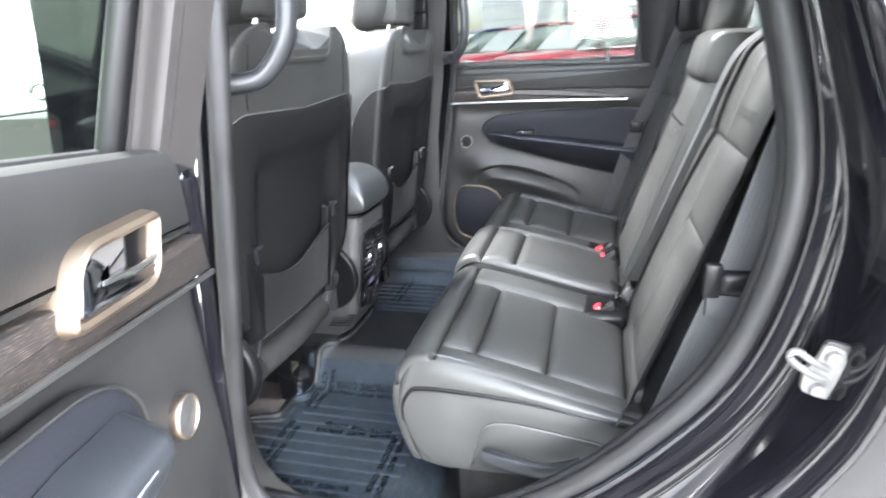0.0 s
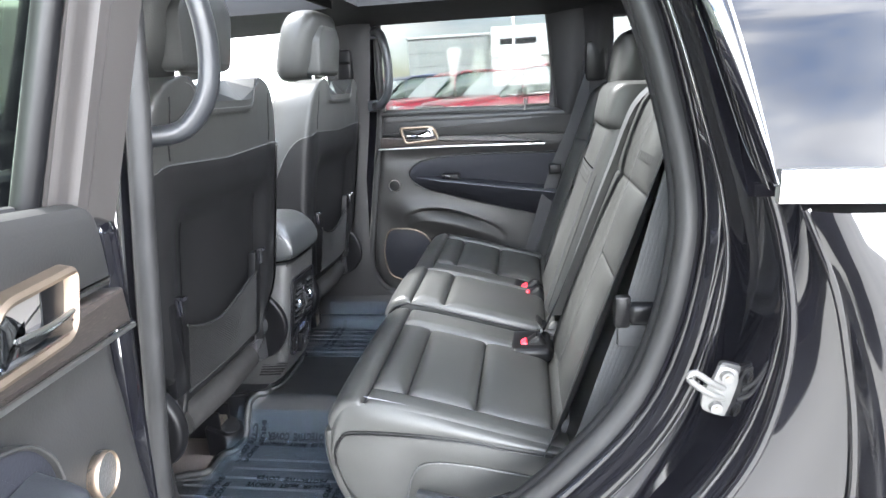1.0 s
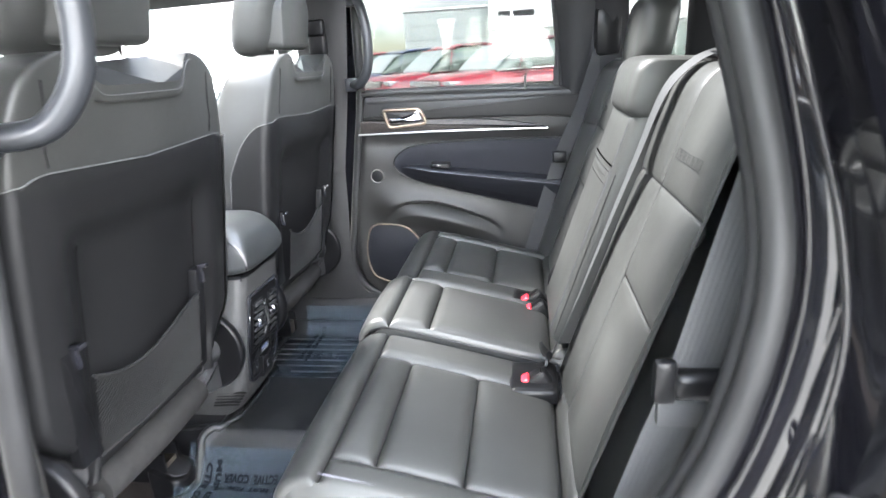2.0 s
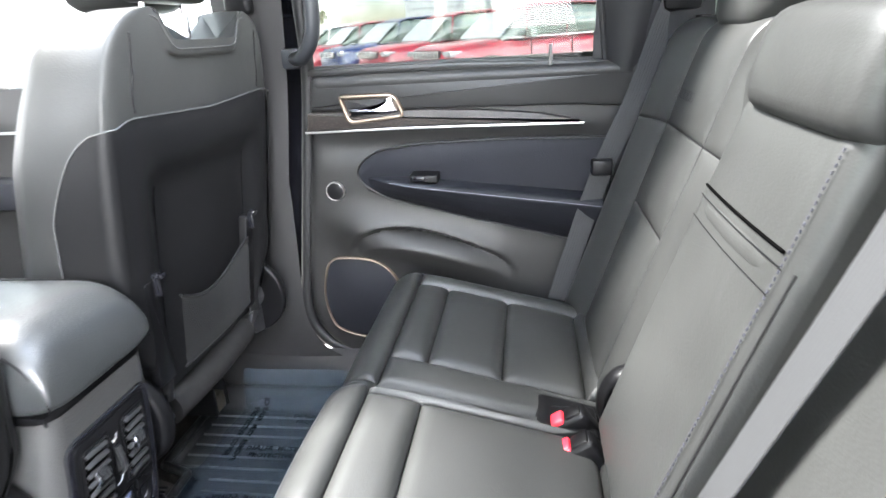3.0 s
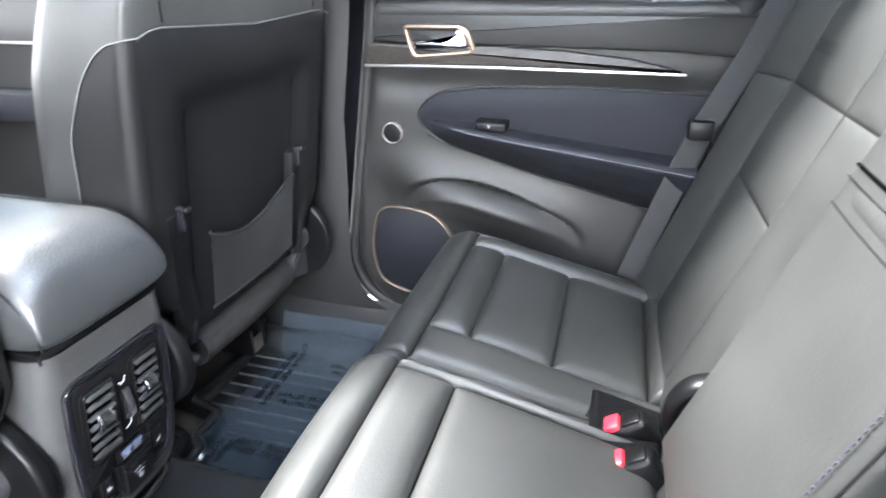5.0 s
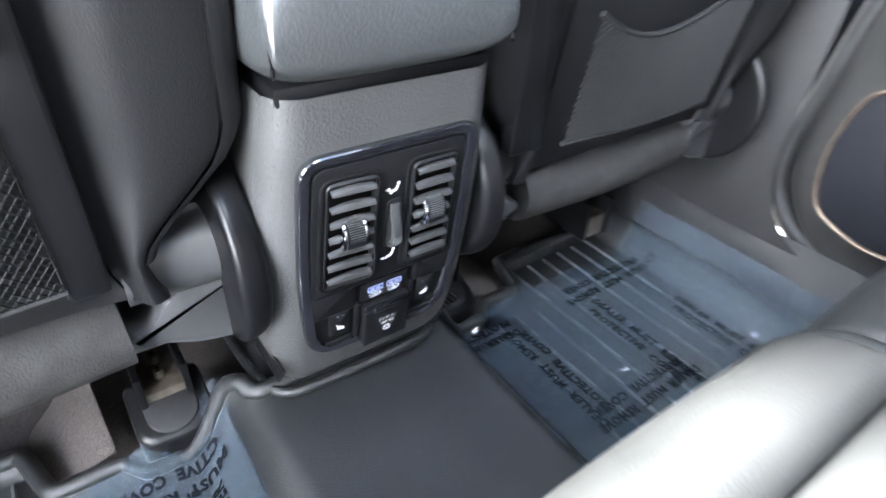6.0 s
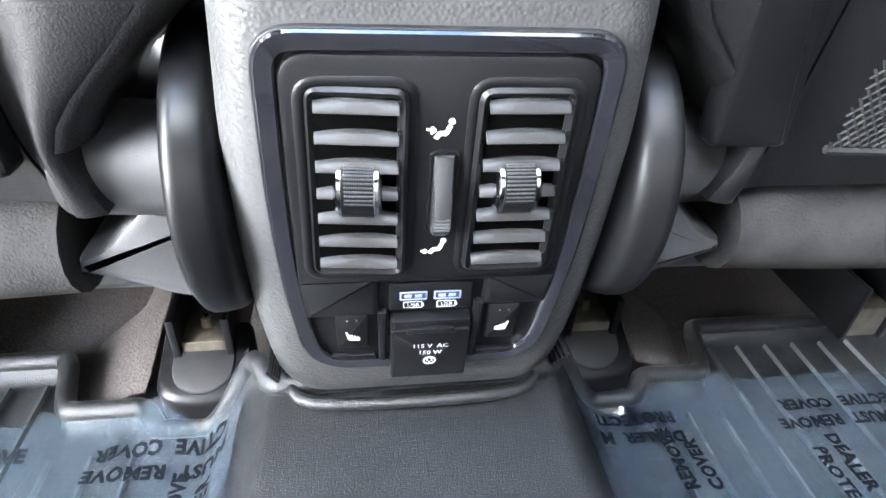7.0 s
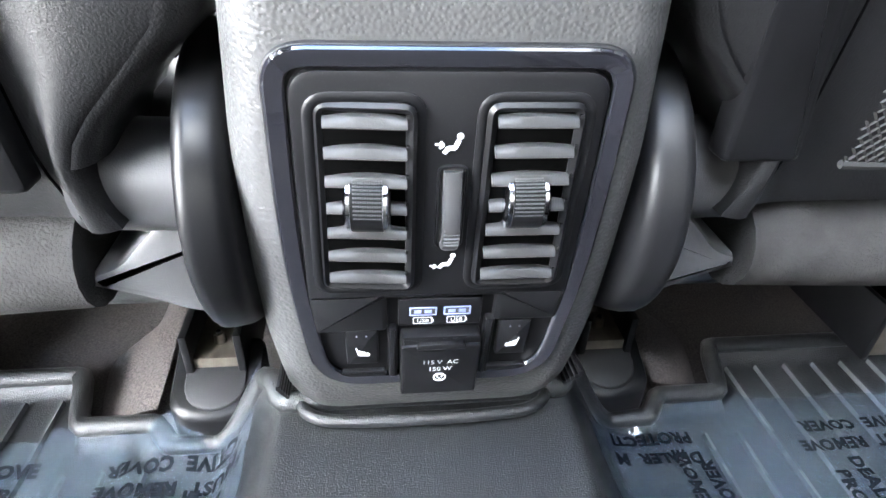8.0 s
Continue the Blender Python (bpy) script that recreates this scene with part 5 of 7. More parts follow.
    bpart("scoop_piping", tube(rim_pts, 0.0009, n=6), PIPING, st, "pale grey piping")
    # joints where the shell's side bands meet its middle
    for y in (-0.157, 0.157):
        bpart("joint", tube([Vector(shell((y * (1 + 0.10 * max(0.0, 1 - v / 0.10) ** 2) + 0.258) / 0.516, v)) + Vector((0.0004, 0, 0)) for v in steps(26, 0.0, 0.78)], 0.0010, n=6), GAPSHADE, sh)
    # seat cushion and base below
    bpart("under_cover", sweep(smooth([(-0.092, yc - 0.155, 0.714), (-0.086, yc, 0.712), (-0.092, yc + 0.155, 0.714)], 8), ring(0.045, 18, 0.038), up=(0, 0, 1)), FELT, st, "grey felt cover under the seat")
    bpart("cushion", box(-0.66, -0.13, yc - 0.281, yc + 0.281, 0.62, 0.80, 0.03, 4), LEATHER, st)
    for s in (-0.175, 0.175):
        rail = bpart("rail", box(-0.62, -0.190, yc + s - 0.024, yc + s + 0.024, 0.470, 0.515, 0.003), STEEL, st)
        for t in (-0.026, 0.026):
            bpart("rail_lip", box(-0.62, -0.185, yc + s + t - 0.004, yc + s + t + 0.004, 0.47, 0.548, 0.0015), SATIN, rail)
        if s * yc > 0:
            continue
        bpart("rail_cover", plate(rounded([(-0.225, -0.045), (-0.150, -0.045), (-0.138, 0.0), (-0.150, 0.045), (-0.225, 0.045)], [0.01, 0.02, 0.03, 0.02, 0.01], 4), lambda a, b, d: (a, yc + s + b, 0.41 + d * (1 - (a + 0.225) * 4.0)), 0.104, 0.008), SATIN, st)
        bpart("cover_panel", plate(rounded([(-0.212, -0.030), (-0.160, -0.030), (-0.146, 0.0), (-0.160, 0.030), (-0.212, 0.030)], [0.006, 0.02, 0.025, 0.02, 0.006], 4), lambda a, b, d: (a, yc + s + b, 0.41 + d * (1 - (a + 0.225) * 4.0)), 0.108, 0.002, 0.09), PLASTIC, st)
        for bx0, br in ((-0.246, 0.0085), (-0.216, 0.0062)):
            bm = bmesh.new()
            bmesh.ops.create_cone(bm, cap_ends=True, segments=16, radius1=br, radius2=br * 0.85, depth=0.012, matrix=pose(bx0, yc + s, 0.521))
            blt = bpart("bolt", bm, STEEL, rail)
            bm = bmesh.new()
            bmesh.ops.create_cone(bm, cap_ends=True, segments=6, radius1=br * 0.45, radius2=br * 0.45, depth=0.002, matrix=pose(bx0, yc + s, 0.5278))
            bpart("socket", bm, SATIN, blt)
        bpart("leg", sweep([(-0.34, yc + s, 0.52), (-0.32, yc + s, 0.64)], bar(0.03, 0.05)), SATIN, st)
    # round hinge covers at the sides
    for s in (-1, 1):
        bm = bmesh.new()
        bmesh.ops.create_cone(bm, cap_ends=True, segments=40, radius1=0.096, radius2=0.102, depth=0.028, matrix=pose(-0.100, yc + s * 0.254, 0.763, 90 * s))
        bmesh.ops.bevel(bm, geom=[e for e in bm.edges if len(e.link_faces) == 2 and e.calc_face_angle(0) > 0.8], offset=0.009, segments=4, affect="EDGES", profile=0.5)
        cov = bpart("hinge_cover", bm, SATIN, st)
        bpart("hinge_hub", sweep(smooth([(-0.088, yc + s * 0.165, 0.772), (-0.088, yc + s * 0.185, 0.772), (-0.088, yc + s * 0.205, 0.771), (-0.088, yc + s * 0.245, 0.770)], 4), ring(0.036, 28)), HUB, cov, "smooth grey collar")
        bpart("valance", plate(rounded([(0.154, 0.699), (0.156, 0.710), (0.174, 0.716), (0.190, 0.734), (0.208, 0.752), (0.255, 0.745), (0.255, 0.668), (0.212, 0.676), (0.187, 0.688)], [0.003, 0.004, 0.010, 0.010, 0.006, 0.006, 0.006, 0.01, 0.01], 4), lambda a, b, d: (-0.150 + d, yc + s * a, b), 0.086, 0.008), HUB, st, "grey plastic wedge under the hinge")
    # pocket with flaps and hooks
    pl = thing("seat_pocket", "black net pocket with plastic hooks on the seat back", "seat pocket", at=(0, yc, 0.9), group="seat pockets")

    def sp(a, b, d):
        return (rear_x(b) + d - 0.014, yc + a, b)
    bpart("flap", plate(rounded([(-0.232, 1.005), (-0.205, 1.005), (-0.165, 0.80), (-0.215, 0.80)], 0.006, 3), sp, 0.018, 0.004), SATIN, pl)
    bpart("flap", plate(rounded([(0.128, 1.005), (0.158, 1.005), (0.158, 0.785), (0.128, 0.785)], 0.006, 3), sp, 0.018, 0.004), SATIN, pl)
    for y in (-0.213, 0.132):
        z = 1.012
        x = rear_x(z)
        bpart("hook", merge(box(x + 0.004, x + 0.016, yc + y - 0.004, yc + y + 0.004, z - 0.034, z + 0.004, 0.003), box(x + 0.004, x + 0.024, yc + y - 0.004, yc + y + 0.012, z - 0.004, z + 0.005, 0.003)), GLOSS, pl, "glossy coat hook")

    def net_pt(u, v):
        """u across the pocket, v up it."""
        top = 0.945 - 0.045 * math.sin(math.pi * min(1, u * 0.9)) * (1 - u) * 1.4 + 0.012 * u
        bot = 0.800
        z = bot + (top - bot) * v
        return Vector((rear_x(z) + 0.006 + 0.016 * math.sin(math.pi * u) * math.sin(math.pi * (0.15 + 0.75 * v)), yc + (-0.175 + 0.305 * u if yc < 0 else -0.140 + 0.270 * u), z))
    bm = bmesh.new()

    def cord(pts, w=0.0008):
        rows = [[bm.verts.new(p + Vector(q)) for q in ((0, -w, 0), (0.0016, 0, w * 0.4), (0, w, 0))] for p in pts]
        for a, b in zip(rows, rows[1:]):
            for j in range(2):
                bm.faces.new((a[j], a[j + 1], b[j + 1], b[j]))
    cols, rws = 44, 25
    for i in range(-rws, cols + rws):
        for sg in (1, -1):
            pts = []
            for k in range(rws + 1):
                u = (i + sg * k * 0.75 + (0 if sg > 0 else rws * 0.75)) / cols
                if 0 <= u <= 1:
                    pts.append(net_pt(u, k / rws))
            if len(pts) > 1:
                cord(pts)
    bpart("net", bm, NET, pl, "open knitted net")
    bpart("elastic", tube([net_pt(u, 1.0) for u in steps(30)], 0.0032, n=6), NET, pl)
    bpart("binding", tube([net_pt(u, 0.0) for u in steps(20)], 0.0028, n=6), NET, pl)
    headrest_f(yc, st)
    return st


def headrest_f(yc, st):
    def fn(u, v):
        t = 2 * u - 1
        k = max(0.03, max(0.0, 1 - abs(t) ** 4) ** 0.5)
        a = 2 * math.pi * v
        c, s = math.cos(a), math.sin(a)
        z = 1.515 + 0.105 * t
        w = 0.142 * (1 - 0.10 * max(0, t) ** 2 - 0.06 * max(0, -t) ** 2)
        d = 0.062
        x = -0.045 + d * math.copysign(abs(s) ** 0.75, s) * k ** 0.6 + 0.03 * t
        return (x, yc + w * math.copysign(abs(c) ** 0.5, c) * k ** 0.35, z)
    h = bpart("headrest", grid(fn, [0, 0.01, 0.03, 0.07, 0.13, 0.22, 0.35, 0.5, 0.65, 0.78, 0.87, 0.93, 0.97, 0.99, 1.0], steps(40)[:-1], closed=True, caps=True), LEATHER, st)
    bpart("rear_pad", plate(rounded([(-0.095, 1.425), (0.095, 1.425), (0.105, 1.535), (0.07, 1.575), (-0.07, 1.575), (-0.105, 1.535)], 0.02, 4), lambda a, b, d: (-0.022 + (b - 1.43) * 0.12 + d, yc + a, b), 0.048, 0.014), LEATHER, h)
    for q in (-0.062, 0.062):
        bpart("post", tube([(-0.015, yc + q, 1.345), (-0.010, yc + q, 1.45)], 0.0065, up=(0, 1, 0)), CHROME, h)


front_seat(0.38, "black leather front passenger seat with a hard shell back")
front_seat(-0.38, "black leather driver seat with a hard shell back")

# ---------------------------------------------------------------- centre console
CY = -0.001
SLAT = material("vent_slat_plastic", (0.019, 0.019, 0.0195), 0.4, spec=0.22, grain=(900, 0.15, "noise"), vary=(14, 0.25))
con = thing("centre_console", "dark grey centre console with rear air vents and leather lid", "console", at=(-0.1, 0, 0.43))


def panel_x(z):
    return 0.003 + 0.144 * (z - 0.869)


CONS_PROF = Curve([(-0.085, 0.560), (-0.055, 0.585), (-0.036, 0.620), (-0.024, 0.680), (-0.008, 0.780), (0.004, 0.870), (0.012, 0.925)])


def cons_body(s, k):
    x1, z = CONS_PROF(s * CONS_PROF.length)
    w = float(np.interp(z, [0.56, 0.585, 0.62, 0.68, 0.74, 0.82, 0.89, 0.93], [0.088, 0.098, 0.107, 0.1125, 0.1128, 0.1108, 0.1035, 0.0990]))
    r = 0.028
    pts = [(-0.55, -w), (-0.30, -w), (-0.12, -w)]
    for a in range(0, 91, 10):
        pts.append((x1 - r + r * math.sin(radians(a)), -w + r - r * math.cos(radians(a))))
    full = pts + [(x, -y) for x, y in reversed(pts)]
    x, y = full[k]
    return (x, CY + y, z)


bpart("body", grid(cons_body, steps(24), range(26)), CONSOLE, con)
bpart("tray", box(-0.60, -0.415, CY - 0.095, CY + 0.095, 0.55, 0.935, 0.015), SATIN, con)
bpart("base", box(-0.60, -0.100, CY - 0.084, CY + 0.084, 0.40, 0.60, 0.01), PLASTIC, con)
for sgn in (-1, 1):
    # grille low on the console's flank
    for i in range(5):
        z = 0.600 + i * 0.0085
        bpart("side_slot", sweep([(-0.115 + 0.004 * i, CY + sgn * 0.1068, z), (-0.050 + 0.006 * i, CY + sgn * 0.1070, z + 0.004)], bar(0.003, 0.004)), SATIN, con)


def lid(u, v):
    """The padded lid: u along the car, v round it."""
    x = -0.42 + 0.448 * u
    k = max(0.0, 1 - max(0.0, (u - 0.80) / 0.20) ** 2.6) ** 0.5
    a = 2 * math.pi * v
    c, s = math.cos(a), math.sin(a)
    z0, z1 = 0.926, 1.052
    zc = 0.965
    h = (z1 - zc) * (0.10 + 0.90 * k) if s > 0 else (zc - z0) * (0.35 + 0.65 * k)
    y = 0.106 * math.copysign(abs(c) ** 0.42, c) * (0.93 + 0.07 * k)
    return (x, CY + y, zc + h * math.copysign(abs(s) ** 0.62, s))


bpart("lid", grid(lid, [0, 0.2, 0.5, 0.7, 0.78, 0.82, 0.86, 0.89, 0.92, 0.945, 0.965, 0.98, 0.99, 0.996, 1.0], steps(44)[:-1], closed=True, caps=True), LEATHER_LID, con, "padded black leather lid")
for sgn in (-1, 1):
    bpart("lid_seam", tube([(x, CY + sgn * (0.100 - 0.0), z) for x, z in smooth([(-0.40, 1.036), (-0.09, 1.036), (-0.028, 1.026), (0.004, 1.003), (0.021, 0.970), (0.023, 0.945)], 5)], 0.0016, n=6), SATIN, con)
bpart("lid_gap", box(-0.42, 0.004, CY - 0.094, CY + 0.094, 0.918, 0.932, 0.002), SATIN, con)


def pp(a, b, d):
    """Sideways, height, depth off the rear panel."""
    return (panel_x(b) + d, CY + a, b)


BEZ = [(-0.0790, 0.6400), (0.0790, 0.6400), (0.0875, 0.7350), (0.0872, 0.8000), (0.0838, 0.8765), (-0.0838, 0.8765), (-0.0872, 0.8000), (-0.0875, 0.7350)]
bez_out = rounded(BEZ, [0.034, 0.034, 0.03, 0.03, 0.020, 0.020, 0.03, 0.03], 8)


def rim_flat(pts, put, w, h, base=0.0, b=0.0012):
    """A closed rim with a flat top and two narrow chamfers."""
    bm = bmesh.new()
    prof = [(0, base), (0, base + h - b), (b, base + h), (w - b, base + h - 0.0008), (w, base + h - b - 0.001), (w, base)]
    rings = [[bm.verts.new(put(p[0], p[1], d)) for p in (inset(pts, i) if i else pts)] for i, d in prof]
    m = len(pts)
    for a, b2 in zip(rings, rings[1:] + rings[:1]):
        for j in range(m):
            k = (j + 1) % m
            bm.faces.new((a[j], a[k], b2[k], b2[j]))
    return bm


vp = bpart("vent_panel", plate(inset(bez_out, 0.006), pp, 0.0015, 0.0008), SATIN, con, "satin black vent panel")
bpart("vent_bezel", rim_flat(bez_out, pp, 0.0098, 0.0062), GLOSS, con, "gloss black rim")
bpart("bezel_edge", frame_bar(inset(bez_out, -0.0014), pp, 0.0020, 0.0048), PLASTIC, con)
# raised field round the vents, cut away above the sockets and switches
RISE = 0.0065
field = rounded([(-0.0785, 0.7235), (0.0785, 0.7235), (0.0772, 0.760), (0.0768, 0.800), (0.0740, 0.8665), (-0.0740, 0.8665), (-0.0768, 0.800), (-0.0772, 0.760)], [0.004, 0.004, 0.02, 0.02, 0.014, 0.014, 0.02, 0.02], 6)
bpart("raised_field", plate(field, pp, RISE, 0.0035), SATIN, vp)
for s, z0, y0 in ((-1, 0.6940, 0.0310), (1, 0.7000, 0.0345)):
    wing = [(s * y0, z0), (s * 0.0765, z0), (s * 0.0785, 0.7290), (s * y0, 0.7290)]
    bpart("raised_field", plate(rounded(wing if s > 0 else wing[::-1], [0.005, 0.004, 0.002, 0.002] if s > 0 else [0.002, 0.002, 0.004, 0.005], 5), pp, RISE - 0.0003, 0.0035), SATIN, vp)
for y, z1 in ((-0.0285, 0.694), (0.0330, 0.700)):
    bpart("ridge", plate(rounded([(y - 0.0028, 0.648), (y + 0.0028, 0.648), (y + 0.0034, z1 + 0.004), (y - 0.0034, z1 + 0.004)], 0.002, 3), pp, 0.0072, 0.0022), SATIN, vp)
for s in (-1, 1):
    bpart("niche_floor", plate(rounded([(s * 0.033, 0.6475), (s * 0.062, 0.6475), (s * 0.066, 0.6540), (s * 0.033, 0.6540)], 0.002, 3), pp, 0.0055, 0.0015), SATIN, vp)


def vent(y0, y1, y0b, y1b, z0, z1, turn, yaw):
    """A raised collar with seven blades and a knurled thumb wheel."""
    yaw_t = math.tan(radians(yaw))
    ym = (y0 + y1 + y0b + y1b) / 4

    def pv(a, b, d):
        return pp(a, b, d + RISE + yaw_t * (a - ym))
    o = rounded([(y0b, z0), (y1b, z0), (y1, z1), (y0, z1)], 0.0075, 5)
    v = bpart("vent", rim_flat(o, pv, 0.0052, 0.0080, -0.004, 0.0020), SATIN, con)
    bpart("collar_shoulder", frame_bar(inset(o, -0.0045), pp, 0.0052, 0.0026, RISE - 0.001), SATIN, v)
    # flat black sheet, painting the darkness of a duct that has no depth
    bpart("duct_shade", plate(inset(o, 0.0045), pp, RISE + 0.0006, 0.0003), GAPSHADE, v)
    n = 7
    for i in range(n):
        z = z0 + 0.0085 + (z1 - z0 - 0.0200) * i / (n - 1)
        t = (z - z0) / (z1 - z0)
        a, b = y0b + (y0 - y0b) * t + 0.0048, y1b + (y1 - y1b) * t - 0.0048
        bm = bmesh.new()
        prof = [(-0.0010, 0.0046), (0.0006, 0.0048), (0.0036, 0.0036), (0.0058, 0.0014), (0.0060, 0.0004), (0.0054, -0.0002), (0.0020, 0.0016), (-0.0010, 0.0030)]
        m = len(prof)
        rows = []
        for q in steps(10):
            y = a + (b - a) * q
            bow = 0.0016 * (1 - (2 * q - 1) ** 2)
            rows.append([bm.verts.new(pv(y, z + e + bow * (e > 0.002), 0.001 + p)) for p, e in prof])
        for r0, r1 in zip(rows, rows[1:]):
            for j in range(m):
                bm.faces.new((r0[j], r0[(j + 1) % m], r1[(j + 1) % m], r1[j]))
        bm.faces.new(rows[0])
        bm.faces.new(rows[-1][::-1])
        bpart("slat", bm, SLAT, v)
        bpart("slat_pin", box(panel_x(z) + RISE + 0.0055, panel_x(z) + RISE + 0.0072, CY + b - 0.0006, CY + b + 0.0010, z + 0.0050, z + 0.0068), SATIN, v)
    zc, yc = (z0 + z1) / 2 + 0.0035, ym + turn
    circle = [2 * math.pi * i / 28 for i in range(28)]

    def barrel(a0, a1, rd, rz, r1=1.0):
        bm = sweep([pv(yc + a0, zc, 0.0035), pv(yc + (a0 + a1) / 2, zc, 0.0035), pv(yc + a1, zc, 0.0035)], [(rd * math.cos(a), rz * math.sin(a)) for a in circle], up=(0, 0, 1))
        if r1 != 1.0:
            far = Vector(pv(yc + a1, zc, 0.0035))
            for vert in list(bm.verts)[-28:]:
                vert.co = far + (vert.co - far) * r1
        return bm
    bpart("thumb_wheel", barrel(-0.0080, 0.0080, 0.0115, 0.0150), SATIN, v, "ribbed thumb wheel")
    for s in (-1, 1):
        bpart("wheel_rim", barrel(s * 0.0082, s * 0.0118, 0.0112, 0.0146, 0.80), DARKCHROME, v, "bright rim")
    bm = bmesh.new()
    for i in range(13):
        for j in range(19):
            a = radians(-81 + 9 * j)
            c = Vector(pv(yc - 0.0069 + 0.00115 * i, zc + 0.0150 * math.sin(a), 0.0035 + 0.0115 * math.cos(a)))
            bmesh.ops.create_cube(bm, size=0.00078, matrix=Matrix.Translation(c))
    bpart("knurling", bm, RIBGLINT, v)
    return v


vent(-0.0640, -0.0163, -0.0685, -0.0160, 0.7350, 0.8520, 0.0008, 5.0)
vent(0.0163, 0.0640, 0.0172, 0.0685, 0.7350, 0.8520, -0.0012, 0.0)
# air direction slider between the vents
SY = 0.0022
sl = bpart("slider_slot", frame_bar(rounded([(SY - 0.0078, 0.7640), (SY + 0.0078, 0.7640), (SY + 0.0078, 0.8180), (SY - 0.0078, 0.8180)], 0.005, 5), pp, 0.0024, 0.0026, RISE - 0.001), SATIN, con)
bpart("slot_floor", plate(rounded([(SY - 0.0060, 0.7655), (SY + 0.0060, 0.7655), (SY + 0.0060, 0.8165), (SY - 0.0060, 0.8165)], 0.004, 4), pp, RISE + 0.0004, 0.0002), TYRE, sl)
bpart("slider", sweep(smooth([pp(SY, 0.7672, RISE + 0.0010), pp(SY, 0.7715, RISE + 0.0070), pp(SY, 0.7850, RISE + 0.0092), pp(SY, 0.8010, RISE + 0.0052), pp(SY, 0.8150, RISE + 0.0015)], 6), bar(0.0098, 0.0060, 0.4), up=(1, 0, 0)), SLAT, sl)
for i in range(6):
    z = 0.7730 + 0.0026 * i
    bpart("slider_rib", sweep([pp(SY - 0.0042, z, RISE + 0.0108 + 0.0009 * i - 0.00020 * i * i), pp(SY + 0.0042, z, RISE + 0.0108 + 0.0009 * i - 0.00020 * i * i)], ring(0.0007, 6)), RIBGLINT, sl)


def icon(strokes, y, z, r=0.0011, name="icon", mat=WHITEINK, parent=vp, depth=RISE):
    """Thin printed strokes on the panel."""
    bms = []
    for st in strokes:
        pts = [pp(y + a * 0.001, z + b * 0.001, depth + 0.0002) for a, b in st]
        bms.append(sweep(pts, [(-r, 0.0), (r, 0.0), (r, 0.0004), (-r, 0.0004)], up=(1, 0, 0)))
    return bpart(name, merge(*bms), mat, parent)


def sitter(y, z, arrow):
    """A seated figure sign: a dot, bent strokes and an arrow."""
    dot = [(3.6 + 0.75 * math.cos(a), 5.0 + 0.75 * math.sin(a)) for a in [2 * math.pi * i / 12 for i in range(13)]]
    icon([[(3.0, 2.8), (1.3, -1.7)], [(1.6, -1.6), (-2.0, -1.5)], [(-1.7, -1.2), (-3.8, -4.4)]], y, z, 0.00115)
    icon([dot], y, z, 0.0009)
    icon(arrow, y, z, 0.0006)


sitter(0.0010, 0.8290, [[(-8.5, 0.8), (-4.4, 0.2)], [(-6.0, 2.0), (-4.0, 0.1)], [(-6.2, -1.6), (-4.0, 0.1)]])
sitter(0.0020, 0.7530, [[(-9.0, -2.4), (-5.8, -3.2)], [(-7.0, -1.4), (-5.6, -3.2)], [(-7.4, -4.4), (-5.6, -3.2)]])
# twin charging sockets
ub = bpart("usb_block", plate(rounded([(-0.0250, 0.6985), (0.0270, 0.6985), (0.0270, 0.7220), (-0.0250, 0.7220)], 0.0015, 3), pp, 0.0052, 0.0008), SATIN, con)
for y in (-0.0096, 0.0116):
    bpart("usb_rim", frame_bar(rounded([(y - 0.0086, 0.7075), (y + 0.0086, 0.7075), (y + 0.0086, 0.7150), (y - 0.0086, 0.7150)], 0.001, 2), lambda a, b, d: pp(a, b, d + 0.0050), 0.0011, 0.0008), BLUEINK, ub)
    bpart("usb_mouth", plate(rounded([(y - 0.0074, 0.7087), (y + 0.0074, 0.7087), (y + 0.0074, 0.7138), (y - 0.0074, 0.7138)], 0.0006, 2), pp, 0.0054, 0.0001), TYRE, ub)
    for q in (-0.0034, 0.0030):
        bpart("usb_tongue", box(panel_x(0.711) + 0.0054, panel_x(0.711) + 0.0060, CY + y + q - 0.0022, CY + y + q + 0.0022, 0.7102, 0.7126), BLUEINK, ub)
    lettering("usb_word", "USB", 0.0044, lambda a, b: pp(y + a, 0.7030 + b, 0.0055), WHITEINK, ub)
    bpart("usb_box", frame_bar(rounded([(y - 0.0062, 0.7000), (y + 0.0058, 0.7000), (y + 0.0058, 0.7060), (y - 0.0062, 0.7060)], 0.0008, 2), lambda a, b, d: pp(a, b, d + 0.0050), 0.0005, 0.0004), WHITEINK, ub)
    bpart("usb_nib", box(panel_x(0.703) + 0.0050, panel_x(0.703) + 0.0055, CY + y + 0.0058, CY + y + 0.0066, 0.7020, 0.7040), WHITEINK, ub)
# mains socket under its flap
fl = bpart("socket_flap", plate(rounded([(-0.0238, 0.6345), (0.0282, 0.6345), (0.0282, 0.6860), (-0.0238, 0.6860)], 0.0030, 4), pp, 0.0135, 0.0022), SATIN, con, "black flap of the mains socket")
bpart("flap_hood", plate(rounded([(-0.0243, 0.6800), (0.0287, 0.6800), (0.0275, 0.6930), (-0.0231, 0.6930)], 0.002, 3), pp, 0.0112, 0.002), SATIN, con)
bpart("hood_step", plate(rounded([(-0.0140, 0.6830), (0.0184, 0.6830), (0.0170, 0.6885), (-0.0126, 0.6885)], 0.0015, 3), pp, 0.0146, 0.0012), SATIN, con)
FY = 0.0022
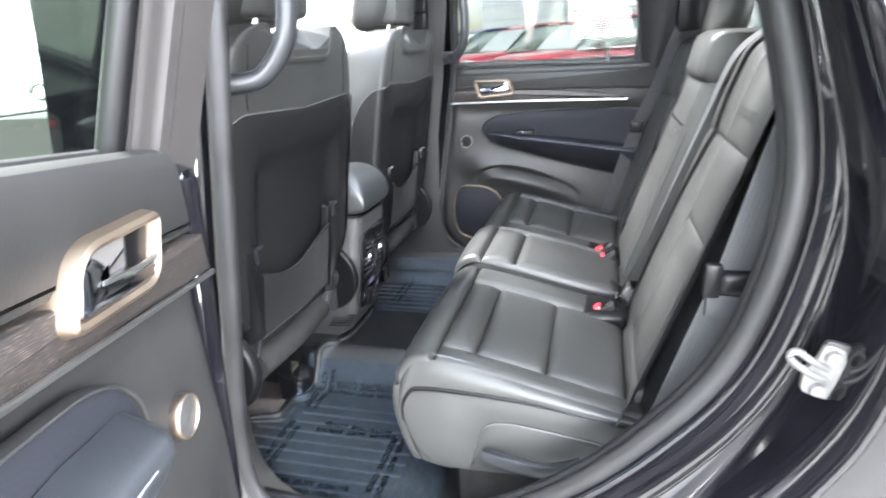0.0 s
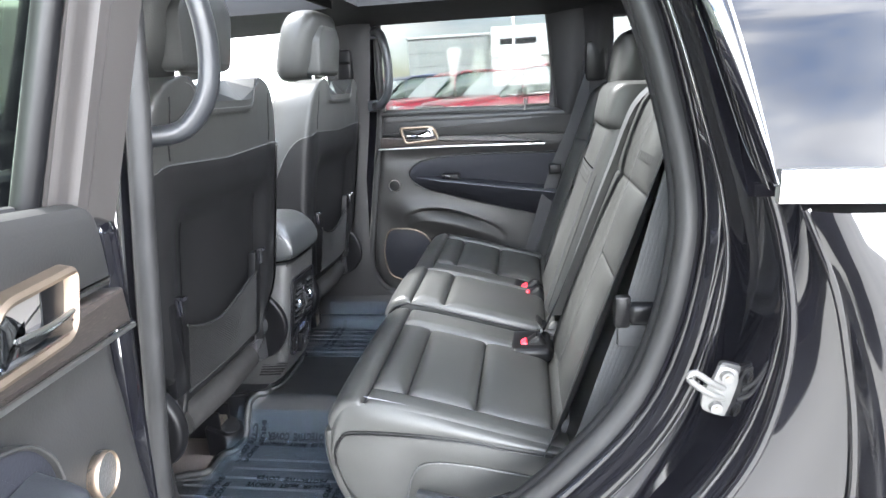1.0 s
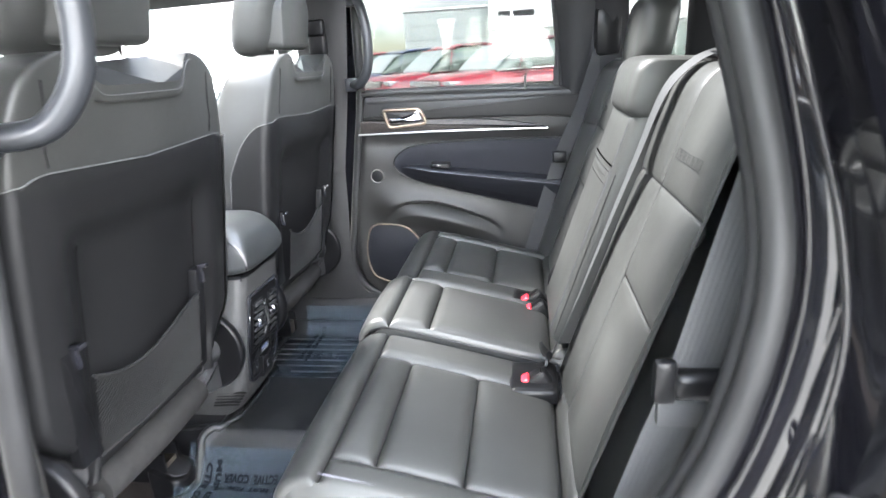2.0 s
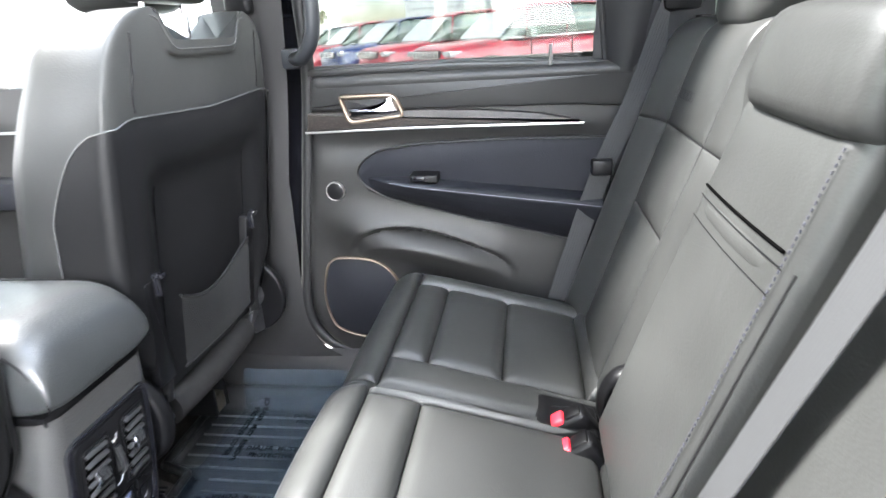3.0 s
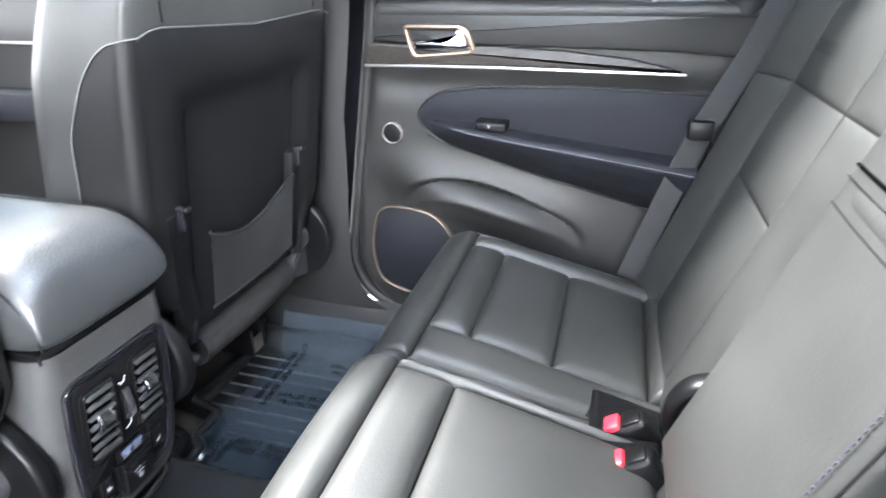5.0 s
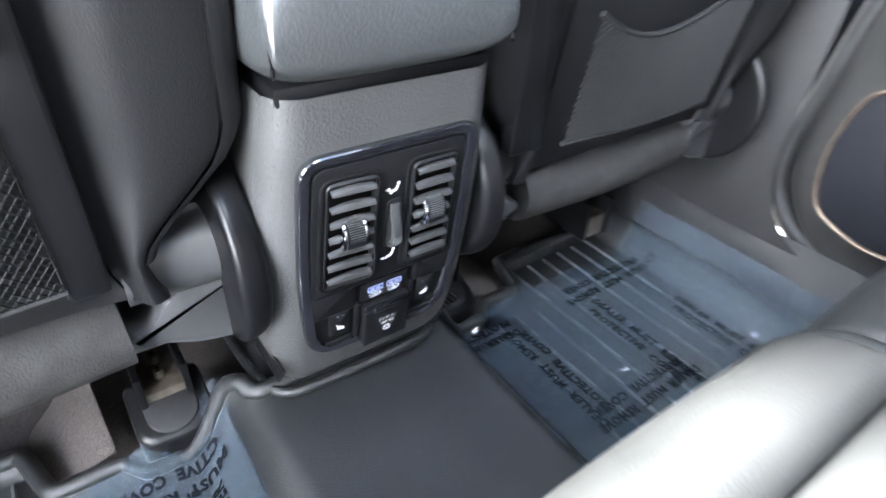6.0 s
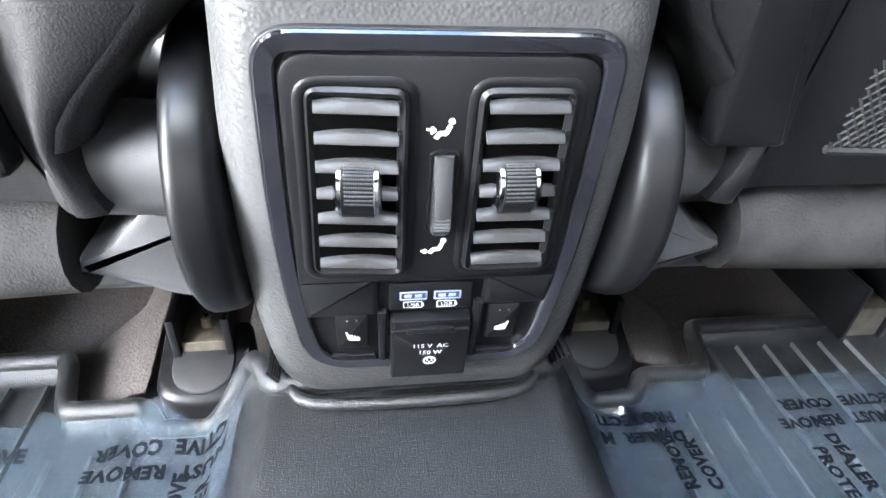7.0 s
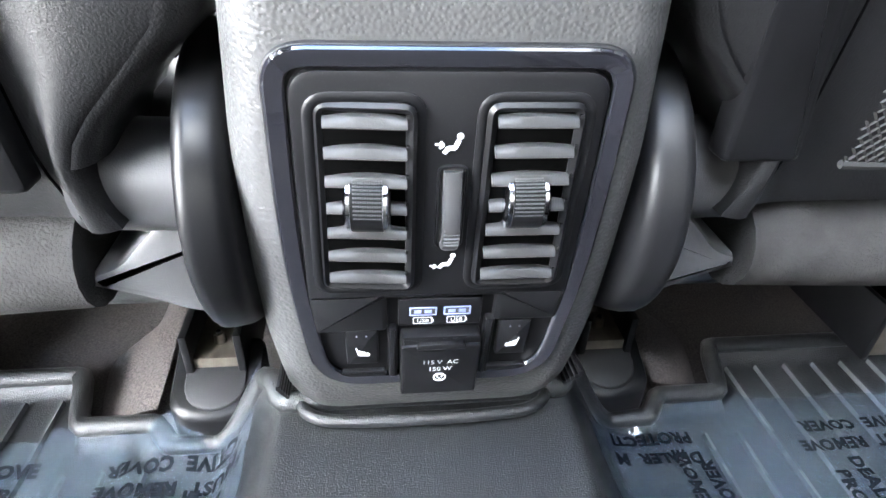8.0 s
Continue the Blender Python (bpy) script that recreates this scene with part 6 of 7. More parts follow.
lettering("socket_words", "115 V  AC", 0.0056, lambda a, b: pp(FY + a, 0.6700 + b, 0.0138), WHITEINK, fl)
lettering("socket_words", "150 W", 0.0056, lambda a, b: pp(FY + a, 0.6630 + b, 0.0138), WHITEINK, fl)
icon([[(4.2 * math.cos(a) * (1 if abs(math.cos(a)) < 0.8 else 0.93), 3.5 * math.sin(a)) for a in [2 * math.pi * i / 20 for i in range(21)]], [(-1.5, -0.2), (-1.5, 1.7)], [(1.5, -0.2), (1.5, 1.7)], [(-0.6, -1.7), (0.6, -1.7)]], FY, 0.6545, 0.00042, "socket_mark", WHITEINK, fl, 0.0136)
# heated-seat switches in their niches
for s in (-1, 1):
    y = s * 0.0490 + 0.001
    zq = 0.6795 if s < 0 else 0.6835
    sw = bpart("switch", plate(rounded([(y - 0.0105, zq - 0.0165), (y + 0.0105, zq - 0.0165), (y + 0.0105, zq + 0.0170), (y - 0.0105, zq + 0.0170)], 0.002, 3), pp, 0.0062, 0.0015), SATIN, con)
    icon([[(-4.2 * s, -4.0), (2.6 * s, -3.6), (4.0 * s, 3.6)], [(-4.2 * s, -3.0), (-3.0 * s, -1.0)], [(-2.2 * s, -3.0), (-1.0 * s, 0.0)], [(-0.2 * s, -3.0), (0.9 * s, 0.8)], [(1.4 * s, -2.4), (2.3 * s, 1.2)]], y, zq - 0.0030, 0.00048, "seat_mark", WHITEINK, sw, 0.0063)
    icon([[(-3.6, 0), (-2.6, 0)], [(2.4, 0), (3.4, 0)]], y, zq + 0.0120, 0.0006, "indicator", STITCH, sw, 0.0063)

# ---------------------------------------------------------------- floor mat and protective film


def mat_z(x, y):
    """Height of the one-piece rubber mat: two wells with the tunnel between."""
    t = max(0.0, min(1.0, (0.205 - abs(y)) / 0.085))
    hump = 0.115 * t * t * (3 - 2 * t)
    edge = max(0.0, min(1.0, (abs(y) - 0.60) / 0.05))
    rise = 0.045 * edge * edge * (3 - 2 * edge)
    return 0.432 + hump + rise


def mat_front(y):
    """Front edge of the mat, notched round the seat rails."""
    def ease(a, b):
        t = min(1.0, max(0.0, (abs(y) - a) / (b - a)))
        return t * t * (3 - 2 * t)
    return -0.10 - 0.045 * ease(0.118, 0.150) - 0.030 * ease(0.245, 0.275) - 0.075 * ease(0.343, 0.374)


mat = thing("floor_mat", "black ribbed rubber floor mat with raised edges", "floor mat", at=(0, 0, 0.43))
xs = steps(50)
ys = sorted(set(steps(220, -0.66, 0.66) + [0.352, -0.352, 0.33, -0.33, 0.262, -0.262, 0.25, -0.25, 0.205, -0.205, 0.135, -0.135, 0.12, -0.12]))


def mat_fn(u, v):
    y = v
    x0 = mat_front(y)
    x = x0 + (0.42 - x0) * u
    lip = math.exp(-((x - x0 - 0.008) / 0.010) ** 2) * 0.020 * (abs(y) > 0.13)
    return (x, y, mat_z(x, y) + lip)


bpart("mat_sheet", grid(mat_fn, [0, 0.008, 0.016, 0.025, 0.035, 0.05, 0.07, 0.1] + steps(20, 0.15, 1.0), ys), MATRUB, mat)
bpart("mat_rim", tube([(mat_front(y) + 0.006, y, mat_z(0, y) + (0.015 if abs(y) > 0.13 else 0.004)) for y in ys], 0.0105, n=10), MATRUB, mat)
lip = [(-0.30, -0.118, 0.535), (-0.16, -0.116, 0.545), (-0.085, -0.108, 0.556), (-0.060, -0.090, 0.559), (-0.054, -0.05, 0.560), (-0.053, 0.0, 0.560), (-0.054, 0.05, 0.560), (-0.060, 0.090, 0.559), (-0.085, 0.108, 0.556), (-0.16, 0.116, 0.545), (-0.30, 0.118, 0.535)]
bpart("console_lip", tube([(p.x - 0.010, p.y, p.z - 0.004) for p in smooth(lip, 6)], 0.0055, n=10), MATRUB, mat)
for s in (1, -1):
    for i in range(9):
        y = s * (0.27 + 0.038 * i)
        if abs(y) > 0.585:
            continue
        # pale ribs: the glints along their tops are painted in
        bpart("rib", sweep([(-0.215 if abs(y) > 0.37 else -0.12, y, 0.4345), (0.02, y, 0.4345), (0.22, y, 0.4345)], [(-0.0030, 0.0), (-0.0014, 0.005), (0.0014, 0.005), (0.0030, 0.0)]), RIBGLINT, mat)

WORDS = ("DEALER  MUST  REMOVE", "PROTECTIVE  COVER")


def film_sheet(s, seed, label, rows):
    """A clear film laid over one well of the mat, printed and creased."""
    f = thing("protective_film", label, "plastic film", at=(0, s * 0.4, 0.43), group="protective films")
    y0, y1 = (0.155, 0.64)
    if s > 0:
        creases = [((-0.185, 0.180), (-0.126, 0.234), 0.010), ((-0.165, 0.224), (-0.126, 0.236), 0.010), ((-0.17, 0.602), (0.12, 0.606), 0.008), ((-0.150, 0.345), (-0.155, 0.575), 0.004),
                   ((0.02, 0.33), (0.13, 0.45), 0.005), ((-0.06, 0.40), (-0.03, 0.56), 0.004)]
    else:
        creases = [((-0.155, 0.415), (-0.100, 0.400), 0.008), ((-0.158, 0.300), (-0.090, 0.268), 0.010), ((-0.150, 0.345), (-0.060, 0.350), 0.006), ((0.00, 0.24), (0.16, 0.33), 0.006),
                   ((0.05, 0.46), (0.17, 0.40), 0.006), ((0.02, 0.52), (0.22, 0.56), 0.005), ((0.10, 0.22), (0.20, 0.26), 0.005)]

    def h(x, y):
        a = abs(y)
        fold = 0.010 * max(0.0, noise.noise(Vector((x * 9 + seed, y * 9, seed)))) + 0.004 * noise.noise(Vector((x * 30, y * 22 + seed, 1)))
        tip = 0.030 * max(0.0, 1 - (abs(x + 0.19) + abs(a - 0.19)) / 0.09)
        side = (0.060 if s > 0 else 0.022) * max(0.0, (a - 0.60) / 0.04) ** 1.3
        ridge = 0.0
        for (ax, ay), (bx, by), tall in creases:
            ux, uy = bx - ax, by - ay
            k = min(1.0, max(0.0, ((x - ax) * ux + (a - ay) * uy) / (ux * ux + uy * uy)))
            dist = math.hypot(x - ax - k * ux, a - ay - k * uy)
            ridge += tall * math.exp(-(dist / 0.0055) ** 2) * math.sin(math.pi * (0.12 + 0.8 * k))
        if s < 0:
            # the front edge rides up over the raised rim of the mat
            k = max(0.0, 1 - abs(a - 0.242) / 0.034) ** 0.5
            ridge += 0.034 * k * min(1.0, max(0.0, (-0.100 - x) / 0.062))
        return mat_z(x, y) + (0.0075 if s > 0 else 0.0125) + fold + tip + side + ridge

    def fn(u, v):
        y = s * (y0 + (y1 - y0) * v)
        front = (-0.180 if s > 0 else -0.170) + 0.02 * noise.noise(Vector((v * 4, seed, 0))) + 0.02 * (v > 0.45)
        x = front + (0.33 - front) * u
        return (x, y, h(x, y))
    bpart("film", grid(fn, steps(120), steps(112)), FILM, f)
    # printed words, running in both directions round the sheet
    def lay(x0, y0w, turn, text, size):
        c, sn = math.cos(radians(turn)), math.sin(radians(turn))
        lettering("print", text, size, lambda a, b: (x0 + a * c - b * sn, y0w + a * sn + b * c, h(x0 + a * c - b * sn, y0w + a * sn + b * c) + 0.0030), FILMINK, f, gap=1.06, bold=0.0009)
    for x0, yw, turn, first, second in rows:
        c, sn = math.cos(radians(turn)), math.sin(radians(turn))
        lay(x0, yw, turn, first, 0.0185)
        lay(x0 + 0.024 * sn, yw - 0.024 * c, turn, second, 0.0185)
    return f


film_sheet(1, 3.1, "creased clear plastic film with printed words over the mat",
           [(-0.090, 0.242, -90, "DEALER  M", "PROTECTI"), (-0.094, 0.508, -90, *WORDS), (0.030, 0.446, 0, *WORDS), (0.008, 0.266, 180, *WORDS),
            (0.115, 0.36, -90, *WORDS), (0.20, 0.50, -90, *WORDS), (0.10, 0.575, 0, *WORDS)])
film_sheet(-1, 7.7, "creased clear plastic film with printed words by the doorway",
           [(-0.089, -0.236, -90, "MUST  REMOVE", "CTIVE  COVER"), (0.02, -0.215, 180, *WORDS), (0.064, -0.385, 180, *WORDS), (-0.118, -0.47, 90, *WORDS),
            (0.195, -0.48, -90, *WORDS), (0.02, -0.572, 0, *WORDS)])
tagged(part("sill_plate", box(0.06, 0.55, -0.75, -0.668, 0.41, 0.50, 0.025, 4), PLASTIC), "black plastic sill plate", "sill plate", kind="structure")
tagged(part("sill_plate", box(-0.9, 0.06, -0.75, -0.668, 0.41, 0.50, 0.025, 4), PLASTIC), "black plastic sill plate", "sill plate", kind="structure")

# ---------------------------------------------------------------- rear doors


def rear_door(sg, label, name):
    """Inner side of a rear door. Local x runs back along the door, d grows into the cabin."""
    dr = thing(name, label, "door", kind="structure")

    def q(a, b, d):
        return (a, sg * d, b)

    # main trim sheet with its swells
    front = Curve([(1.285, 0.110), (1.20, 0.088), (1.05, 0.066), (0.85, 0.032), (0.72, 0.020), (0.64, 0.030), (0.58, 0.07), (0.545, 0.13)])

    def fx(z):
        return float(np.interp(z, front.q[::-1, 0], front.q[::-1, 1]))

    def swell(x, z):
        px, pz = (x - 0.33) / 0.20, (z - 0.865 + 0.22 * (x - 0.33)) / 0.055
        return 0.040 * math.exp(-(px ** 4) - pz ** 2 * 1.1)

    mouth = Curve([(0.160, 0.868), (0.20, 0.905), (0.28, 0.918), (0.40, 0.895), (0.52, 0.845), (0.565, 0.805)])

    def hollow(x, z):
        """The map pocket's mouth: a crescent that drops sharply at its upper edge."""
        if not 0.16 < x < 0.565:
            return 0.0
        t = (float(np.interp(x, mouth.q[:, 0], mouth.q[:, 1])) - z) / 0.055
        if t <= 0 or t >= 1:
            return 0.0
        return 0.040 * min(1.0, t / 0.30) ** 2 * (1 - t) ** 1.0 * 1.3 * math.sin(math.pi * (x - 0.16) / 0.405) ** 0.6

    def trim(u, v):
        z = 0.545 + (1.282 - 0.545) * v
        x = fx(z) + (0.86 - fx(z)) * u
        d = swell(x, z) - hollow(x, z)
        d += 0.016 * math.exp(-((z - 1.255) / 0.022) ** 2)
        d -= 0.012 * math.exp(-((z - 1.105) / 0.03) ** 2) * min(1, u * 8)
        e = min(1.0, u / 0.03)
        d -= 0.02 * (1 - e) ** 2
        top = max(0.0, (v - 0.975) / 0.025)
        d -= 0.03 * top * top
        return q(x, z, d)
    part("trim_panel", grid(trim, [0, 0.01, 0.02, 0.035] + steps(90, 0.05, 1.0), steps(170)), DOORSKIN, dr)
    up = rounded([(0.098, 1.195), (0.70, 1.185), (0.80, 1.178), (0.835, 1.19), (0.835, 1.262), (0.112, 1.272)], 0.012, 4)
    if sg > 0:
        up = rounded([(0.104, 1.195), (0.70, 1.185), (0.80, 1.178), (0.835, 1.19), (0.835, 1.272), (0.45, 1.284), (0.118, 1.284)], [0.012, 0.012, 0.012, 0.012, 0.02, 0.02, 0.035], 6)
    part("upper_pad", plate(up, q, 0.019 if sg > 0 else 0.014, 0.014 if sg > 0 else 0.010), DOORSKIN, dr, "padded upper door panel")
    # wood strip tapering to the rear, with the bright line below
    wood = rounded([(0.086, 1.1515), (0.40, 1.1540), (0.715, 1.1500), (0.690, 1.158), (0.62, 1.172), (0.50, 1.184), (0.35, 1.190), (0.094, 1.192)], 0.003, 3)
    part("wood_strip", plate(wood, q, 0.020, 0.004), WOOD, dr, "dark open-pore wood strip")
    part("bright_line", sweep(smooth([q(0.084, 1.1475, 0.020), q(0.345, 1.1500, 0.021), (0.56, sg * 0.021, 1.1485), q(0.722, 1.1465, 0.018)], 10), bar(0.0048, 0.0052), up=(0, 0, 1)), BRIGHT, dr)
    # armrest insert
    if sg > 0:
        ins = rounded([(0.232, 1.050), (0.238, 1.078), (0.262, 1.106), (0.306, 1.120), (0.40, 1.119), (0.79, 1.114), (0.79, 0.850), (0.678, 0.874), (0.43, 0.935), (0.275, 0.995), (0.240, 1.025)], 0.02, 5)
    else:
        ins = rounded([(0.188, 1.045), (0.205, 1.075), (0.245, 1.100), (0.345, 1.114), (0.525, 1.119), (0.79, 1.114), (0.79, 0.850), (0.678, 0.874), (0.43, 0.935), (0.255, 0.984), (0.205, 1.015)], 0.02, 5)
    part("armrest_recess", plate(ins, q, 0.010, 0.008), DOORPAD, dr, "dark navy padded insert")
    part("insert_rim", frame_bar(ins, q, 0.005, 0.014), DOORSKIN, dr)

    def arm(u, v):
        x = (0.215 if sg < 0 else 0.262) + 0.55 * u
        top = 1.036 - 0.10 * max(0, u - 0.15) * 0.62 + (0.045 if sg > 0 else 0.0)
        bot = float(np.interp(x, [0.2, 0.255, 0.43, 0.678, 0.80], [1.005, 0.990, 0.942, 0.882, 0.850]))
        e = math.sin(math.pi * min(1.0, u / (0.24 if sg < 0 else 0.07)) / 2)
        # front face rising to a soft edge, then the shelf on top
        z = bot + (top - bot) * float(np.interp(v, [0, 0.35, 0.6, 0.75, 0.85, 1.0], [0, 0.5, 0.82, 0.96, 1.0, 1.02]))
        d = float(np.interp(v, [0, 0.2, 0.45, 0.62, 0.72, 0.80, 0.88, 1.0], [0.004, 0.030, 0.052, 0.062, 0.060, 0.052, 0.035, 0.006]))
        return q(x, z, 0.006 + d * e)
    part("armrest", grid(arm, steps(60), steps(26)), DOORPAD if sg < 0 else GRIP, dr, "padded dark armrest")
    part("armrest_seam", tube([q(*[c for c in (lambda p: (p[0], p[2], sg * p[1] + 0.0012))(arm(u, 0.66))]) for u in steps(24, 0.12, 1.0)], 0.0010, n=5), STITCH, dr)
    if sg > 0:
        def shelf(a, b, d):
            return (a, b, 1.083 - 0.11 * (a - 0.24) - 0.30 * (b - 0.014) + d)
        sw = part("window_switch", plate(rounded([(0.326, 0.020), (0.41, 0.020), (0.41, 0.056), (0.326, 0.056)], 0.009, 4), shelf, 0.006, 0.004), RINGMETAL, dr, "grey window switch housing")
        part("switch_key", plate(rounded([(0.340, 0.028), (0.385, 0.028), (0.385, 0.046), (0.340, 0.046)], 0.003, 3), shelf, 0.009, 0.002), SATIN, sw)
    else:
        sw = part("window_switch", plate(rounded([(0.330, 1.030), (0.395, 1.028), (0.395, 1.046), (0.330, 1.048)], 0.003, 3), q, 0.056, 0.004), SATIN, dr)
        part("switch_key", plate(rounded([(0.338, 1.036), (0.366, 1.035), (0.366, 1.044), (0.338, 1.045)], 0.002, 2), q, 0.061, 0.002, 0.045), GLOSS, sw)
    # handle
    hb = rounded([(0.188, 1.160), (0.330, 1.172), (0.305, 1.231), (0.166, 1.231)], [0.020, 0.024, 0.022, 0.020], 6)
    if sg > 0:
        hb = rounded([(0.208, 1.170), (0.339, 1.165), (0.312, 1.229), (0.190, 1.238)], [0.024, 0.024, 0.028, 0.020], 8)
    h = part("handle_bezel", frame_bar(hb, q, 0.0125, 0.032 if sg > 0 else 0.024), COPPER, dr, "champagne metal handle surround")
    part("handle_cup", plate(inset(hb, 0.010), q, 0.015 if sg < 0 else 0.0208, 0.001), RINGMETAL if sg > 0 else PILLAR, h)
    if sg > 0:
        part("handle_slot", plate(rounded([(0.206, 1.186), (0.246, 1.184), (0.240, 1.222), (0.200, 1.226)], 0.004, 3), q, 0.0222, 0.001), SATIN, h)
        part("lever_edge", tube(smooth([q(0.214, 1.198, 0.0305), q(0.25, 1.196, 0.0320), q(0.294, 1.197, 0.0320)], 6), 0.0022, n=8), BRIGHT, h)
    lev = rounded([(0.214, 1.177), (0.322, 1.176), (0.312, 1.214), (0.296, 1.220), (0.276, 1.204), (0.292, 1.196), (0.211, 1.198)], [0.005, 0.008, 0.006, 0.006, 0.004, 0.004, 0.005], 4) if sg > 0 else rounded([(0.196, 1.181), (0.311, 1.187), (0.300, 1.221), (0.286, 1.222), (0.268, 1.206), (0.240, 1.201), (0.192, 1.201)], [0.006, 0.008, 0.006, 0.006, 0.012, 0.012, 0.006], 4)
    part("lever", plate(lev, lambda a, b, d: q(a, b, d - 0.10 * max(0.0, 0.235 - a)), 0.0325 if sg > 0 else 0.029, 0.008, 0.014 if sg < 0 else 0.018), DARKCHROME, h, "dark chrome pull lever")
    # tweeter and speaker
    tx, tz = (0.133, 1.002) if sg < 0 else (0.161, 1.018)
    circ = [(tx + 0.0235 * math.cos(a), tz + 0.0235 * math.sin(a)) for a in [2 * math.pi * i / 32 for i in range(32)]]
    tw = part("tweeter", plate(circ, q, 0.008, 0.002), SATIN if sg < 0 else CONSOLE, dr)
    part("tweeter_ring", frame_bar(circ, q, 0.0030, 0.0105), RINGMETAL if sg < 0 else COPPER, tw)
    spk = smooth([(0.080, 0.790), (0.100, 0.822), (0.140, 0.830), (0.215, 0.820), (0.262, 0.780), (0.29, 0.70), (0.26, 0.62), (0.19, 0.600), (0.125, 0.612), (0.084, 0.640), (0.068, 0.715)], 5, True)
    sp = part("speaker", plate([tuple(v) for v in spk], q, 0.006, 0.004), DOORPAD, dr, "dark speaker grille")
    part("speaker_ring", frame_bar([tuple(v) for v in spk], q, 0.0055, 0.012), COPPER, sp, "champagne metal rim")
    # sill of the window, lock pin
    if sg < 0:
        part("window_sill", sweep(smooth([q(0.10, 1.280, -0.012), q(0.45, 1.279, -0.012), q(0.80, 1.266, -0.012)], 8), bar(0.030, 0.016, 0.4)), DOORSKIN, dr)
    if sg < 0:
        part("outer_belt_strip", box(0.115, 0.765, 0.052, 0.062, 1.276, 1.292, 0.003), BRIGHT, dr)
        part("window_gasket", sweep([q(0.10, 1.288, -0.030), q(0.45, 1.287, -0.030), q(0.80, 1.272, -0.030)], bar(0.012, 0.012, 0.4)), PILLAR, dr)
    bm = sweep([q(0.650, 1.262, 0.002), q(0.650, 1.314, 0.002)], ring(0.0042, 10), up=(0, 1, 0))
    part("lock_pin", bm, ZINC, dr, "lock pin")
    part("rear_cheek", strip([q(0.742, 1.66, -0.03), q(0.745, 1.45, -0.02), q(0.742, 1.275, -0.008)], [q(0.86, 1.66, -0.03), q(0.86, 1.45, -0.02), q(0.86, 1.262, -0.008)], 4, 2), PLASTIC, dr)
    part("outer_skin", grid(lambda u, v: q(u, v, -0.16 - 0.03 * math.sin((v - 0.4) * 3.2)), steps(6, 0.03, 1.0), steps(8, 0.42, 1.27)), PAINT, dr)
    part("door_core", plate(rounded([(0.06, 0.56), (0.86, 0.56), (0.86, 1.262), (0.11, 1.270), (0.03, 0.72)], 0.02, 3), q, -0.022, 0.002, -0.155), SATIN, dr)
    return dr


right = rear_door(-1, "closed passenger-side rear door with dark trim and metal handle", "door_passenger")
right.location = (0, 0.72, 0)
left = rear_door(1, "open driver-side rear door with dark trim and metal handle", "door_driver")
# the open door swings out on slightly raked hinges
left.matrix_basis = Matrix.Translation((0.2099, -0.9951, 1.0904)) @ Euler((radians(-0.6), radians(-5.6), radians(-76.1))).to_matrix().to_4x4() @ Matrix.Translation((-0.06, 0, -1.1))
# window frame and glass of the open door
LEAN = 0.27


def frame_trim(u, v):
    """Ribbed inner trim of the window frame, leaning inwards as it rises."""
    z = 1.235 + 0.465 * v
    x = 0.168 - 0.195 * u + 0.01 * v
    d = 0.007 * math.exp(-((u - 0.29) / 0.028) ** 2) + 0.006 / (1 + math.exp((u - 0.32) / 0.016)) - 0.010 / (1 + math.exp((0.56 - u) / 0.010)) - 0.004 * math.exp(-((u - 0.10) / 0.02) ** 2)
    return (x, -0.02 + LEAN * (z - 1.26) + d, z)


part("window_frame", grid(frame_trim, steps(60), steps(12)), FRAMETRIM, left, "grey ribbed window frame trim")
part("frame_seal", sweep([(0.180, -0.02 + LEAN * (z - 1.26), z) for z in steps(6, 1.25, 1.70)], ring(0.012, 10), up=(0, 1, 0)), SATIN, left)
part("glass_seal", sweep([(0.17, -0.02, 1.280), (0.50, -0.02, 1.280), (0.88, -0.02, 1.266)], bar(0.012, 0.014, 0.4)), RUBBER, left)
pane = part("pane", strip([(0.18, -0.03 + LEAN * (z - 1.26), z) for z in (1.25, 1.45, 1.70)], [(0.90, -0.03 + LEAN * (z - 1.26), z) for z in (1.25, 1.45, 1.70)], 4, 4), GREEN, left, "green tinted door glass")
pane.visible_shadow = False
part("frame_top", sweep([(0.02, 0.10, 1.70), (0.90, 0.10, 1.70)], bar(0.07, 0.06, 0.25), up=(0, 0, 1)), PLASTIC, left)
# beyond the hinge
part("hinge_edge", box(0.0, 0.05, -0.15, -0.01, 0.50, 1.26, 0.02), PAINT, left)

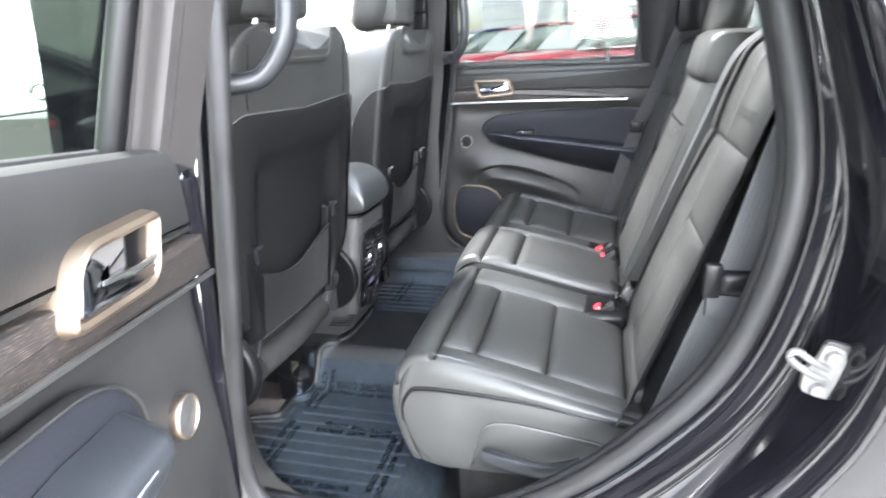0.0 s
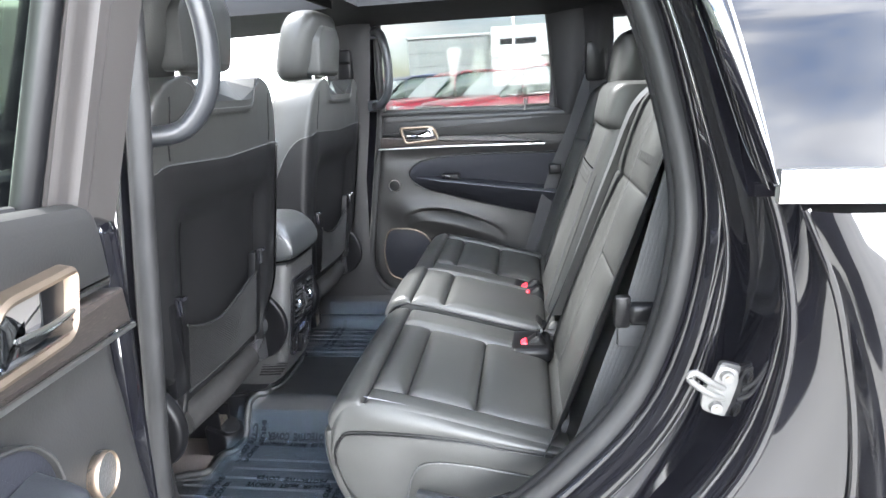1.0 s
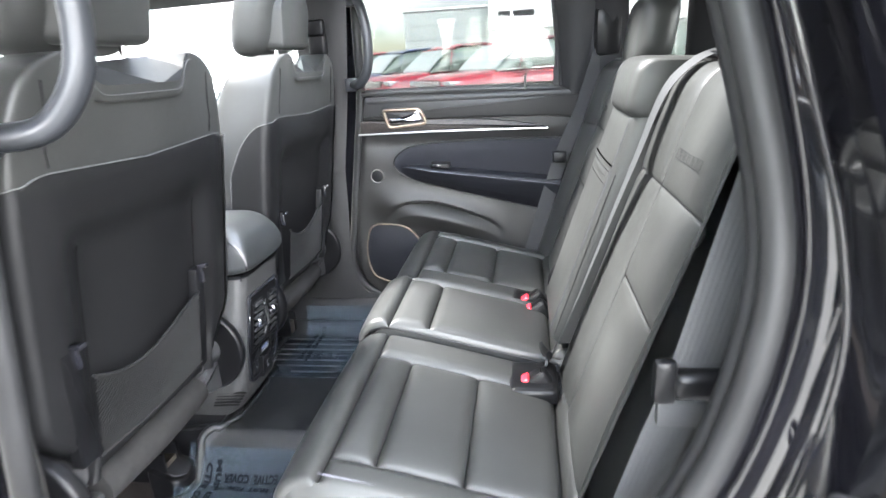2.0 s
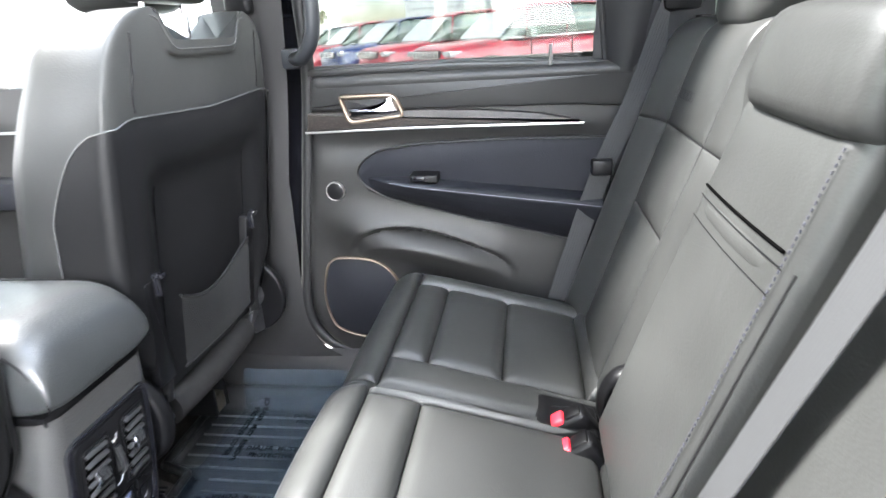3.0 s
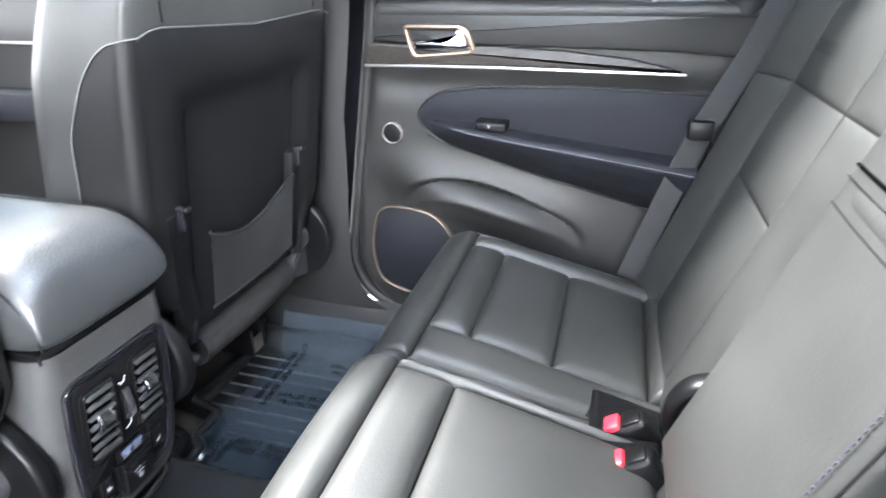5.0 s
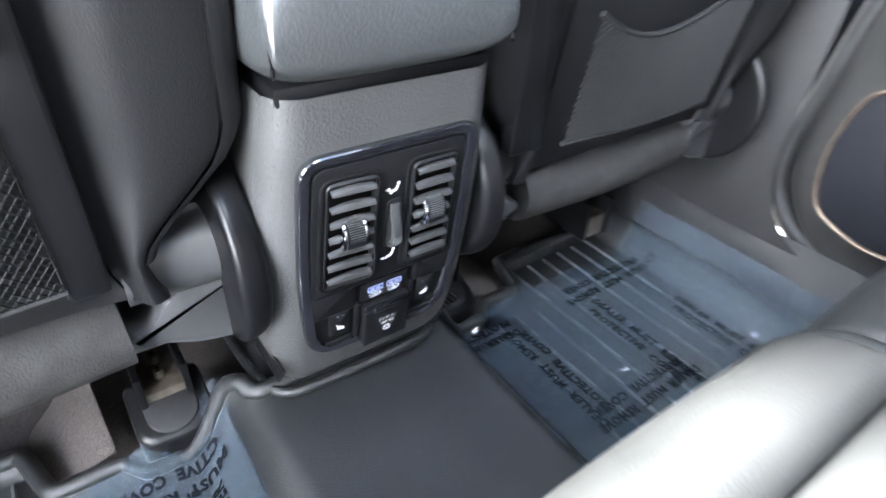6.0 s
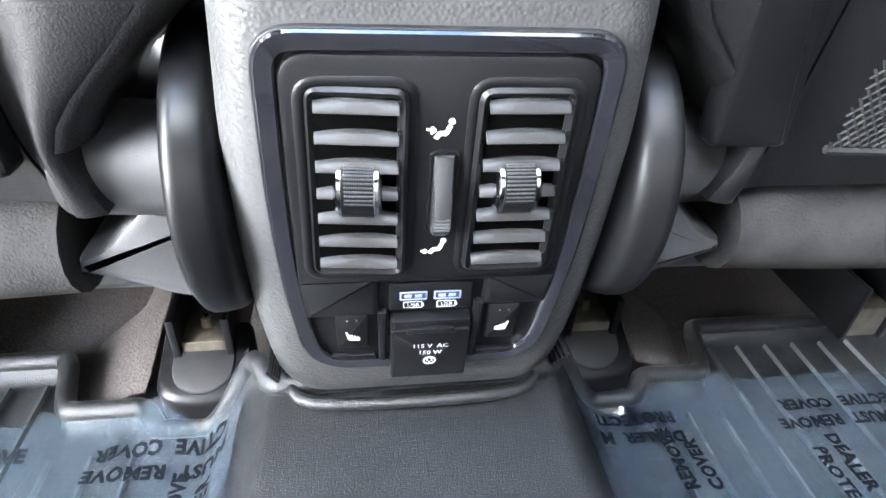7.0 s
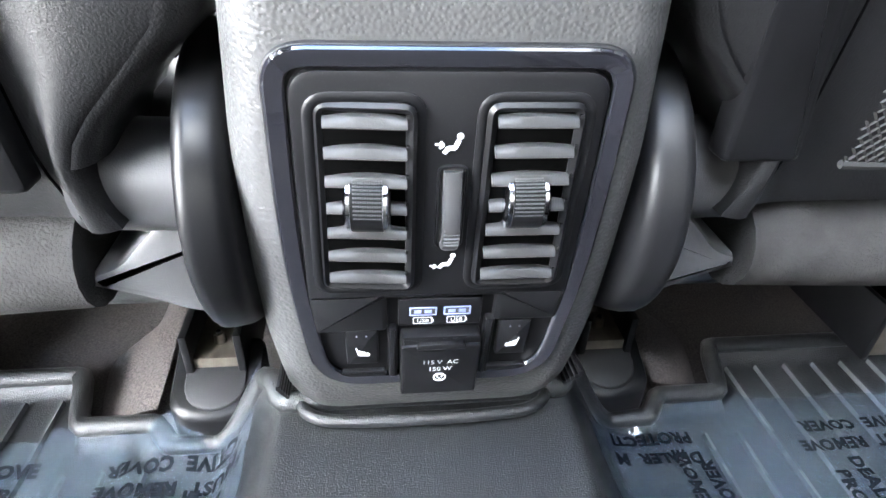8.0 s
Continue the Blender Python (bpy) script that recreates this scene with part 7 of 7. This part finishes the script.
# striker on the jamb
stk = thing("door_striker", "bright zinc door striker bolted to the black jamb", "door striker", at=(0.889, -0.848, 0.986))
part("plate", plate(rounded([(-0.026, -0.030), (0.010, -0.042), (0.026, -0.010), (0.022, 0.036), (-0.004, 0.044), (-0.012, 0.018), (-0.026, 0.004)], 0.009, 4), lambda a, b, d: (a, -d, b), 0.008, 0.002), ZINC, stk)
part("loop", tube(smooth([(0.004, -0.006, 0.006), (-0.020, -0.016, 0.022), (-0.041, -0.022, 0.038), (-0.050, -0.024, 0.034), (-0.044, -0.022, 0.022), (-0.018, -0.016, 0.002), (0.004, -0.006, -0.010)], 5), 0.0050), ZINC, stk)
for a, b in ((0.006, 0.026), (-0.006, -0.024)):
    bm = bmesh.new()
    bmesh.ops.create_cone(bm, cap_ends=True, segments=16, radius1=0.0105, radius2=0.0085, depth=0.008, matrix=pose(a, -0.011, b, 90))
    scr = part("bolt", bm, ZINC, stk)
    bm = bmesh.new()
    bmesh.ops.create_cone(bm, cap_ends=True, segments=6, radius1=0.004, radius2=0.004, depth=0.002, matrix=pose(a, -0.0155, b, 90))
    part("socket", bm, STEEL, scr)
part("peg", sweep([(0.020, -0.004, -0.004), (0.046, -0.010, -0.008)], ring(0.0045, 8), up=(0, 1, 0)), RUBBER, stk)
part("backing", plate(rounded([(-0.020, -0.034), (0.018, -0.044), (0.034, -0.008), (0.030, 0.040), (-0.002, 0.048)], 0.009, 4), lambda a, b, d: (a, 0.004 - d, b), 0.008, 0.002), RUBBER, stk)

stk.scale = (0.84, 0.84, 0.84)
# passenger-side mirror seen through the front window
mr = part("door_mirror", box(-0.97, -0.83, 0.88, 1.16, 1.285, 1.455, 0.05, 4), SILVERP, fdoor, "pale door mirror housing outside the window")
part("mirror_glass", box(-0.83, -0.826, 0.90, 1.14, 1.305, 1.435, 0.0), CHROME, mr)
part("mirror_arm", box(-0.95, -0.86, 0.74, 0.92, 1.262, 1.30, 0.012), SATIN, mr)
# belt anchor on the front passenger's post
ba = thing("belt_anchor", "black front belt height adjuster on the pillar", "belt anchor", at=(-0.01, 0.665, 1.47))
part("cover", box(-0.030, 0.030, -0.02, 0.02, -0.06, 0.05, 0.012, 3), SATIN, ba)
part("loop", box(-0.034, 0.034, -0.035, -0.012, 0.00, 0.05, 0.010, 3), SATIN, ba)
